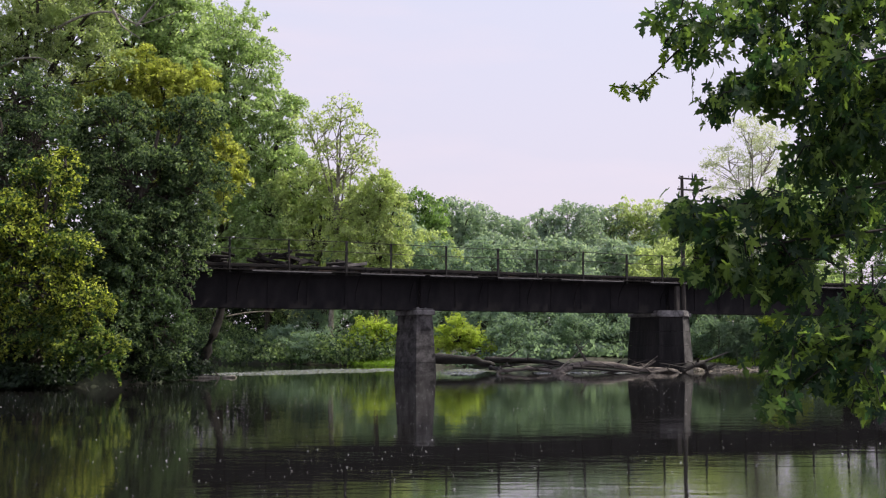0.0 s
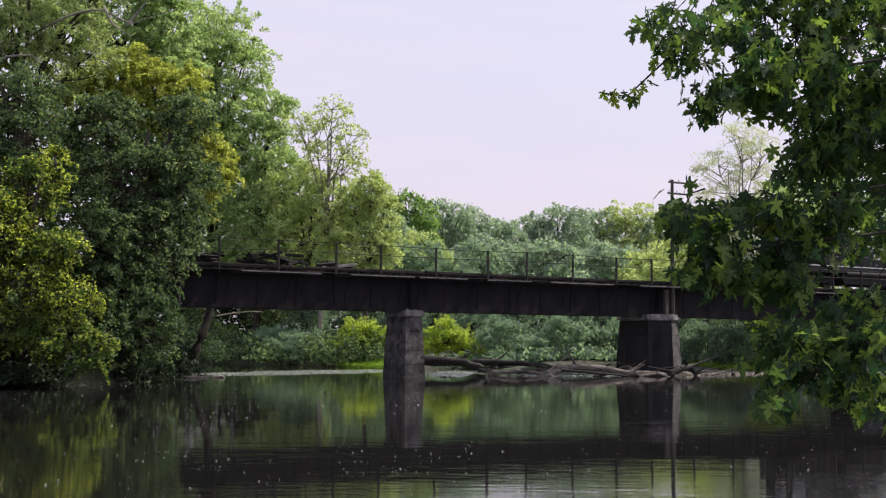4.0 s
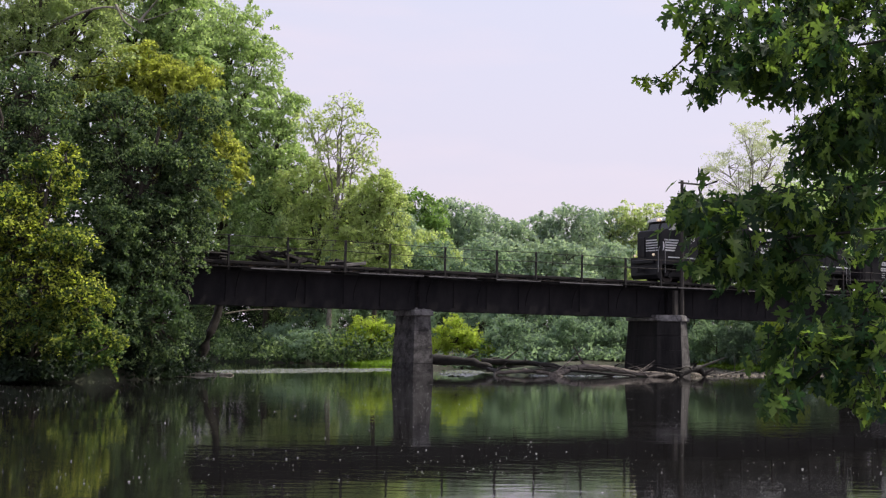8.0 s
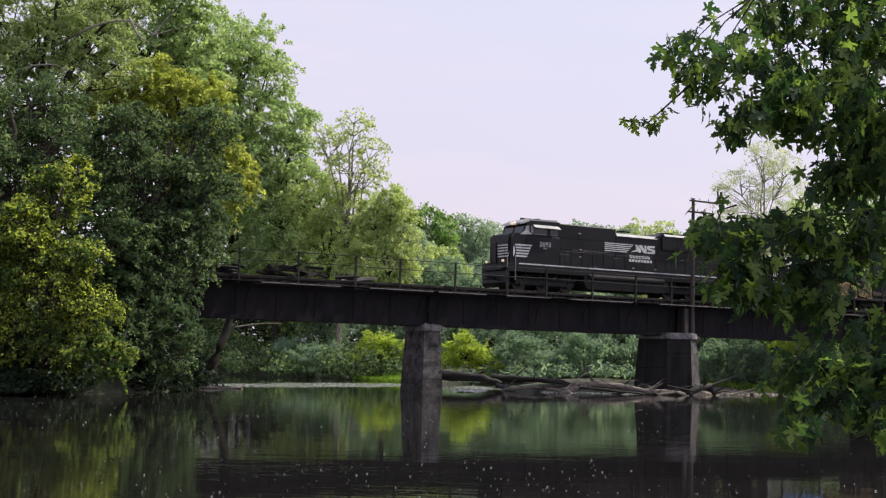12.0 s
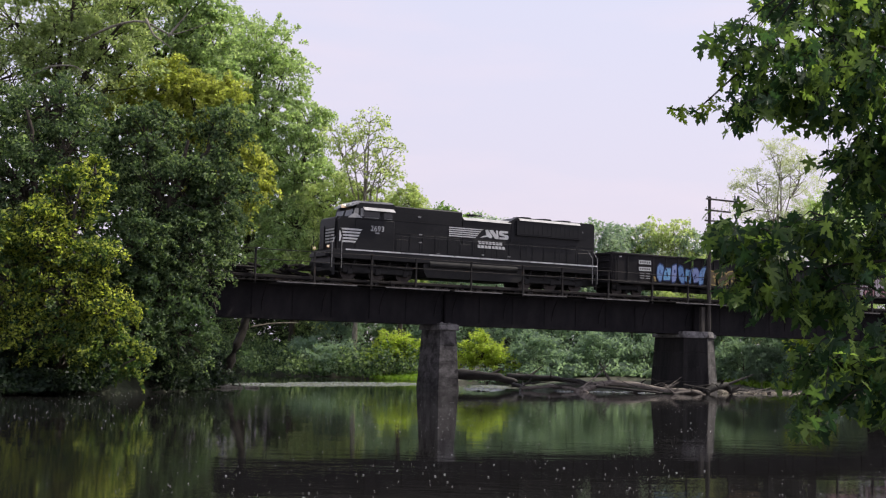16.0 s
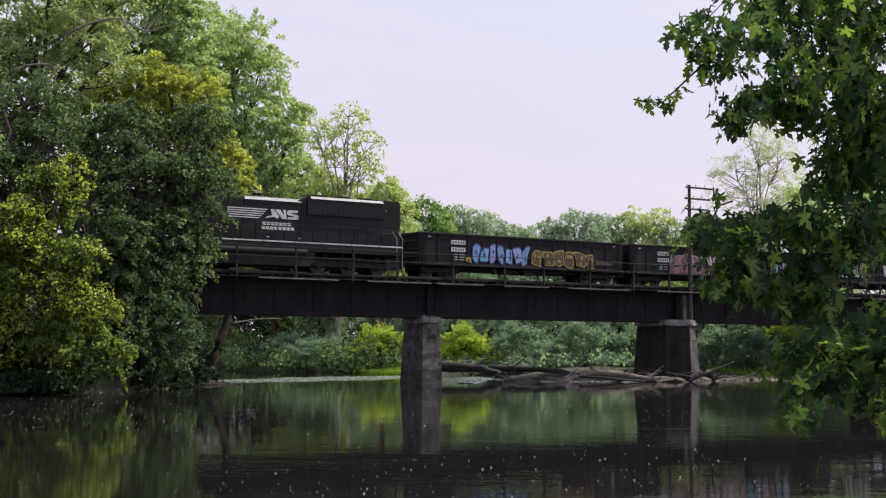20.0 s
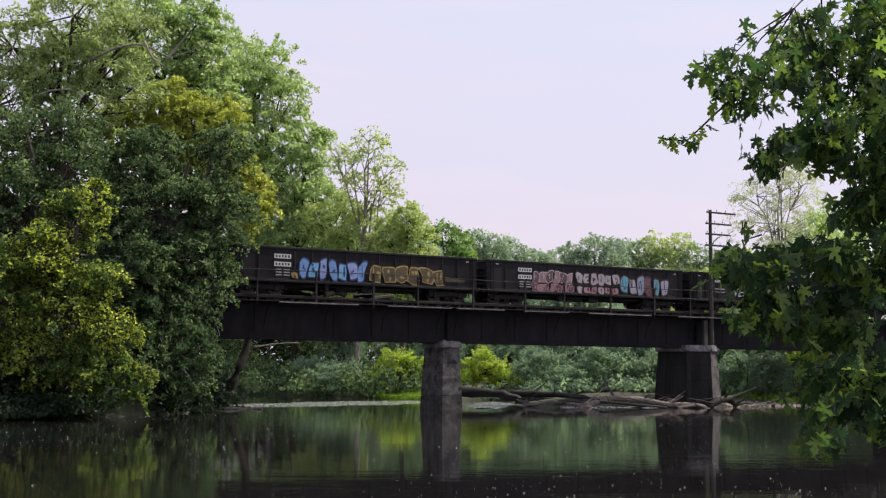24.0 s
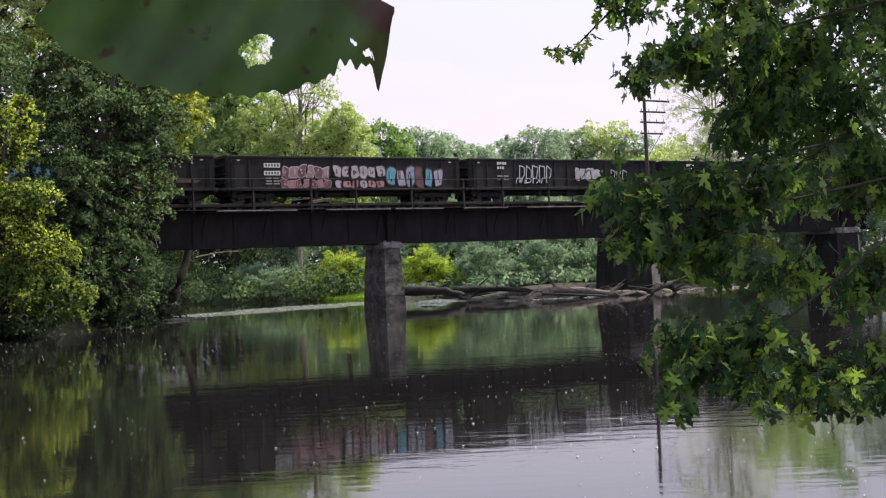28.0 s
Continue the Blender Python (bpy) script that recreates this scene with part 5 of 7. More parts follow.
def near_material():
    m, t, p, out = nodes_of("near_maple_leaf")
    co = t.nodes.new("ShaderNodeTexCoord")
    n = t.nodes.new("ShaderNodeTexNoise")
    n.inputs["Scale"].default_value, n.inputs["Detail"].default_value = 6, 6
    t.links.new(co.outputs["Object"], n.inputs["Vector"])
    col = ramp_between(t, n.outputs[0], (0.022, 0.05, 0.014), (0.05, 0.10, 0.022), 0.3, 0.7)
    sep = t.nodes.new("ShaderNodeSeparateXYZ")
    t.links.new(co.outputs["Object"], sep.inputs[0])
    ad = t.nodes.new("ShaderNodeMath")
    ad.operation = "MULTIPLY_ADD"
    t.links.new(n.outputs[0], ad.inputs[0])
    ad.inputs[1].default_value = 0.35
    t.links.new(sep.outputs["Y"], ad.inputs[2])
    mr = t.nodes.new("ShaderNodeMapRange")
    mr.inputs[1].default_value, mr.inputs[2].default_value = -0.70, -0.80
    t.links.new(ad.outputs[0], mr.inputs[0])
    mx = t.nodes.new("ShaderNodeMix")
    mx.data_type = "RGBA"
    t.links.new(mr.outputs[0], mx.inputs[0])
    t.links.new(col, mx.inputs[6])
    mx.inputs[7].default_value = (0.05, 0.022, 0.018, 1)
    sp = t.nodes.new("ShaderNodeTexNoise")
    sp.inputs["Scale"].default_value, sp.inputs["Detail"].default_value = 14, 3
    t.links.new(co.outputs["Object"], sp.inputs["Vector"])
    ms2 = t.nodes.new("ShaderNodeMapRange")
    ms2.inputs[1].default_value, ms2.inputs[2].default_value = 0.64, 0.70
    t.links.new(sp.outputs[0], ms2.inputs[0])
    mx2 = t.nodes.new("ShaderNodeMix")
    mx2.data_type = "RGBA"
    t.links.new(ms2.outputs[0], mx2.inputs[0])
    t.links.new(mx.outputs[2], mx2.inputs[6])
    mx2.inputs[7].default_value = (0.03, 0.02, 0.012, 1)
    mx = mx2
    t.links.new(mx.outputs[2], p.inputs["Base Color"])
    p.inputs["Roughness"].default_value = 0.6
    tr = t.nodes.new("ShaderNodeBsdfTranslucent")
    t.links.new(mx.outputs[2], tr.inputs[0])
    ms = t.nodes.new("ShaderNodeMixShader")
    ms.inputs[0].default_value = 0.3
    t.links.new(p.outputs[0], ms.inputs[1])
    t.links.new(tr.outputs[0], ms.inputs[2])
    t.links.new(ms.outputs[0], out.inputs[0])
    return m


M_NEAR_LEAF = near_material()
build_near_twig()


# ---- utility pole on the pier ----
M_POLE = surface("creosoted_pole", (0.03, 0.026, 0.024), (0.08, 0.07, 0.062), 0.9, 0, 2, 0.4, 20, (4, 4, 0.5))
M_GLASSY = surface("insulator", (0.10, 0.13, 0.12), (0.2, 0.24, 0.22), 0.2, 0, 5, 0, 30)


def build_pole():
    t = thing("utility_pole", bridge_pose(60.62, 67.75, 4.28), "old timber utility pole with crossarms fixed to the pier", "utility pole")
    h = 9.65
    bm = bmesh.new()
    rod(bm, (0, 0, 0), (0, 0, h), 0.17, 10, 0.11)
    part("pole", bm, M_POLE, t)
    for z, a, b in ((h - 0.2, -0.45, 2.25), (h - 1.0, -0.55, 1.85), (h - 1.75, -0.55, 1.75), (h - 2.55, -0.6, 1.5)):
        arm = part("crossarm", boxed(a, b, -0.2, -0.1, z - 0.06, z + 0.06, 0.01), M_POLE, t)
        for k in range(4):
            x = a + 0.12 + (b - a - 0.24) * k / 3
            bm = bmesh.new()
            rod(bm, (x, -0.15, z + 0.06), (x, -0.15, z + 0.14), 0.012, 5)
            rod(bm, (x, -0.15, z + 0.12), (x, -0.15, z + 0.22), 0.04, 7, 0.025)
            part("insulator", bm, M_GLASSY, arm)
    bm = bmesh.new()
    rod(bm, (1.3, -0.15, h - 2.6), (0.1, -0.15, h - 4.1), 0.025, 6)
    part("brace", bm, M_POLE, t)
    bm = bmesh.new()
    rod(bm, (1.75, -0.15, h - 0.25), (1.7, -0.15, h - 1.0), 0.012, 5)
    part("drop_wire", bm, M_POLE, t)
    part("stub_post", boxed(-0.75, -0.42, -0.1, 0.16, 0, 1.75, 0.02), M_POLE, t, "short dark stub post")


build_pole()


# ---- loose timber left on the far side of the deck ----
def build_timber_piles():
    for k, (s0, s1, n, hh, seed) in enumerate(((25.0, 28.8, 16, 0.9, 1), (29.0, 34.2, 24, 1.0, 2), (34.3, 37.6, 10, 0.55, 3))):
        r = random.Random(seed)
        t = thing("timber_pile", bridge_pose(s0, 72.3, 6.5), "heap of broken old railway timbers on the deck", "timber pile", "timber heaps on the bridge")
        for i in range(n):
            ln = r.uniform(0.9, 2.3)
            x = r.uniform(0.3, max(0.4, s1 - s0 - ln))
            lay = i / n
            z = 0.12 + lay * hh
            bm = bmesh.new()
            w, th = r.uniform(0.09, 0.13), r.uniform(0.05, 0.11)
            box(bm, -ln / 2, ln / 2, -w, w, -th, th, 0.02)
            bmesh.ops.transform(bm, matrix=pose(x + ln / 2, r.uniform(-0.35, 0.3), z, r.uniform(-30, 30), r.uniform(-24, 24), r.uniform(-35, 35)), verts=bm.verts[:])
            part("timber", bm, M_TIMBER, t)
        if k == 2:
            bm = bmesh.new()
            box(bm, -1.3, 1.3, -0.14, 0.14, -0.1, 0.1, 0.02)
            bmesh.ops.transform(bm, matrix=pose(2.0, -0.2, 0.5, 0, -7, 4), verts=bm.verts[:])
            part("timber", bm, M_GREY_TIMBER, t, "pale weathered plank laid askew")
    # short stakes along the deck edge
    for i, s in enumerate((38.9, 43.1, 45.9, 49.4, 52.3, 57.6)):
        t = thing("stake", bridge_pose(s, 72.6, 6.66), "short dark stake on the deck edge", "stake", "stakes on the bridge")
        part("stake_shaft", boxed(-0.05, 0.05, -0.05, 0.05, 0, 0.34 + 0.05 * (i % 3), 0.01), M_TIMBER, t)


build_timber_piles()


# ---- driftwood, stones, riffles ----
def log(name, pts, r0, r1, mat, label, category="driftwood", seed=0, forks=0):
    w = [Vector((across(px, d), d, EYE + (600 - py) / FOCAL * d)) for px, py, d in pts]
    t = thing(name, Matrix.Translation(w[0]), label, category, "driftwood at the pier")
    r = np.random.default_rng(seed)
    p = np.array([list(v - w[0]) for v in w])
    q = np.linspace(0, 1, len(p))
    f = np.array([0, 0.008, 0.03, 0.12, 0.25, 0.4, 0.55, 0.7, 0.85, 0.96, 0.992, 1])
    tip = np.array([0.08, 0.72, 1, 1, 1, 1, 1, 1, 1, 1, 0.72, 0.08])
    c = np.stack([np.interp(f, q, p[:, k]) for k in range(3)], 1) + r.normal(size=(12, 3)) * r0 * 0.12
    tube_mesh("log_trunk", [(c, 0.75 * (r0 + (r1 - r0) * f) * r.uniform(0.86, 1.14, size=12) * tip)], mat, t, 9)
    for k in range(forks):
        i = int(r.integers(2, 11))
        e = c[i] + np.array([r.normal() * 1.0, r.normal() * 0.5, abs(r.normal()) * 0.5 + 0.15])
        tube_mesh("limb", [(np.stack([c[i], (c[i] + e) / 2 + r.normal(size=3) * 0.08, e]), np.array([r1 * 0.6, r1 * 0.4, r1 * 0.12]))], mat, t, 6)
    return t


def build_driftwood():
    log("log", [(758, 636, 90), (800, 635, 89.5), (840, 639, 89), (872, 646, 88.5)], 0.52, 0.3, M_DRIFT_DARK, "thick dark waterlogged tree trunk by the pier", seed=1, forks=2)
    log("log", [(858, 637, 91), (930, 638, 90), (1008, 646, 88)], 0.32, 0.18, M_DRIFT_DARK, "dark driftwood log across the shallows", seed=2, forks=3)
    log("log", [(978, 662, 84.5), (1000, 650, 85.5), (1024, 644, 86), (1064, 643, 86), (1121, 653, 86), (1160, 656, 86), (1200, 658, 86.5)], 0.34, 0.2, M_DRIFT, "long pale forked driftwood log", seed=3, forks=2)
    log("log", [(880, 657, 85), (915, 654, 85), (948, 651, 85)], 0.17, 0.12, M_DRIFT, "pale stripped driftwood log", seed=4, forks=1)
    log("log", [(930, 651, 86), (965, 655, 85.5), (1000, 661, 84.5)], 0.2, 0.14, M_DRIFT, "pale split driftwood slab", seed=14)
    log("log", [(868, 650, 87), (884, 655, 85.5), (878, 662, 84.3)], 0.22, 0.1, M_DRIFT_DARK, "dark broken stump end in the shallows", seed=15, forks=2)
    log("log", [(1012, 650, 85.5), (1080, 655, 85), (1130, 659, 85)], 0.13, 0.1, M_DRIFT_DARK, "dark wet log below the pale one", seed=16)
    log("log", [(985, 655, 84.5), (1005, 640, 85.5), (1040, 606, 87)], 0.09, 0.03, M_DRIFT, "leaning pale driftwood branch", seed=5, forks=1)
    log("log", [(1110, 657, 86.5), (1140, 647, 87), (1163, 630, 88)], 0.09, 0.03, M_DRIFT, "reddish driftwood branch against the pier", seed=6, forks=2)
    log("log", [(1150, 660, 85.5), (1180, 655, 86), (1205, 660, 86)], 0.16, 0.1, M_DRIFT, "short reddish-brown log at the pier foot", seed=17, forks=1)
    log("log", [(1205, 656, 87), (1222, 645, 87.5), (1240, 640, 88), (1250, 654, 88.5)], 0.36, 0.2, M_DRIFT_DARK, "dark upturned root mass beside the pier", seed=7, forks=7)
    log("log", [(1246, 657, 90), (1285, 655, 92), (1320, 653, 93)], 0.16, 0.08, M_DRIFT_DARK, "dark log stranded on the gravel bar", seed=18, forks=2)
    log("log", [(1270, 658, 90), (1300, 650, 92), (1325, 643, 93)], 0.08, 0.04, M_DRIFT, "bare pale stick on the gravel bar", seed=8, forks=3)
    log("tree_trunk", [(346, 690, 80), (358, 645, 80), (374, 600, 80), (388, 560, 80.5), (400, 520, 81)], 0.5, 0.3, M_TWIG, "dark leaning tree trunk at the bridge's end", "tree trunk", seed=19, forks=3)
    log("dead_vine", [(322, 484, 70.4), (330, 505, 70.3), (341, 540, 70.4)], 0.03, 0.015, M_PALE_BARK, "dry dead vine trailing down the girder", "vine", seed=20, forks=3)
    log("dead_vine", [(352, 482, 71.2), (342, 500, 71), (334, 522, 70.9)], 0.03, 0.015, M_PALE_BARK, "dry dead vine trailing down the girder", "vine", seed=21, forks=3)
    log("dead_branch", [(402, 560, 78), (440, 553, 79), (486, 551, 80)], 0.07, 0.03, M_PALE_BARK, "bleached dead branch hanging below the girder", "dead branch", seed=9)
    log("log", [(318, 668, 74), (352, 666, 74), (392, 668, 75)], 0.16, 0.1, M_PALE_BARK, "pale stranded log at the bank", seed=10, forks=1)
    log("log", [(395, 668, 75), (415, 666, 75), (420, 668, 75)], 0.12, 0.08, M_PALE_BARK, "short pale stranded log at the bank", seed=12)
    # tangle of sticks caught among the logs
    r = np.random.default_rng(15)
    runs = []
    for i in range(60):
        px = r.uniform(870, 1250)
        d = r.uniform(84.5, 90)
        a = np.array([across(px, d), d, r.uniform(0.0, 0.55)])
        e = a + np.array([r.normal() * 1.1, r.normal() * 0.6, r.uniform(-0.15, 0.5)])
        e[2] = max(0.02, e[2])
        runs.append((np.stack([a, (a + e) / 2 + r.normal(size=3) * 0.06, e]), np.array([0.06, 0.045, 0.02]) * r.uniform(0.5, 1.3)))
    o = tube_mesh("stick_tangle", runs, M_DRIFT_DARK, None, 5)
    tagged(o, "tangle of grey driftwood sticks caught in the shallows", "driftwood", kind="stuff")


def build_stones():
    r = np.random.default_rng(16)
    vs, fs = [], []
    ico = bmesh.new()
    bmesh.ops.create_icosphere(ico, subdivisions=1, radius=1)
    base = np.array([v.co[:] for v in ico.verts])
    tri = np.array([[v.index for v in f.verts] for f in ico.faces])
    ico.free()
    k = 0
    spots = []
    for i in range(2600):
        f = r.uniform()
        px = 1225 + 700 * f
        d = 91 + 12 * min(1, f * 1.4) + r.normal() * 1.0
        spots.append((across(px, d), d))
    for i in range(500):
        a = r.uniform()
        spots.append((-15.6 + r.normal() * 0.8 + 2.0 * a * r.uniform(), 70 + 14 * a))
    for x, y in spots:
        z = ground_at(x, y)
        if z < -0.25:
            continue
        s = r.uniform(0.05, 0.17)
        vs.append(base * np.array([s * r.uniform(0.8, 1.5), s * r.uniform(0.8, 1.5), s * 0.6]) * r.uniform(0.85, 1.15, size=(len(base), 1)) + np.array([x, y, z + s * 0.25]))
        fs.append(tri + k)
        k += len(base)
    o = raw_mesh("gravel", np.concatenate(vs), np.concatenate(fs).ravel(), 3, M_GRAVEL)
    tagged(o, "tan river gravel and cobbles along the water's edge", "gravel", kind="stuff")


def riffle_material():
    m, t, p, _ = nodes_of("broken_water")
    p.inputs["Base Color"].default_value = (0.16, 0.17, 0.165, 1)
    p.inputs["Roughness"].default_value = 0.25
    co = t.nodes.new("ShaderNodeTexCoord")
    n = t.nodes.new("ShaderNodeTexNoise")
    n.inputs["Scale"].default_value, n.inputs["Detail"].default_value = 5, 5
    t.links.new(co.outputs["Object"], n.inputs["Vector"])
    # foam and the sky's reflection both go into the base colour as pale noise
    t.links.new(ramp_between(t, n.outputs[0], (0.045, 0.055, 0.048), (0.36, 0.37, 0.36), 0.4, 0.66), p.inputs["Base Color"])
    b = t.nodes.new("ShaderNodeBump")
    b.inputs["Strength"].default_value, b.inputs["Distance"].default_value = 0.6, 0.08
    t.links.new(n.outputs[0], b.inputs["Height"])
    t.links.new(b.outputs[0], p.inputs["Normal"])
    return m


def build_riffles():
    m = riffle_material()
    for k, (x0, y0, x1, y1, w, label) in enumerate(((-15.0, 80, -4.0, 97, 5.5, "pale broken water running over the shallows"), (1.0, 80.5, 2.0, 97, 2.1, "pale riffle sliding past the sunken log"), (6, 84.9, 13, 87, 1.2, "shallow water with pale painted glints between the logs"))):
        r = np.random.default_rng(20 + k)
        nu, nv = 70, 26
        u, v = np.meshgrid(np.linspace(0, 1, nu), np.linspace(-1, 1, nv), indexing="ij")
        ax, ay = x1 - x0, y1 - y0
        L = math.hypot(ax, ay)
        nx, ny = -ay / L, ax / L
        edge = np.sin(np.pi * np.clip(u, 0.02, 0.98)) ** 0.4 * (0.75 + 0.25 * np.sin(u * 17 + 1) * np.cos(u * 7))
        px = x0 + ax * u + nx * v * w * edge
        py = y0 + ay * u + ny * v * w * edge
        z = 0.03 * np.sin(px * 5 + 2 * np.sin(py * 2.1)) * np.cos(py * 4.3 + px) + 0.015 * r.normal(size=px.shape)
        z = (z + 0.035) * (1 - np.abs(v) ** 3) - 0.012 * np.abs(v) ** 6
        vert = np.stack([px, py, z], -1).reshape(-1, 3)
        i, j = np.meshgrid(np.arange(nu - 1), np.arange(nv - 1), indexing="ij")
        a = (i * nv + j).ravel()
        o = raw_mesh("riffle", vert, np.stack([a, a + nv, a + nv + 1, a + 1], 1).ravel(), 4, m)
        tagged(o, label, "riffle", kind="stuff")


def build_grass():
    r = np.random.default_rng(31)
    pts = []
    for (px0, px1, d0, d1, n) in ((615, 705, 104, 111, 3500), (480, 545, 104, 108, 900), (1235, 1360, 96, 103, 2600), (1360, 1800, 104, 116, 3500), (860, 900, 99, 104, 500)):
        for i in range(n):
            d = r.uniform(d0, d1)
            x = across(r.uniform(px0, px1), d)
            z = ground_at(x, d)
            if z > -0.1:
                pts.append((x, d, max(z, 0) + r.uniform(0.03, 0.3)))
    o = leaf_cloud("grass", np.array(pts), r, 0.34, M_GRASS, None, 0.2, 0.25)
    tagged(o, "bright green grass on the low far bank", "grass", kind="stuff")


def build_fluff():
    r = np.random.default_rng(33)
    n = 7000
    m = surface("seed_fluff", (0.6, 0.6, 0.58), (0.85, 0.85, 0.83), 0.9, 0, 3, 0, 20)
    c = np.c_[r.uniform(-32, 30, n), 7 + 58 * r.uniform(size=n) ** 1.3, np.full(n, 0.012)]
    patch = np.sin(c[:, 0] * 0.35 + 1.3) + np.cos(c[:, 1] * 0.31) + r.normal(size=n)
    c = c[patch > -0.6]
    o3 = np.array([(1, 0, 0), (0, 1, 0), (-1, 0, 0), (0, -1, 0), (0, 0, 1), (0, 0, -1)], float)
    tri = np.array([(0, 1, 4), (1, 2, 4), (2, 3, 4), (3, 0, 4), (1, 0, 5), (2, 1, 5), (3, 2, 5), (0, 3, 5)])
    s = np.where(r.uniform(size=len(c)) < 0.1, 0.021, 0.0105) * r.uniform(0.5, 1.2, size=len(c))
    v = (c[:, None] + o3[None] * s[:, None, None] * np.array([1, 1, 0.5])).reshape(-1, 3)
    f = (np.arange(len(c))[:, None, None] * 6 + tri[None]).ravel()
    o = raw_mesh("floating_fluff", v, f, 3, m)
    return tagged(o, "white seed fluff drifting on the dark water", "fluff", kind="stuff")


build_driftwood()
build_stones()
build_riffles()
build_grass()
FLUFF = build_fluff()


# ---- the train ----
M_BLACK = surface("black_engine_paint", (0.0125, 0.0125, 0.0142), (0.022, 0.0215, 0.0235), 0.42, 0, 0.8, 0.05, 30, (0.4, 1, 1), ((0.02, 0.018, 0.017), 1.5, 0.68), spec=0.15)
M_UNDER = surface("greasy_underframe", (0.015, 0.0146, 0.0155), (0.028, 0.026, 0.0255), 0.8, 0, 2, 0.2, 30)
M_CAR = surface("dusty_black_car_paint", (0.015, 0.0146, 0.0162), (0.029, 0.0262, 0.0275), 0.7, 0, 0.9, 0.1, 30, (1, 1, 0.35), ((0.03, 0.02, 0.016), 1.6, 0.66), rand=0.15, spec=0.12)
M_WHITE = surface("white_paint", (0.5, 0.5, 0.5), (0.68, 0.68, 0.68), 0.5, 0, 2, 0.02, 40)
# grey trim paint; on roof parts it stands for sunlight on the black engine
M_GREYTOP = surface("sunlit_roof_grey_trim", (0.30, 0.30, 0.31), (0.5, 0.49, 0.49), 0.6, 0, 1.5, 0.05, 30)
M_WHEEL = surface("wheel_steel", (0.03, 0.026, 0.023), (0.07, 0.06, 0.055), 0.5, 0.6, 4, 0.1, 30)
M_PANE, _pt, _pp, _ = nodes_of("cab_glass")
_pp.inputs["Base Color"].default_value = (0.02, 0.022, 0.025, 1)
_pp.inputs["Roughness"].default_value = 0.08
M_SEAL = surface("pale_window_frame", (0.22, 0.22, 0.22), (0.34, 0.34, 0.34), 0.5, 0, 3, 0, 30)
M_LAMP, _lt, _lp, _ = nodes_of("headlight")
_lp.inputs["Emission Color"].default_value = (1.0, 0.62, 0.3, 1)
_lp.inputs["Emission Strength"].default_value = 0.5


def lettering(name, text, height, x, y, z, material, parent, label=""):
    """flat lettering on the near side, read from that side"""
    cu = bpy.data.curves.new("lettering", "FONT")
    cu.body, cu.size, cu.extrude, cu.align_x = text, height * 1.36, 0.004, "CENTER"
    cu.space_character = 1.05
    tmp = new("lettering", cu)
    bpy.context.view_layer.update()
    me = bpy.data.meshes.new_from_object(tmp.evaluated_get(bpy.context.evaluated_depsgraph_get()))
    bpy.data.objects.remove(tmp)
    me.materials.append(material)
    o = new(name, me)
    o.parent = parent
    o.matrix_local = Matrix(((-1, 0, 0, x), (0, 0, 1, y), (0, 1, 0, z), (0, 0, 0, 1)))
    if label:
        o["label"] = label
    return o


def flat(name, outline, y, material, parent, label="", t=0.006):
    """a painted shape on the near side, in x and z"""
    return part(name, prism(bmesh.new(), outline, y, y + t), material, parent, label)


def wheelset(radius, gauge=0.75):
    bm = bmesh.new()
    for s in (-1, 1):
        rod(bm, (0, s * (gauge - 0.02), 0), (0, s * (gauge + 0.11), 0), radius, 24)
        rod(bm, (0, s * (gauge - 0.05), 0), (0, s * (gauge - 0.02), 0), radius + 0.025, 24)
        rod(bm, (0, s * (gauge + 0.09), 0), (0, s * (gauge + 0.16), 0), radius * 0.3, 10)
        for k in range(6):
            a = k * math.pi / 3
            p0 = (math.cos(a) * radius * 0.62, s * (gauge + 0.1), math.sin(a) * radius * 0.62)
            rod(bm, p0, (p0[0], s * (gauge + 0.13), p0[2]), radius * 0.1, 6)
    rod(bm, (0, -gauge, 0), (0, gauge, 0), 0.09, 10)
    return bm


WHEELS = []      # (wheelset, resting pose, radius)


def truck(parent, x, axles, radius, side_y, loco):
    fr = part("truck_frame", boxed(x - axles[-1] - 0.5, x - axles[0] + 0.5, side_y - 0.09, side_y + 0.09, radius * 0.85, radius * 0.85 + (0.5 if loco else 0.34), 0.05), M_UNDER, parent)
    part("truck_frame", boxed(x - axles[-1] - 0.5, x - axles[0] + 0.5, -side_y - 0.09, -side_y + 0.09, radius * 0.85, radius * 0.85 + (0.5 if loco else 0.34), 0.05), M_UNDER, parent)
    part("bolster", boxed(x - (axles[0] + axles[-1]) / 2 - 0.25, x - (axles[0] + axles[-1]) / 2 + 0.25, -side_y, side_y, radius * 0.9, radius * 0.9 + 0.4, 0.03), M_UNDER, parent)
    for a in axles:
        for s in (-1, 1):
            part("journal_box", boxed(x - a - 0.17, x - a + 0.17, s * side_y - 0.14, s * side_y + 0.14, radius - 0.16, radius + 0.2, 0.03), M_UNDER, parent)
        w = part("wheelset", wheelset(radius), M_WHEEL, parent)
        w.matrix_local = pose(x - a, 0, radius)
        WHEELS.append((w, (x - a, 0, radius), radius))
        if loco:
            part("traction_motor", boxed(x - a - 0.75, x - a - 0.12, -0.62, 0.62, 0.25, 1.2, 0.08), M_UNDER, parent)
    if not loco:
        for s in (-1, 1):
            bm = bmesh.new()
            xm = x - (axles[0] + axles[-1]) / 2
            for k in (-0.12, 0, 0.12):
                rod(bm, (xm + k, s * side_y, radius * 0.45), (xm + k, s * side_y, radius * 0.95), 0.05, 7)
            part("spring_nest", bm, M_UNDER, parent)


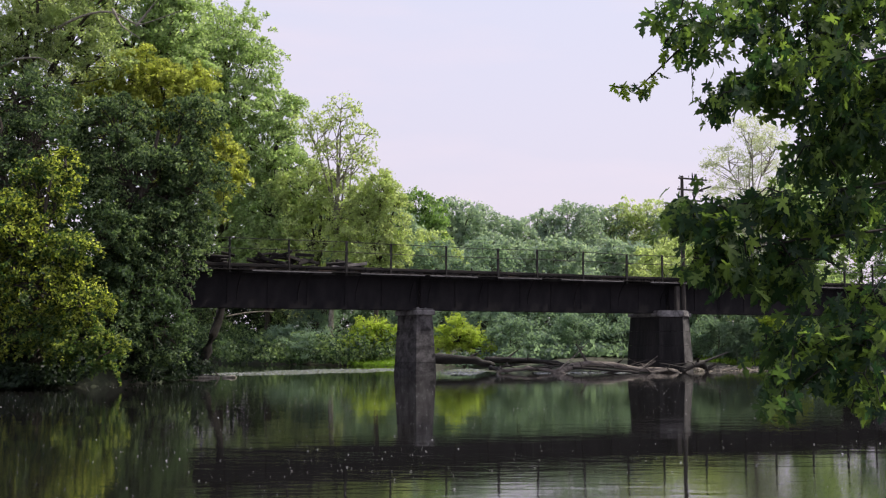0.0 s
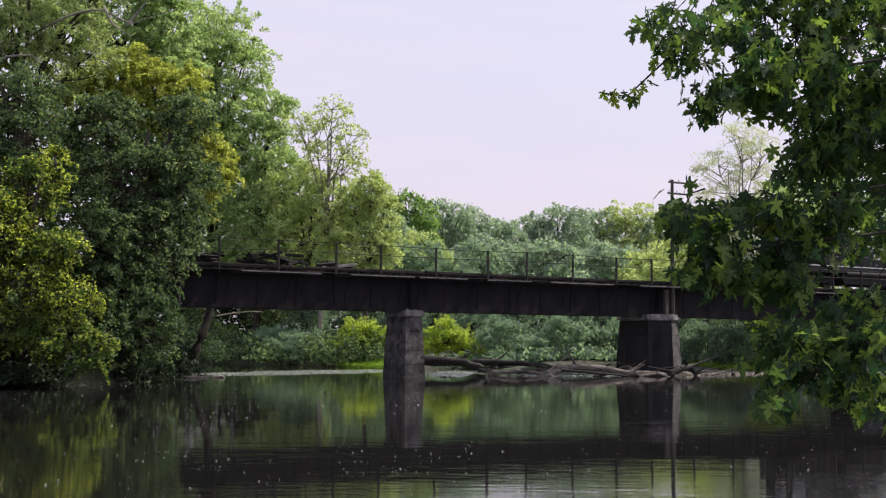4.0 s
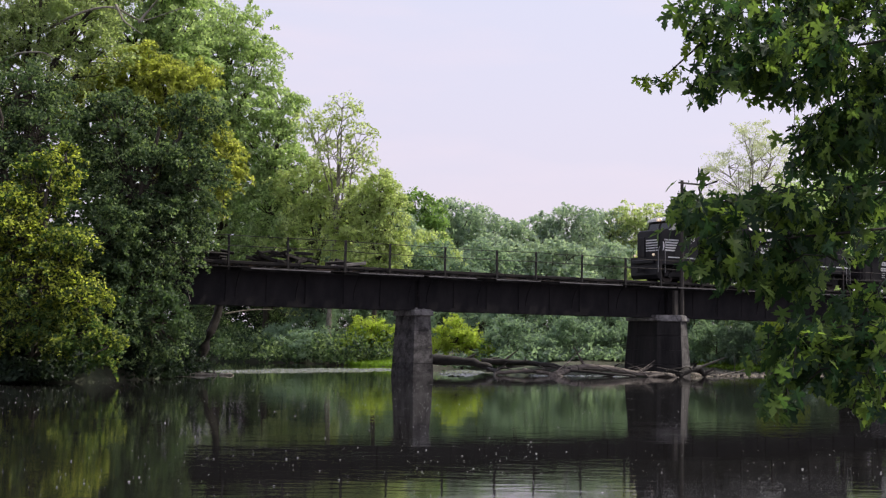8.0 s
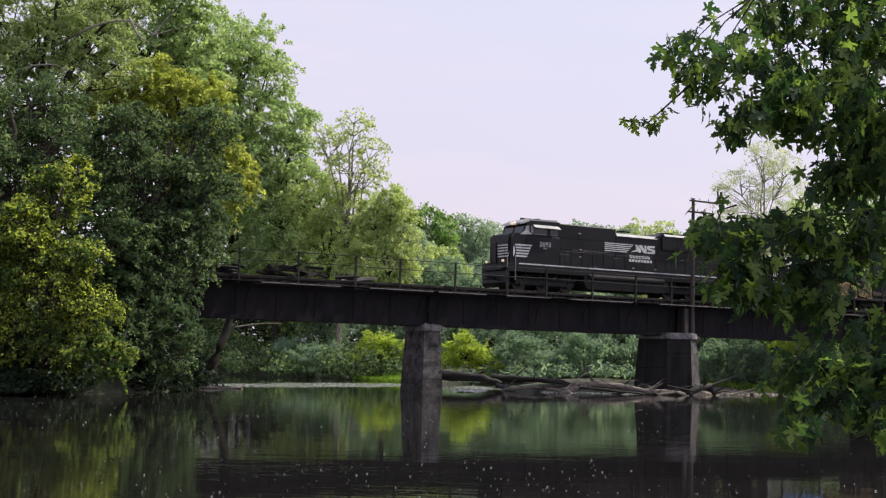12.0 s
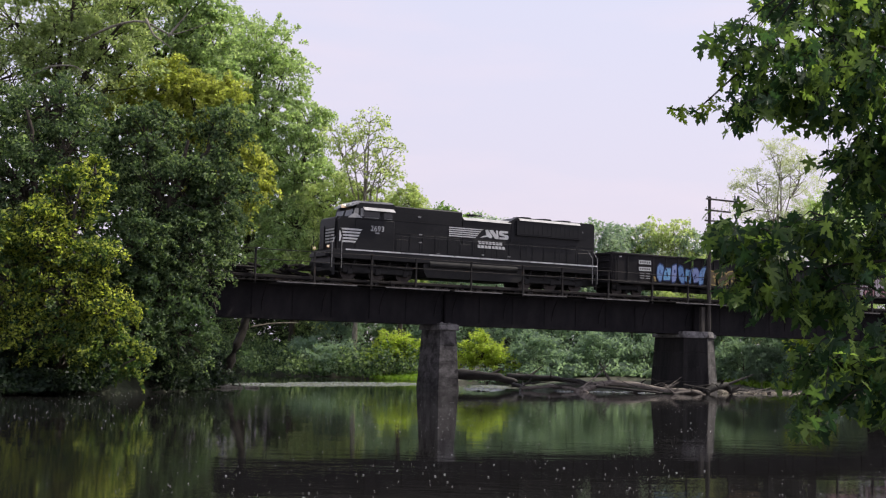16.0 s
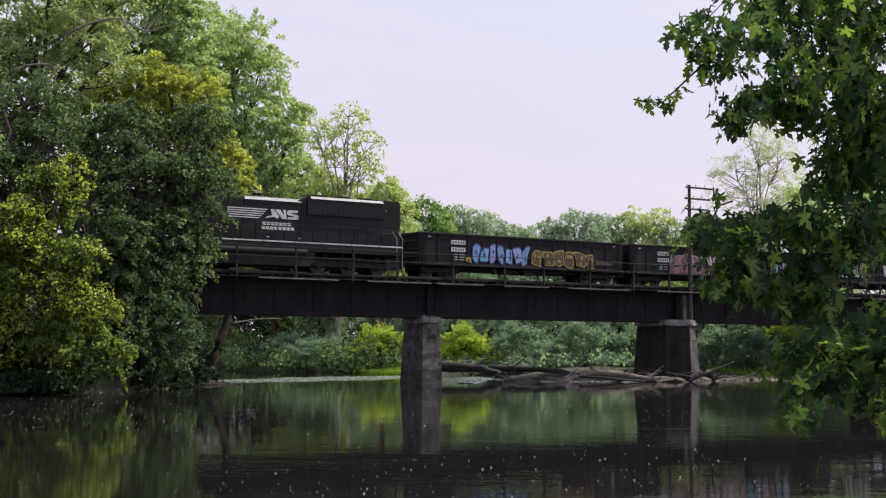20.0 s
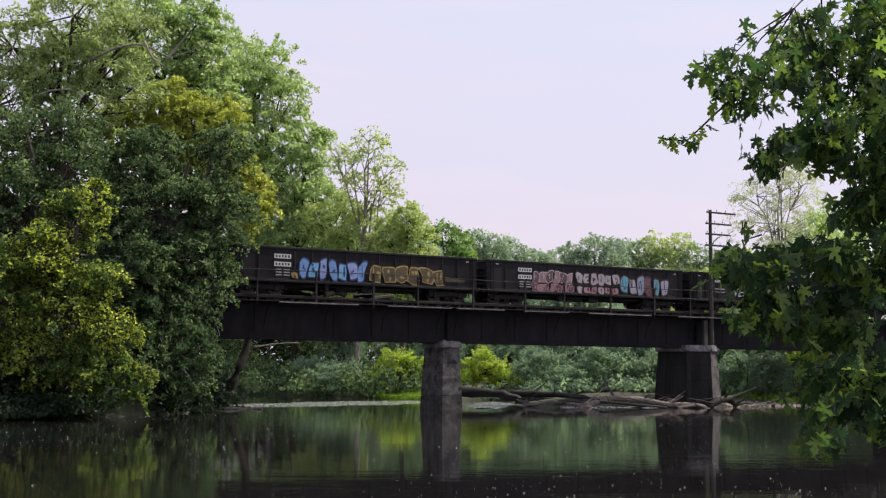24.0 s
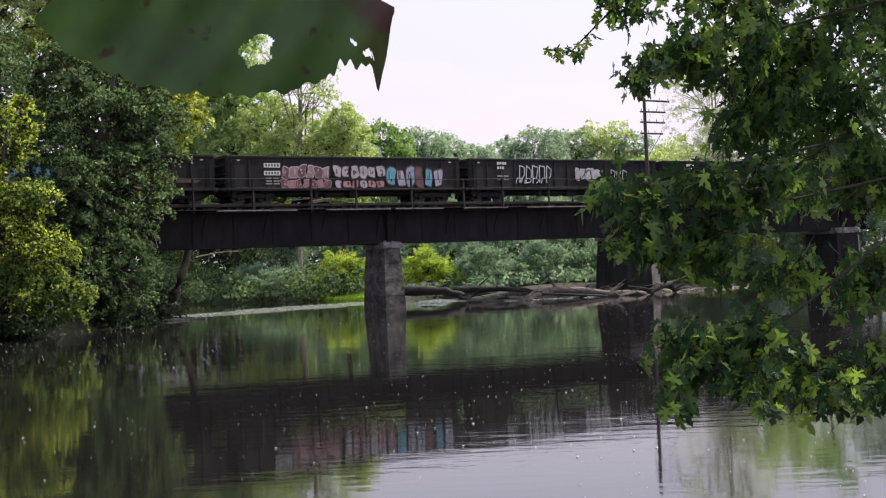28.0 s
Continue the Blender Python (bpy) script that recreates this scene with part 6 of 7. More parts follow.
def build_loco():
    t = thing("locomotive", pose(0, 0, 0), "black diesel freight locomotive with white nose stripes", "locomotive")
    hw = 0.95
    Y = hw
    # frame, walkway, pilot
    part("frame", boxed(-21.4, -1.7, -1.5, 1.5, 1.28, 1.8, 0.03), M_BLACK, t)
    x = -2.6
    k = 0
    while x > -21.3:
        x2 = max(-21.4, x - 1.9)
        part("walkway_edge_stripe", boxed(x2 + 0.03, x - 0.03, 1.5, 1.515, 1.78, 1.86), M_WHITE if k % 4 != 2 else M_GREYTOP, t, "thin white sill stripe")
        x = x2
        k += 1
    part("walkway", boxed(-21.4, -1.65, -1.5, 1.5, 1.804, 1.84), M_UNDER, t)
    part("pilot", prism(bmesh.new(), [(-1.7, 1.8), (-1.65, 0.55), (-1.85, 0.25), (-1.97, 0.3), (-1.97, 1.8)], -1.4, 1.4), M_BLACK, t)
    part("rear_pilot", boxed(-21.45, -21.3, -1.35, 1.35, 0.5, 1.5, 0.03), M_BLACK, t)
    part("anticlimber", boxed(-1.7, -1.45, -1.2, 1.2, 1.35, 1.62, 0.04), M_BLACK, t)
    bm = bmesh.new()
    box(bm, -1.7, -1.15, -0.09, 0.09, 0.75, 1.0, 0.03)
    box(bm, -1.3, -1.0, -0.17, 0.17, 0.7, 1.05, 0.05)
    part("coupler", bm, M_UNDER, t)
    part("coupler", boxed(-21.9, -21.4, -0.12, 0.12, 0.72, 1.02, 0.03), M_UNDER, t)
    # nose
    part("nose", prism(bmesh.new(), [(-2.1, 1.84), (-2.05, 3.2), (-2.1, 3.72), (-2.2, 3.82), (-3.3, 3.9), (-3.3, 1.84)], -1.05, 1.05), M_BLACK, t)
    part("nose_door", boxed(-2.06, -2.0, -0.95, -0.35, 1.9, 3.3, 0.02), M_BLACK, t)
    for k in range(5):
        z = 2.26 + k * 0.185
        flat("nose_stripe", [(-2.2, z), (-2.2, z + 0.105), (-3.36 - 0.09 * k, z + 0.105), (-3.28 - 0.09 * k, z)], 1.412, M_WHITE, t, "white nose stripe")
    for k in range(5):
        z = 2.26 + k * 0.185
        part("front_stripe", boxed(-2.052, -2.03, -0.2, 1.03, z, z + 0.09), M_WHITE, t, "white stripe across the nose front")
    # widened lower cab side that carries the stripes
    part("cab_side", boxed(-5.95, -3.25, -1.4, 1.4, 1.84, 3.75, 0.05), M_BLACK, t)
    part("nose_side", prism(bmesh.new(), [(-2.15, 1.84), (-2.15, 3.62), (-2.3, 3.76), (-3.25, 3.84), (-3.25, 1.84)], -1.3, 1.4), M_BLACK, t)
    flat("nose_emblem", [(-2.17, 2.2), (-2.17, 3.1), (-2.34, 3.1), (-2.46, 2.6), (-2.36, 2.2)], 1.42, M_BLACK, t, "dark emblem patch over the stripes")
    flat("nose_emblem_mark", [(-2.2, 2.28), (-2.21, 2.95), (-2.28, 2.9), (-2.36, 2.6), (-2.27, 2.3)], 1.428, M_WHITE, t, "plain white emblem shape")
    # cab upper
    part("cab", prism(bmesh.new(), [(-3.1, 3.75), (-3.3, 4.5), (-3.55, 4.72), (-5.95, 4.76), (-5.95, 3.75)], -1.38, 1.38), M_BLACK, t)
    # sunlight on cab roof, visor and edges is put in as pale paint
    part("cab_roof", prism(bmesh.new(), [(-3.2, 4.66), (-3.45, 4.84), (-5.8, 4.9), (-5.95, 4.76)], -1.2, 1.2), M_GREYTOP, t, "cab roof painted pale for sunlight")
    part("roof_visor", prism(bmesh.new(), [(-3.05, 4.5), (-3.2, 4.68), (-3.5, 4.76), (-3.5, 4.66)], -1.34, 1.36), M_GREYTOP, t, "pale visor over the windshields")
    for k, xx in enumerate((-4.2, -4.75, -5.3)):
        part("roof_vent", boxed(xx - 0.22, xx + 0.16, -0.3, 0.5, 4.86, 4.97 + 0.03 * (k % 2), 0.02), M_UNDER, t)
    # opaque pale panes stand in for light coming through the cab
    for xa, xb in ((-3.45, -3.2), (-3.85, -3.6)):
        part("quarter_pane", prism(bmesh.new(), [(xa, 3.9), (xa, 4.38), (xb, 4.34 if xb > -3.4 else 4.38), (xb + (0.08 if xb > -3.4 else 0), 3.9)], 1.383, 1.39), M_SEAL, t, "quarter window painted pale as if lit through")
    bm = bmesh.new()
    m = pose(0, 1.39, 4.46, -38, 0, 0)
    box(bm, -5.85, -3.75, 0.0, 0.34, -0.012, 0.012, 0.0, m)
    part("sun_awning", bm, M_GREYTOP, t, "pale sunshade over the cab window")
    bm = bmesh.new()
    box(bm, -5.9, -3.6, 0.0, 0.02, -0.17, 0.17, 0, pose(0, 1.22, 4.66, 52, 0, 0))
    part("roof_edge", bm, M_GREYTOP, t, "pale sloping edge of the cab roof")
    for nm, xa, xb, ya, yb in (("side_window", -4.85, -3.85, 3.86, 4.3), ("side_window", -5.72, -5.2, 3.86, 4.3)):
        fr = part(nm, boxed(xb, xa, 1.383, 1.4, ya - 0.04, yb + 0.04, 0.006), M_SEAL, t, "cab side window with pale frame")
        part("pane", boxed(xb + 0.05, xa - 0.05, 1.4, 1.408, ya, yb), M_PANE, fr)
    for s in (-1, 1):
        bm = bmesh.new()
        m = pose(-3.19, s * 0.62, 4.1, 0, -15, 0)
        box(bm, -0.02, 0.03, -0.5, 0.5, -0.25, 0.25, 0.01, m)
        fr = part("windshield", bm, M_PANE, t)
    # pale triangle of the low nose-side deck in front of the cab
    flat("nose_side_window", [(-2.75, 3.76), (-3.15, 4.06), (-3.3, 4.06), (-3.75, 3.8)], 1.404, M_GREYTOP, t, "bright slanted panel ahead of the cab window")
    part("number_board", boxed(-3.2, -3.04, 0.45, 1.05, 4.5, 4.64, 0.02), M_WHITE, t, "lit number board")
    for yy in (-0.12, 0.12):
        bm = bmesh.new()
        rod(bm, (-3.2, yy, 4.6), (-3.02, yy, 4.6), 0.1, 12)
        part("headlight", bm, M_LAMP, t, "glowing orange-white headlight")
    for yy in (-1.0, 1.0):
        bm = bmesh.new()
        rod(bm, (-1.75, yy, 1.98), (-1.63, yy, 1.98), 0.08, 12)
        part("ditch_light", bm, M_LAMP, t, "small glowing ditch light")
    bm = bmesh.new()
    for k in range(3):
        rod(bm, (-4.3, -0.15 + k * 0.15, 4.95), (-3.8 + 0.1 * k, -0.15 + k * 0.15, 4.95), 0.04, 8, 0.07)
    part("cab_horn", bm, M_UNDER, t)
    lettering("road_number", "2693", 0.34, -4.76, 1.403, 3.05, M_WHITE, t, "white road number")
    flat("small_plate", [(-4.62, 2.9), (-4.62, 2.97), (-4.9, 2.97), (-4.9, 2.9)], 1.403, M_GREYTOP, t)
    # long hood in its sections
    part("hood_front", boxed(-11.05, -5.95, -hw, hw, 1.84, 4.76, 0.06), M_BLACK, t)
    part("hood_middle", boxed(-14.75, -11.05, -hw, hw, 1.84, 4.3, 0.04), M_BLACK, t)
    part("hood_middle_top", prism(bmesh.new(), [(-11.1, 4.3), (-14.75, 4.3), (-14.75, 4.42), (-11.1, 4.42)], -0.75, 0.75), M_BLACK, t)
    # hood shoulder and radiator edge: sunlit slopes given as pale plates
    bm = bmesh.new()
    box(bm, -14.7, -11.12, 0.0, 0.02, -0.13, 0.13, 0, pose(0, 0.90, 4.34, 42, 0, 0))
    part("hood_shoulder", bm, M_GREYTOP, t, "pale sloping hood shoulder")
    part("radiator_hood", prism(bmesh.new(), [(-14.4, 4.3), (-15.2, 4.72), (-21.35, 4.72), (-21.45, 4.55), (-21.45, 1.84), (-14.75, 1.84), (-14.75, 4.3)], -hw, hw), M_BLACK, t)
    bm = bmesh.new()
    box(bm, -20.2, -15.3, 0.0, 0.02, -0.12, 0.12, 0, pose(0, 1.06, 4.58, 48, 0, 0))
    part("radiator_edge", bm, M_GREYTOP, t, "pale roof edge of the radiator section")
    part("radiator_wing", prism(bmesh.new(), [(-15.1, 3.55), (-15.1, 4.5), (-20.3, 4.5), (-20.3, 3.55)], -1.12, 1.12), M_BLACK, t)
    for k, xx in enumerate((-16.2, -17.8, -19.4)):
        bm = bmesh.new()
        rod(bm, (xx, 0, 4.72), (xx, 0, 4.84), 0.62, 18)
        part("roof_fan", bm, M_UNDER, t)
    for k in range(14):
        xx = -15.3 - k * 0.36
        part("radiator_louvre", boxed(xx - 0.33, xx, 1.12, 1.13, 3.65, 4.4), M_BLACK, t)
    part("exhaust_stack", boxed(-10.4, -9.6, -0.3, 0.3, 4.76, 4.88, 0.02), M_UNDER, t)
    # horn on the middle roof
    bm = bmesh.new()
    rod(bm, (-12.5, 0.1, 4.42), (-12.5, 0.1, 4.68), 0.03, 6)
    for k in range(5):
        a = -0.25 + k * 0.12
        rod(bm, (-12.5 - 0.1, a, 4.7), (-12.5 + (0.45 if k % 2 else 0.3), a, 4.72), 0.025, 7, 0.075)
    rod(bm, (-12.6, 0, 4.7), (-13.0, 0, 4.72), 0.025, 7, 0.07)
    part("air_horn", bm, M_UNDER, t, "five-chime air horn on the roof")
    # hood doors, panel seams and small fittings
    for k in range(16):
        xx = -6.3 - k * 0.92
        if xx < -21:
            break
        part("hood_door", boxed(xx - 0.84, xx, hw, hw + 0.022, 1.95, 3.05 if k % 5 else 2.7, 0.012), M_BLACK, t)
        part("door_latch", boxed(xx - 0.1, xx - 0.05, hw + 0.022, hw + 0.04, 2.4, 2.52), M_UNDER, t)
    part("hood_seam", boxed(-21.3, -6.0, hw, hw + 0.014, 3.08, 3.11), M_UNDER, t)
    part("hood_seam", boxed(-11.0, -6.0, hw, hw + 0.014, 3.86, 3.885), M_UNDER, t)
    for xx, zz in ((-7.9, 4.2), (-8.0, 3.1), (-8.0, 2.6), (-9.3, 1.98), (-12.6, 2.1), (-14.6, 2.1), (-20.4, 4.1)):
        part("fitting", boxed(xx - 0.1, xx + 0.1, hw + 0.014, hw + 0.04, zz - 0.035, zz + 0.035), M_SEAL, t)
    # stripes and emblem, as plain shapes
    for k in range(5):
        z = 3.16 + k * 0.13
        flat("hood_stripe", [(-10.05, z), (-10.05, z + 0.065), (-12.0 - 0.13 * k - 0.07, z + 0.065), (-12.0 - 0.13 * k, z)], hw + 0.024, M_WHITE, t, "white hood stripe")
    e = hw + 0.024
    flat("emblem_shape", [(-12.4, 3.2), (-12.55, 3.32), (-12.85, 3.38), (-12.75, 3.75), (-12.95, 3.75), (-13.3, 3.35), (-13.2, 3.2), (-12.95, 3.3)], e, M_WHITE, t, "plain white emblem shape")
    flat("emblem_shape", [(-13.05, 3.75), (-13.35, 3.75), (-13.62, 3.42), (-13.55, 3.75), (-13.72, 3.75), (-13.78, 3.2), (-13.5, 3.2), (-13.2, 3.56), (-13.22, 3.5)], e, M_WHITE, t, "plain white emblem shape")
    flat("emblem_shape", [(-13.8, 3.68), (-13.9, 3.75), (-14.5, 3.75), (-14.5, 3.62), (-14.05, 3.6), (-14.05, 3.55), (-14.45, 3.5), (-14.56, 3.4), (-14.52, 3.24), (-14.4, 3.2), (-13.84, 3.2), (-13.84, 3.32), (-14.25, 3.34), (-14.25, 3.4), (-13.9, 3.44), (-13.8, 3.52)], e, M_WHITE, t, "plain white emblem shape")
    for z, n, x0 in ((2.80, 7, -12.25), (2.54, 8, -12.2)):
        for k in range(n):
            xx = x0 - k * 0.265
            flat("owner_bar", [(xx - 0.02, z), (xx + 0.02, z + 0.18), (xx - 0.19, z + 0.18), (xx - 0.23, z)], e, M_WHITE, t, "plain white bar of owner lettering")
    # handrails
    for yy in (1.42, -1.42):
        for k in range(12):
            xx = -6.4 - k * 1.32
            bm = bmesh.new()
            rod(bm, (xx, yy, 1.84), (xx, yy, 2.85), 0.018, 5)
            part("handrail_post", bm, M_BLACK, t)
        bm = bmesh.new()
        rod(bm, (-6.2, yy, 2.85), (-21.2, yy, 2.85), 0.018, 5)
        part("handrail", bm, M_BLACK, t)
    for s in (1, -1):
        for x0, x1 in ((-1.72, -2.0), (-2.36, -2.65)):
            bm = bmesh.new()
            rod(bm, (x0, s * 1.5, 0.7), (x0, s * 1.5, 2.2), 0.022, 6)
            rod(bm, (x0, s * 1.5, 2.2), (x1, s * 1.3, 2.55), 0.022, 6)
            part("grab_iron", bm, M_SEAL if s > 0 else M_BLACK, t, "pale curved grab iron")
        for x0 in (-21.35, -20.95):
            bm = bmesh.new()
            rod(bm, (x0, s * 1.5, 0.6), (x0, s * 1.5, 2.3), 0.022, 6)
            rod(bm, (x0, s * 1.5, 2.3), (x0 + 0.2, s * 1.3, 2.8), 0.022, 6)
            part("grab_iron", bm, M_SEAL if s > 0 else M_BLACK, t)
        for k in range(3):
            part("step", boxed(-2.35, -1.75, s * 1.3, s * 1.5, 0.45 + 0.42 * k, 0.48 + 0.42 * k), M_UNDER, t)
            part("step", boxed(-21.3, -20.8, s * 1.3, s * 1.5, 0.45 + 0.42 * k, 0.48 + 0.42 * k), M_UNDER, t)
    for k in range(4):
        bm = bmesh.new()
        rod(bm, (-1.7, -1.2 + 0.8 * k, 1.84), (-1.7, -1.2 + 0.8 * k, 2.75), 0.02, 5)
        part("handrail_post", bm, M_BLACK, t)
    # fuel tank, trucks
    part("fuel_tank", prism(bmesh.new(), [(-8.0, 1.48), (-8.05, 0.75), (-8.3, 0.42), (-15.1, 0.42), (-15.4, 0.75), (-15.45, 1.48)], -1.42, 1.42), M_UNDER, t)
    bm = bmesh.new()
    rod(bm, (-8.4, 1.4, 1.25), (-14.9, 1.4, 1.25), 0.2, 14)
    part("air_reservoir", bm, M_UNDER, t)
    for xa, xb in ((-2.5, -7.7), (-15.3, -20.6)):
        part("brake_rigging", boxed(xb, xa, -0.5, 0.5, 0.3, 1.28, 0.05), M_UNDER, t)
        bm = bmesh.new()
        rod(bm, (xa - 0.3, 1.22, 0.95), (xb + 0.3, 1.22, 0.85), 0.05, 6)
        for k in range(4):
            rod(bm, (xa - 0.7 - 1.2 * k, 1.18, 0.75), (xa - 0.95 - 1.2 * k, 1.18, 1.28), 0.07, 6)
        part("truck_piping", bm, M_UNDER, t)
    truck(t, -3.1, (0.0, 1.9, 3.8), 0.53, 1.05, True)
    truck(t, -15.9, (0.0, 2.02, 4.04), 0.53, 1.05, True)
    return t


TAG = {}


def spray(name, c1, c2):
    if name not in TAG:
        TAG[name] = surface(name, c1, c2, 0.6, 0, 3.5, 0, 40)
    return TAG[name]


def graffiti(parent, x0, x1, z0, z1, n, fill, edge, seed, label):
    """spray-painted shapes: a row of swollen letter-like forms, none of them a letter"""
    r = random.Random(seed)
    w = (x0 - x1) / n
    for k in range(n):
        xa, xb = x0 - w * k - w * 0.04, x0 - w * (k + 1) + w * 0.04
        cx, cz = (xa + xb) / 2, (z0 + z1) / 2
        hw, hh = (xa - xb) / 2, (z1 - z0) / 2

        slant = r.uniform(-0.22, 0.22)
        rise, tall, wide = r.uniform(-0.12, 0.12), r.uniform(0.95, 1.15), r.uniform(1.0, 1.3)
        form = r.randrange(3)

        def blob(sc, y, mat, nm):
            pts = []
            m = 20
            for i in range(m):
                a = i * 2 * math.pi / m
                q = 0.92 + 0.13 * math.sin(a * 3 + k * 2.1 + seed) + 0.1 * math.sin(a * 5 + k * 1.3)
                if form == 1 and math.sin(a) < -0.75:
                    q *= 0.62
                if form == 2 and math.cos(a) < -0.8:
                    q *= 0.7
                ux = math.copysign(abs(math.cos(a)) ** 0.6, math.cos(a))
                uz = math.copysign(abs(math.sin(a)) ** 0.5, math.sin(a))
                zz = uz * hh * sc * tall * (0.88 + 0.12 * math.sin(a * 2 + k * 1.7))
                pts.append((cx + ux * hw * sc * q * wide + slant * zz, max(0.97, cz + rise * hh + zz)))
            flat(nm, pts, y, mat, parent, label)
        blob(1.03, 1.561 + 0.0007 * k, edge, "spray_outline")
        blob(0.87, 1.569 + 0.0007 * k, fill[k % len(fill)], "spray_fill")
        for j in range(r.choice((2, 3, 3))):
            kind = r.random()
            if kind < 0.45:
                sx = cx + r.uniform(-0.5, 0.5) * hw
                a0, a1 = cz - hh * r.uniform(0.0, 0.6), cz + hh * r.uniform(0.1, 0.75)
                ww = hw * 0.09
                flat("spray_stroke", [(sx - ww, a0), (sx + ww, a0), (sx + ww * 1.2, a1), (sx - ww * 0.7, a1)], 1.577 + 0.001 * j, edge, parent)
            else:
                rr, ox, oz = hw * r.uniform(0.14, 0.26), cx + r.uniform(-0.35, 0.35) * hw, cz + r.uniform(-0.5, 0.5) * hh
                flat("spray_stroke", [(ox + rr * math.cos(i * 0.785), oz + rr * 1.4 * math.sin(i * 0.785)) for i in range(8)], 1.577 + 0.001 * j, edge, parent)


def scribble(parent, x0, x1, z0, z1, n, mat, seed, y=1.58):
    """thin outlined marks"""
    r = random.Random(seed)
    for k in range(n):
        bm = bmesh.new()
        xa = x0 + (x1 - x0) * (k + 0.1) / n
        xb = x0 + (x1 - x0) * (k + 0.9) / n
        pts = [(xa, z0), (xa + (xb - xa) * r.uniform(0, 0.3), z1), (xb, z1 - (z1 - z0) * r.uniform(0, 0.3)), (xb - (xb - xa) * r.uniform(0, 0.5), z0 + (z1 - z0) * r.uniform(0, 0.5))]
        for i in range(len(pts) - (0 if r.random() < 0.4 else 1)):
            p, q = pts[i], pts[(i + 1) % len(pts)]
            rod(bm, (p[0], y - 0.006, p[1]), (q[0], y - 0.006, q[1]), 0.035, 5)
        part("spray_scribble", bm, mat, parent, "thin pale spray-painted mark")


def build_car(index):
    labels = ("black gondola car with blue and ochre spray-painted shapes", "black gondola car with pink and pale blue graffiti", "black gondola car with thin white sprayed outlines",
              "black gondola car with faint pale graffiti", "plain sooty black gondola car", "plain sooty black gondola car")
    t = thing("gondola_car", pose(0, 0, 0), labels[index], "freight car", "gondola cars of the train")
    a, b = -0.6, -16.75
    top, low = 2.9, 0.88
    part("side_sheet", boxed(b, a, 1.44, 1.5, low, top - 0.12), M_CAR, t)
    part("side_sheet", boxed(b, a, -1.5, -1.44, low, top - 0.12), M_CAR, t)
    for s in (-1, 1):
        part("top_chord", boxed(b, a, s * 1.5 - 0.09, s * 1.5 + 0.07, top - 0.13, top, 0.02), M_CAR, t)
        part("side_sill", boxed(b, a, s * 1.5 - 0.06, s * 1.5 + 0.055, low - 0.06, low + 0.14, 0.015), M_CAR, t)
        for k in range(15):
            xx = a - 0.3 + (b - a + 0.6) * k / 14
            part("side_post", boxed(xx - 0.05, xx + 0.05, s * 1.5 - 0.01 if s > 0 else -1.545, 1.545 if s > 0 else -1.49, low + 0.14, top - 0.13, 0.012), M_CAR, t)
    for x, sg in ((a, 1), (b, -1)):
        part("end_sheet", boxed(x - 0.04, x + 0.04, -1.44, 1.44, low + 0.1, top - 0.02), M_CAR, t)
        for z in (1.3, 1.8, 2.3, 2.75):
            part("end_rib", boxed(x + (0.04 if sg > 0 else -0.12), x + (0.12 if sg > 0 else -0.04), -1.4, 1.4, z - 0.05, z + 0.05, 0.015), M_CAR, t)
        part("end_sill", boxed(x + (0.0 if sg > 0 else -0.25), x + (0.25 if sg > 0 else 0.0), -1.4, 1.4, low - 0.1, low + 0.15, 0.02), M_CAR, t)
        part("coupler", boxed(min(x, x + sg * 0.62), max(x, x + sg * 0.62), -0.12, 0.12, 0.72, 0.98, 0.04), M_UNDER, t)
        bm = bmesh.new()
        rod(bm, (x + sg * 0.2, -0.7, 1.6), (x + sg * 0.2, -0.7, 2.5), 0.02, 6)
        rod(bm, (x + sg * 0.14, -0.7, 2.2), (x + sg * 0.2, -0.7, 2.2), 0.28, 14)
        part("brake_wheel", bm, M_UNDER, t)
        for s in (-1, 1):
            lx = x - sg * 0.28
            lad = part("ladder", boxed(lx - 0.22, lx - 0.2, s * 1.55 if s > 0 else -1.6, 1.6 if s > 0 else -1.55, low - 0.35, top - 0.2), M_CAR, t)
            part("ladder_stile", boxed(lx + 0.2, lx + 0.22, s * 1.55 if s > 0 else -1.6, 1.6 if s > 0 else -1.55, low - 0.35, top - 0.2), M_CAR, t)
            for k in range(6):
                part("rung", boxed(lx - 0.2, lx + 0.2, 1.565 if s > 0 else -1.585, 1.585 if s > 0 else -1.565, low - 0.3 + k * 0.38, low - 0.275 + k * 0.38), M_CAR, lad)
            part("reflector", boxed(x - sg * 0.75 - 0.1, x - sg * 0.75 + 0.1, 1.55 if s > 0 else -1.556, 1.556 if s > 0 else -1.55, top - 0.32, top - 0.25), M_GREYTOP, t)
    part("floor", boxed(b, a, -1.44, 1.44, low, low + 0.08), M_CAR, t)
    part("centre_sill", boxed(b, a, -0.3, 0.3, 0.55, low, 0.02), M_UNDER, t)
    bm = bmesh.new()
    rod(bm, (-7.2, 0.8, 0.62), (-8.5, 0.8, 0.62), 0.2, 12)
    part("brake_cylinder", bm, M_UNDER, t)
    part("brake_rigging", boxed(-9.6, -8.8, 0.6, 1.2, 0.42, 0.85, 0.04), M_UNDER, t)
    part("brake_rigging", boxed(-6.6, -6.35, 0.9, 1.3, 0.4, 0.85, 0.03), M_UNDER, t)
    bm = bmesh.new()
    rod(bm, (-4.4, 1.3, 0.66), (-13, 1.3, 0.66), 0.025, 5)
    part("brake_pipe", bm, M_UNDER, t)
    truck(t, -1.55, (0.0, 1.78), 0.46, 1.0, False)
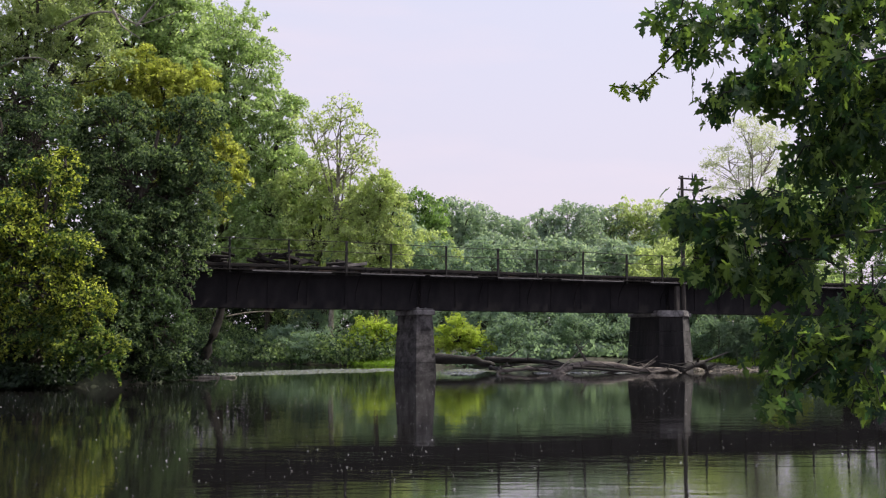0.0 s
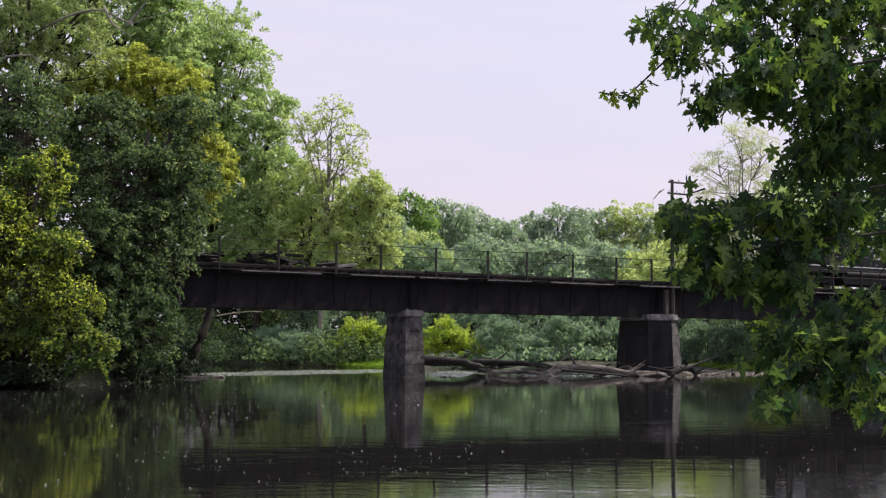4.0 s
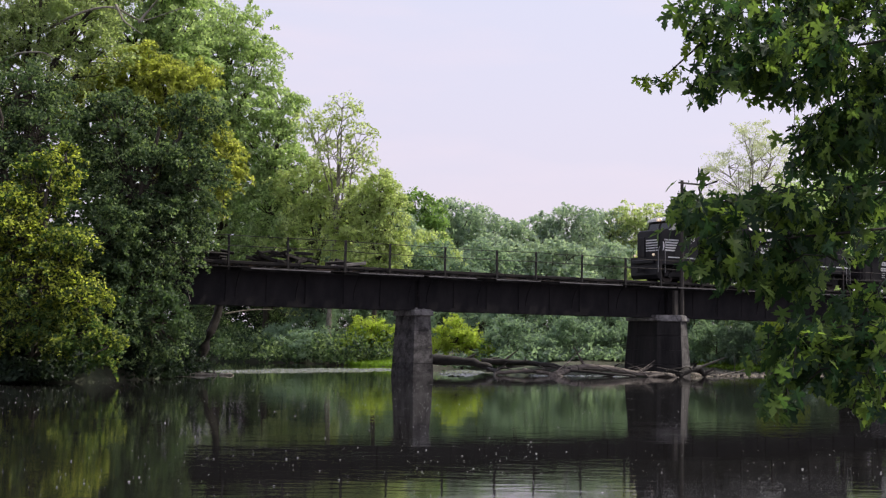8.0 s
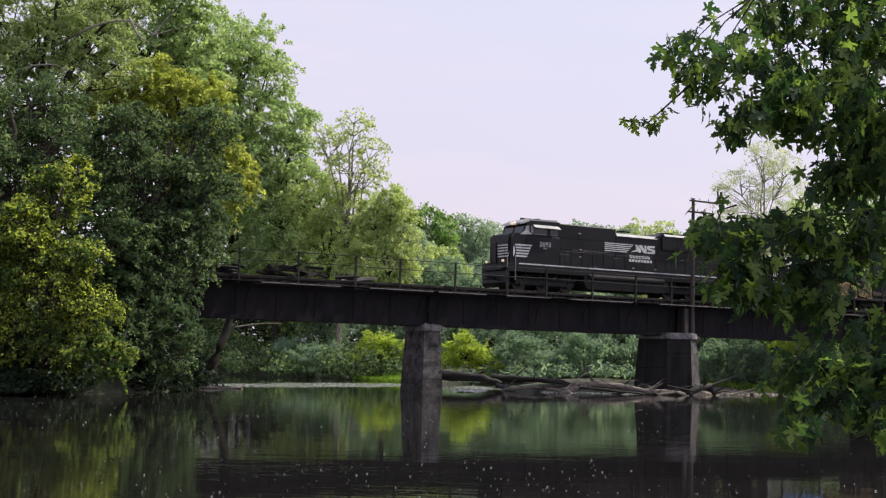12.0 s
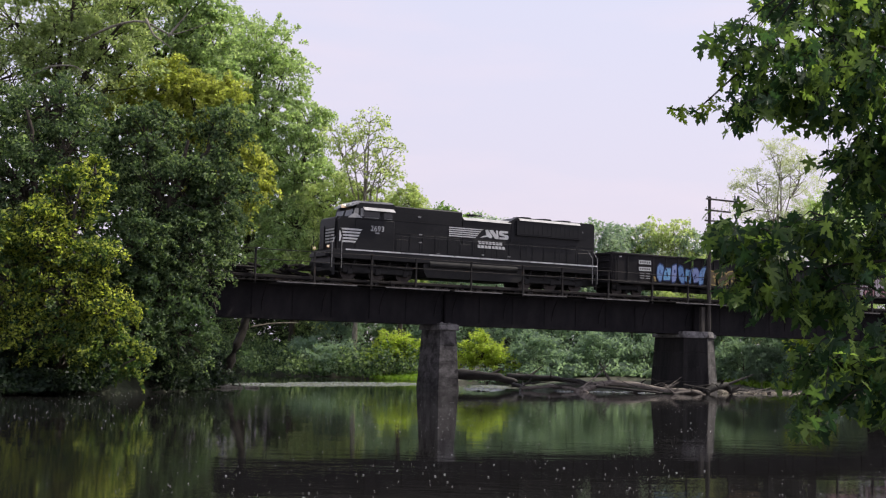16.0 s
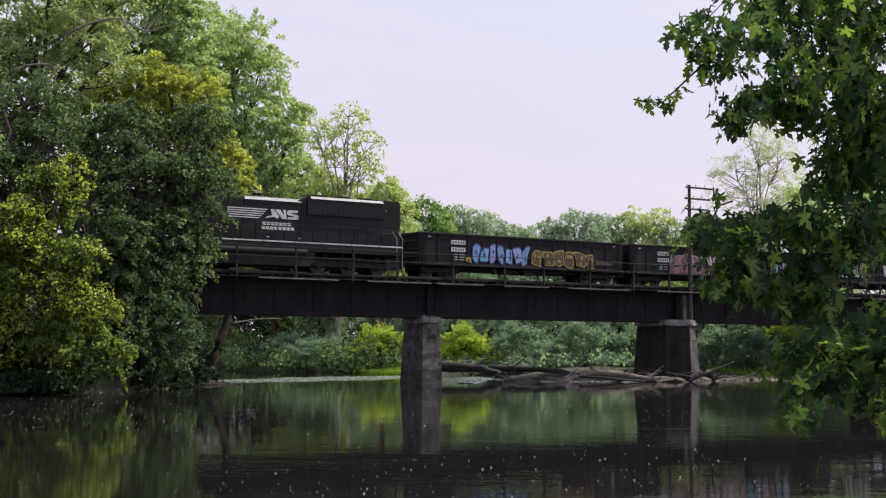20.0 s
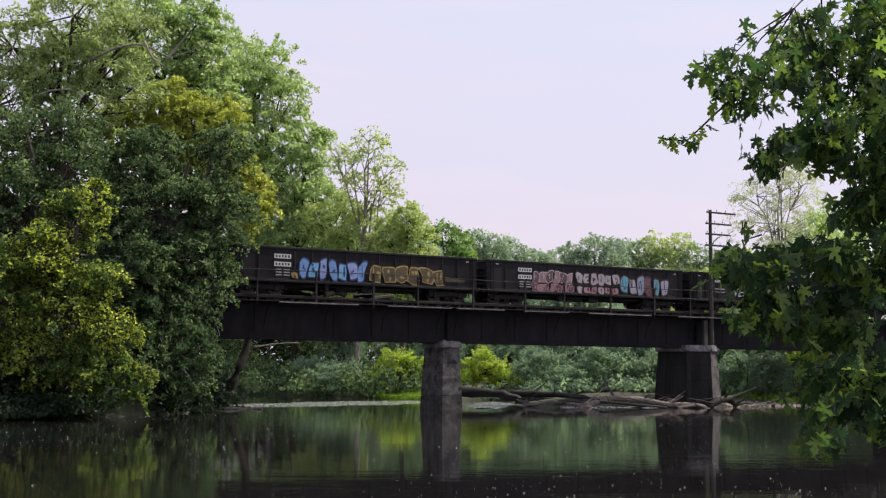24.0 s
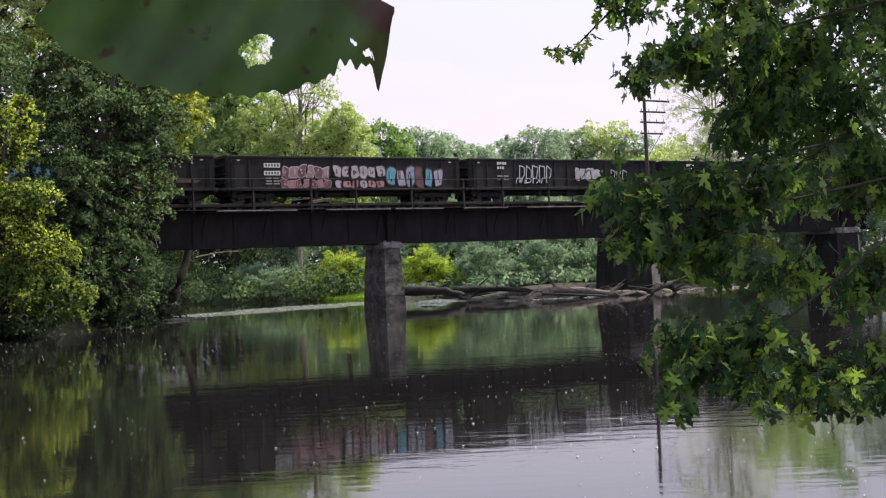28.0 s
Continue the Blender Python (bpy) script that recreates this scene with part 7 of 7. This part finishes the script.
    truck(t, -14.0, (0.0, 1.78), 0.46, 1.0, False)
    plate = spray("stencil_white", (0.5, 0.5, 0.5), (0.65, 0.65, 0.64))
    dark = spray("stencil_dark", (0.03, 0.03, 0.03), (0.06, 0.06, 0.06))
    if index in (0, 1):
        for z0, z1 in ((2.2, 2.46), (1.74, 2.0)):
            pl = flat("stencil_plate", [(-2.95, z0), (-2.95, z1), (-4.0, z1), (-4.0, z0)], 1.552, plate, t, "white stencil plate")
            for k in range(5):
                xx = -3.04 - k * 0.19
                part("stencil_bar", prism(bmesh.new(), [(xx, z0 + 0.06), (xx, z1 - 0.06), (xx - 0.11, z1 - 0.06), (xx - 0.11, z0 + 0.06)], 1.558, 1.562), dark, pl)
        for z in (1.52, 1.36, 1.2):
            for k in range(2):
                xx = -3.05 - 0.5 * k
                flat("stencil_bar", [(xx, z), (xx, z + 0.07), (xx - 0.38, z + 0.07), (xx - 0.38, z)], 1.552, M_SEAL, t)
    else:
        for z, n in ((2.5, 4), (2.2, 3)):
            for k in range(n):
                xx = -2.8 - 0.2 * k
                flat("stencil_bar", [(xx, z), (xx, z + 0.17), (xx - 0.14, z + 0.17), (xx - 0.14, z)], 1.552, plate, t, "white stencil bar")
        for z in (1.7, 1.5):
            for k in range(2):
                xx = -2.8 - 0.5 * k
                flat("stencil_bar", [(xx, z), (xx, z + 0.08), (xx - 0.4, z + 0.08), (xx - 0.4, z)], 1.552, M_SEAL, t)
    blue = [spray("spray_blue", (0.10, 0.22, 0.48), (0.22, 0.36, 0.6)), spray("spray_sky", (0.12, 0.32, 0.55), (0.26, 0.46, 0.66)), spray("spray_violet_blue", (0.20, 0.25, 0.5), (0.3, 0.36, 0.58))]
    navy = spray("spray_navy", (0.02, 0.04, 0.12), (0.05, 0.08, 0.2))
    ochre = [spray("spray_ochre", (0.08, 0.06, 0.03), (0.13, 0.095, 0.05)), spray("spray_brown", (0.06, 0.045, 0.03), (0.10, 0.075, 0.045))]
    gold = spray("spray_gold", (0.27, 0.20, 0.06), (0.40, 0.30, 0.11))
    pink = [spray("spray_pink", (0.32, 0.17, 0.19), (0.45, 0.28, 0.3)), spray("spray_rose", (0.24, 0.13, 0.14), (0.34, 0.2, 0.21))]
    rose = [spray("spray_dusk", (0.10, 0.05, 0.06), (0.17, 0.09, 0.1)), pink[1]]
    wine = spray("spray_wine", (0.05, 0.02, 0.025), (0.09, 0.04, 0.045))
    pale = [spray("spray_pale", (0.30, 0.27, 0.285), (0.44, 0.41, 0.425))]
    cyan = [spray("spray_cyan", (0.08, 0.27, 0.36), (0.15, 0.36, 0.45)), spray("spray_lilac", (0.26, 0.26, 0.34), (0.38, 0.38, 0.46)), spray("spray_grey_blue", (0.18, 0.23, 0.31), (0.29, 0.34, 0.42))]
    if index == 0:
        graffiti(t, -4.5, -8.95, 1.0, 2.28, 7, blue, navy, 1, "blue spray-painted swollen shape")
        graffiti(t, -4.0, -4.5, 1.0, 1.45, 1, [gold], ochre[0], 2, "orange sprayed patch")
        graffiti(t, -9.15, -14.4, 1.0, 2.12, 6, ochre, gold, 3, "ochre spray-painted shape with gold edge")
        flat("spray_arrow", [(-14.4, 1.3), (-14.4, 1.62), (-15.9, 1.42), (-15.7, 1.3)], 1.56, ochre[1], t)
    elif index == 1:
        graffiti(t, -4.05, -7.35, 1.5, 2.35, 6, rose, pale[0], 4, "pink spray-painted shape")
        graffiti(t, -4.0, -7.35, 0.95, 1.5, 7, rose, pink[0], 5, "dull pink sprayed shape")
        graffiti(t, -7.5, -11.15, 1.55, 2.4, 6, pale, wine, 6, "off-white sprayed shape")
        graffiti(t, -7.6, -11.05, 0.95, 1.5, 6, pale + pink, wine, 7, "off-white and pink sprayed shape")
        graffiti(t, -11.25, -15.4, 0.95, 2.35, 6, cyan + [rose[0]], wine, 8, "pale blue sprayed shape")
    elif index == 2:
        wh = spray("spray_thin_white", (0.40, 0.42, 0.44), (0.55, 0.56, 0.58))
        scribble(t, -4.5, -7.3, 1.3, 2.45, 5, wh, 9)
        scribble(t, -4.2, -7.0, 1.25, 1.6, 4, wh, 10)
        graffiti(t, -9.3, -11.6, 1.45, 2.3, 5, pale, wh, 11, "small white sprayed shape")
        scribble(t, -12.4, -14.0, 1.5, 2.2, 3, wh, 12)
    elif index == 3:
        scribble(t, -5.0, -8.0, 1.2, 2.2, 4, cyan[2], 13)
        graffiti(t, -9.0, -13.0, 1.0, 2.0, 5, [cyan[1], pale[0]], navy, 14, "faint pale blue sprayed shape")
    return t


LOCO = build_loco()
CARS = [build_car(i) for i in range(6)]
CAR_FRONT = [21.9 + 16.9 * i for i in range(6)]

# seconds and the station of the engine's front along the bridge
RUN = [(0.0, 84.4), (4.5, 69.0), (9.0, 53.6), (13.0, 39.95), (17.0, 26.3), (20.0, 16.15), (22.5, 7.8), (25.0, -0.6), (28.0, -10.7)]

# sway of the maple's branches: seconds, sideways, upwards
SWAY = {
    'tip': [(0.0, -0.016, 0.005), (0.5, -0.019, 0.009), (1.0, -0.003, -0.016), (1.5, -0.004, -0.023), (2.0, -0.003, 0.009), (2.5, -0.002, 0.015), (3.0, -0.015, 0.002), (3.5, -0.022, -0.006), (5.5, 0.002, -0.016), (6.0, 0.028, -0.034), (6.5, 0.050, -0.013), (7.0, 0.057, 0.016), (7.5, 0.067, 0.018), (8.0, 0.058, 0.049), (8.5, 0.022, 0.090), (9.0, -0.013, 0.082), (9.5, 0.002, 0.039), (10.0, 0.004, 0.023), (10.5, -0.016, -0.018), (11.0, -0.011, -0.050), (11.5, -0.027, -0.042), (12.0, -0.029, -0.043), (12.5, -0.023, -0.043), (14.5, 0.022, -0.052), (15.0, 0.039, -0.029), (15.5, 0.081, -0.057), (16.0, 0.087, -0.005), (16.5, 0.041, 0.038), (17.0, -0.029, 0.009), (17.5, -0.048, 0.002), (18.0, -0.042, 0.009), (18.5, -0.041, -0.002), (19.0, -0.024, -0.048), (19.5, 0.011, -0.064), (20.0, 0.045, -0.014), (20.5, 0.075, 0.019), (21.0, 0.079, 0.010), (21.5, 0.050, 0.012), (23.5, -0.010, 0.006), (24.0, 0.011, -0.006), (24.5, 0.050, -0.006), (25.0, 0.052, 0.003), (25.5, 0.039, -0.006), (26.0, 0.034, 0.006), (26.5, 0.017, 0.024), (27.0, 0.060, 0.029), (27.5, 0.083, 0.020), (28.0, 0.074, 0.055)],
    'up': [(0.0, -0.005, -0.006), (0.5, -0.001, -0.018), (1.0, -0.007, -0.010), (1.5, -0.014, 0.005), (2.0, -0.007, 0.004), (2.5, 0.001, 0.004), (3.0, -0.005, 0.005), (3.5, -0.015, 0.008), (5.5, 0.003, -0.024), (6.0, 0.022, -0.036), (6.5, 0.013, -0.021), (7.0, -0.016, 0.023), (7.5, -0.053, 0.070), (8.0, -0.056, 0.085), (8.5, -0.034, 0.057), (9.0, -0.008, 0.036), (9.5, 0.004, 0.032), (10.0, 0.002, 0.016), (10.5, 0.016, -0.019), (11.0, 0.016, -0.029), (11.5, 0.006, -0.021), (12.0, 0.007, -0.005), (12.5, -0.012, -0.003), (14.5, 0.026, -0.079), (15.0, 0.024, -0.053), (15.5, -0.005, -0.009), (16.0, -0.028, 0.042), (16.5, -0.009, 0.018), (17.0, 0.009, 0.015), (17.5, -0.003, 0.033), (18.0, -0.020, 0.045), (18.5, -0.009, 0.006), (19.0, 0.033, -0.053), (19.5, 0.049, -0.059), (20.0, 0.028, -0.021), (20.5, 0.045, 0.003), (21.0, 0.062, -0.006), (21.5, 0.043, -0.008), (23.5, 0.045, -0.025), (24.0, 0.021, -0.028), (24.5, -0.011, -0.004), (25.0, -0.010, -0.009), (25.5, -0.005, -0.027), (26.0, 0.010, -0.004), (26.5, -0.005, -0.010), (27.0, -0.024, -0.001), (27.5, -0.019, -0.006), (28.0, 0.031, -0.003)],
    'mid': [(0.0, -0.049, -0.003), (0.5, -0.054, -0.002), (1.0, -0.063, -0.004), (1.5, -0.058, -0.005), (2.0, -0.052, 0.000), (2.5, -0.043, 0.019), (3.0, -0.040, 0.013), (3.5, -0.035, 0.009), (5.5, -0.025, 0.000), (6.0, -0.040, -0.002), (6.5, -0.052, 0.010), (7.0, -0.045, 0.025), (7.5, -0.023, 0.047), (8.0, -0.020, 0.046), (8.5, -0.013, 0.047), (9.0, -0.007, 0.039), (9.5, -0.007, 0.027), (10.0, 0.009, -0.000), (10.5, 0.031, -0.006), (11.0, 0.046, -0.006), (11.5, 0.045, 0.019), (12.0, 0.018, 0.021), (12.5, -0.004, 0.024), (14.5, 0.002, -0.020), (15.0, -0.002, -0.016), (15.5, 0.009, -0.013), (16.0, 0.021, -0.006), (16.5, 0.016, -0.006), (17.0, 0.024, 0.032), (17.5, 0.033, 0.043), (18.0, 0.045, 0.039), (18.5, 0.031, 0.013), (19.0, 0.019, -0.023), (19.5, 0.015, -0.027), (20.0, 0.018, -0.029), (20.5, 0.022, -0.026), (21.0, 0.030, -0.028), (21.5, 0.061, -0.000)],
    'low': [(0.0, -0.029, -0.003), (0.5, -0.029, -0.002), (1.0, -0.021, -0.004), (1.5, -0.022, 0.001), (2.0, -0.003, -0.001), (2.5, 0.006, -0.001), (3.0, -0.002, 0.007), (3.5, -0.001, 0.012), (5.5, -0.000, 0.004), (6.0, -0.004, 0.009), (6.5, -0.017, 0.020), (7.0, -0.010, 0.017), (7.5, -0.010, 0.015), (8.0, -0.012, 0.021), (8.5, -0.002, 0.007), (9.0, -0.000, -0.001), (9.5, 0.004, -0.002), (10.0, 0.005, -0.006), (10.5, 0.006, -0.013), (11.0, 0.014, -0.013), (11.5, 0.012, -0.010), (12.0, 0.013, -0.003), (12.5, 0.010, -0.002), (14.5, 0.008, -0.001), (15.0, 0.003, 0.006), (15.5, -0.011, 0.020), (16.0, 0.002, 0.011), (16.5, 0.000, 0.014), (17.0, -0.002, 0.014), (17.5, 0.012, 0.019), (18.0, -0.001, 0.012), (18.5, 0.017, -0.007), (19.0, 0.011, -0.005), (19.5, 0.023, -0.006), (20.0, 0.015, -0.003), (20.5, 0.026, -0.005), (21.0, 0.017, 0.002), (21.5, -0.006, 0.027), (23.5, -0.025, 0.056), (24.0, -0.031, 0.054), (24.5, -0.044, 0.055), (25.0, -0.049, 0.012), (25.5, -0.090, 0.034), (26.0, -0.052, 0.000), (26.5, -0.062, -0.002), (27.0, -0.090, -0.014), (27.5, -0.090, -0.046), (28.0, -0.088, -0.085)],
}


# the twig beside the viewer: seconds, sideways, ahead, upwards
NEAR_SWING = [(0, 0.1, 0.0, 0.12), (26.0, 0.1, 0.0, 0.12), (26.4, 0.0, -0.019, 0.06), (26.7, -0.012, -0.0113, 0.016), (27.0, 0.002, -0.0057, -0.002), (27.2, 0.0034, -0.0031, 0.002), (27.4, 0.0135, -0.0007, 0.0075), (27.6, -0.003, 0.0004, 0.0152), (27.8, -0.0004, 0.0004, 0.0129), (27.9, -0.0, 0.0007, 0.0056), (28, -0.0001, 0.001, 0.0002)]


def station(t):
    return float(np.interp(t, [r[0] for r in RUN], [r[1] for r in RUN]))


def motions():
    for ob, off in [(LOCO, 0.0)] + list(zip(CARS, CAR_FRONT)):
        rows = []
        for t, s in RUN:
            v = on_bridge(s + off, TRACK, RAIL_Z)
            rows.append((t, pose(v.x, v.y, v.z, 0, 0, 211)))
        walk(ob, rows)
    for w, at, radius in WHEELS:
        rows = []
        for k in range(169):
            t = k / 6
            rows.append((t, pose(*at, 0, math.degrees((station(0) - station(t)) / radius) % 360, 0)))
        walk(w, rows)
    walk(FLUFF, [(0, pose(-4.1, 0, 0)), (14, pose(0, 0, 0)), (28, pose(4.1, 0, 0))])
    # the branches swing about their rest, the inner ones less
    extra = [(22.5, 0.004, -0.01), (24.0, -0.01, 0.008), (25.0, 0.012, -0.006), (26.5, -0.008, 0.01), (28.0, 0.006, -0.004)]
    for key, group in BRANCHES.items():
        src = SWAY["low" if key == "back" else key] if key != "near" else NEAR_SWING
        if key == "mid":
            src = src + extra
        gain = 0.35 if key == "back" else 1.0
        if key == "near":
            walk(group[0], [(t, pose(a, b, c)) for t, a, b, c in NEAR_SWING])
            continue
        for i, br in enumerate(group):
            g = gain * (1.0 if i == 0 else 0.75)
            walk(br, [(t, pose(g * a, 0, g * b)) for t, a, b in src])


motions()
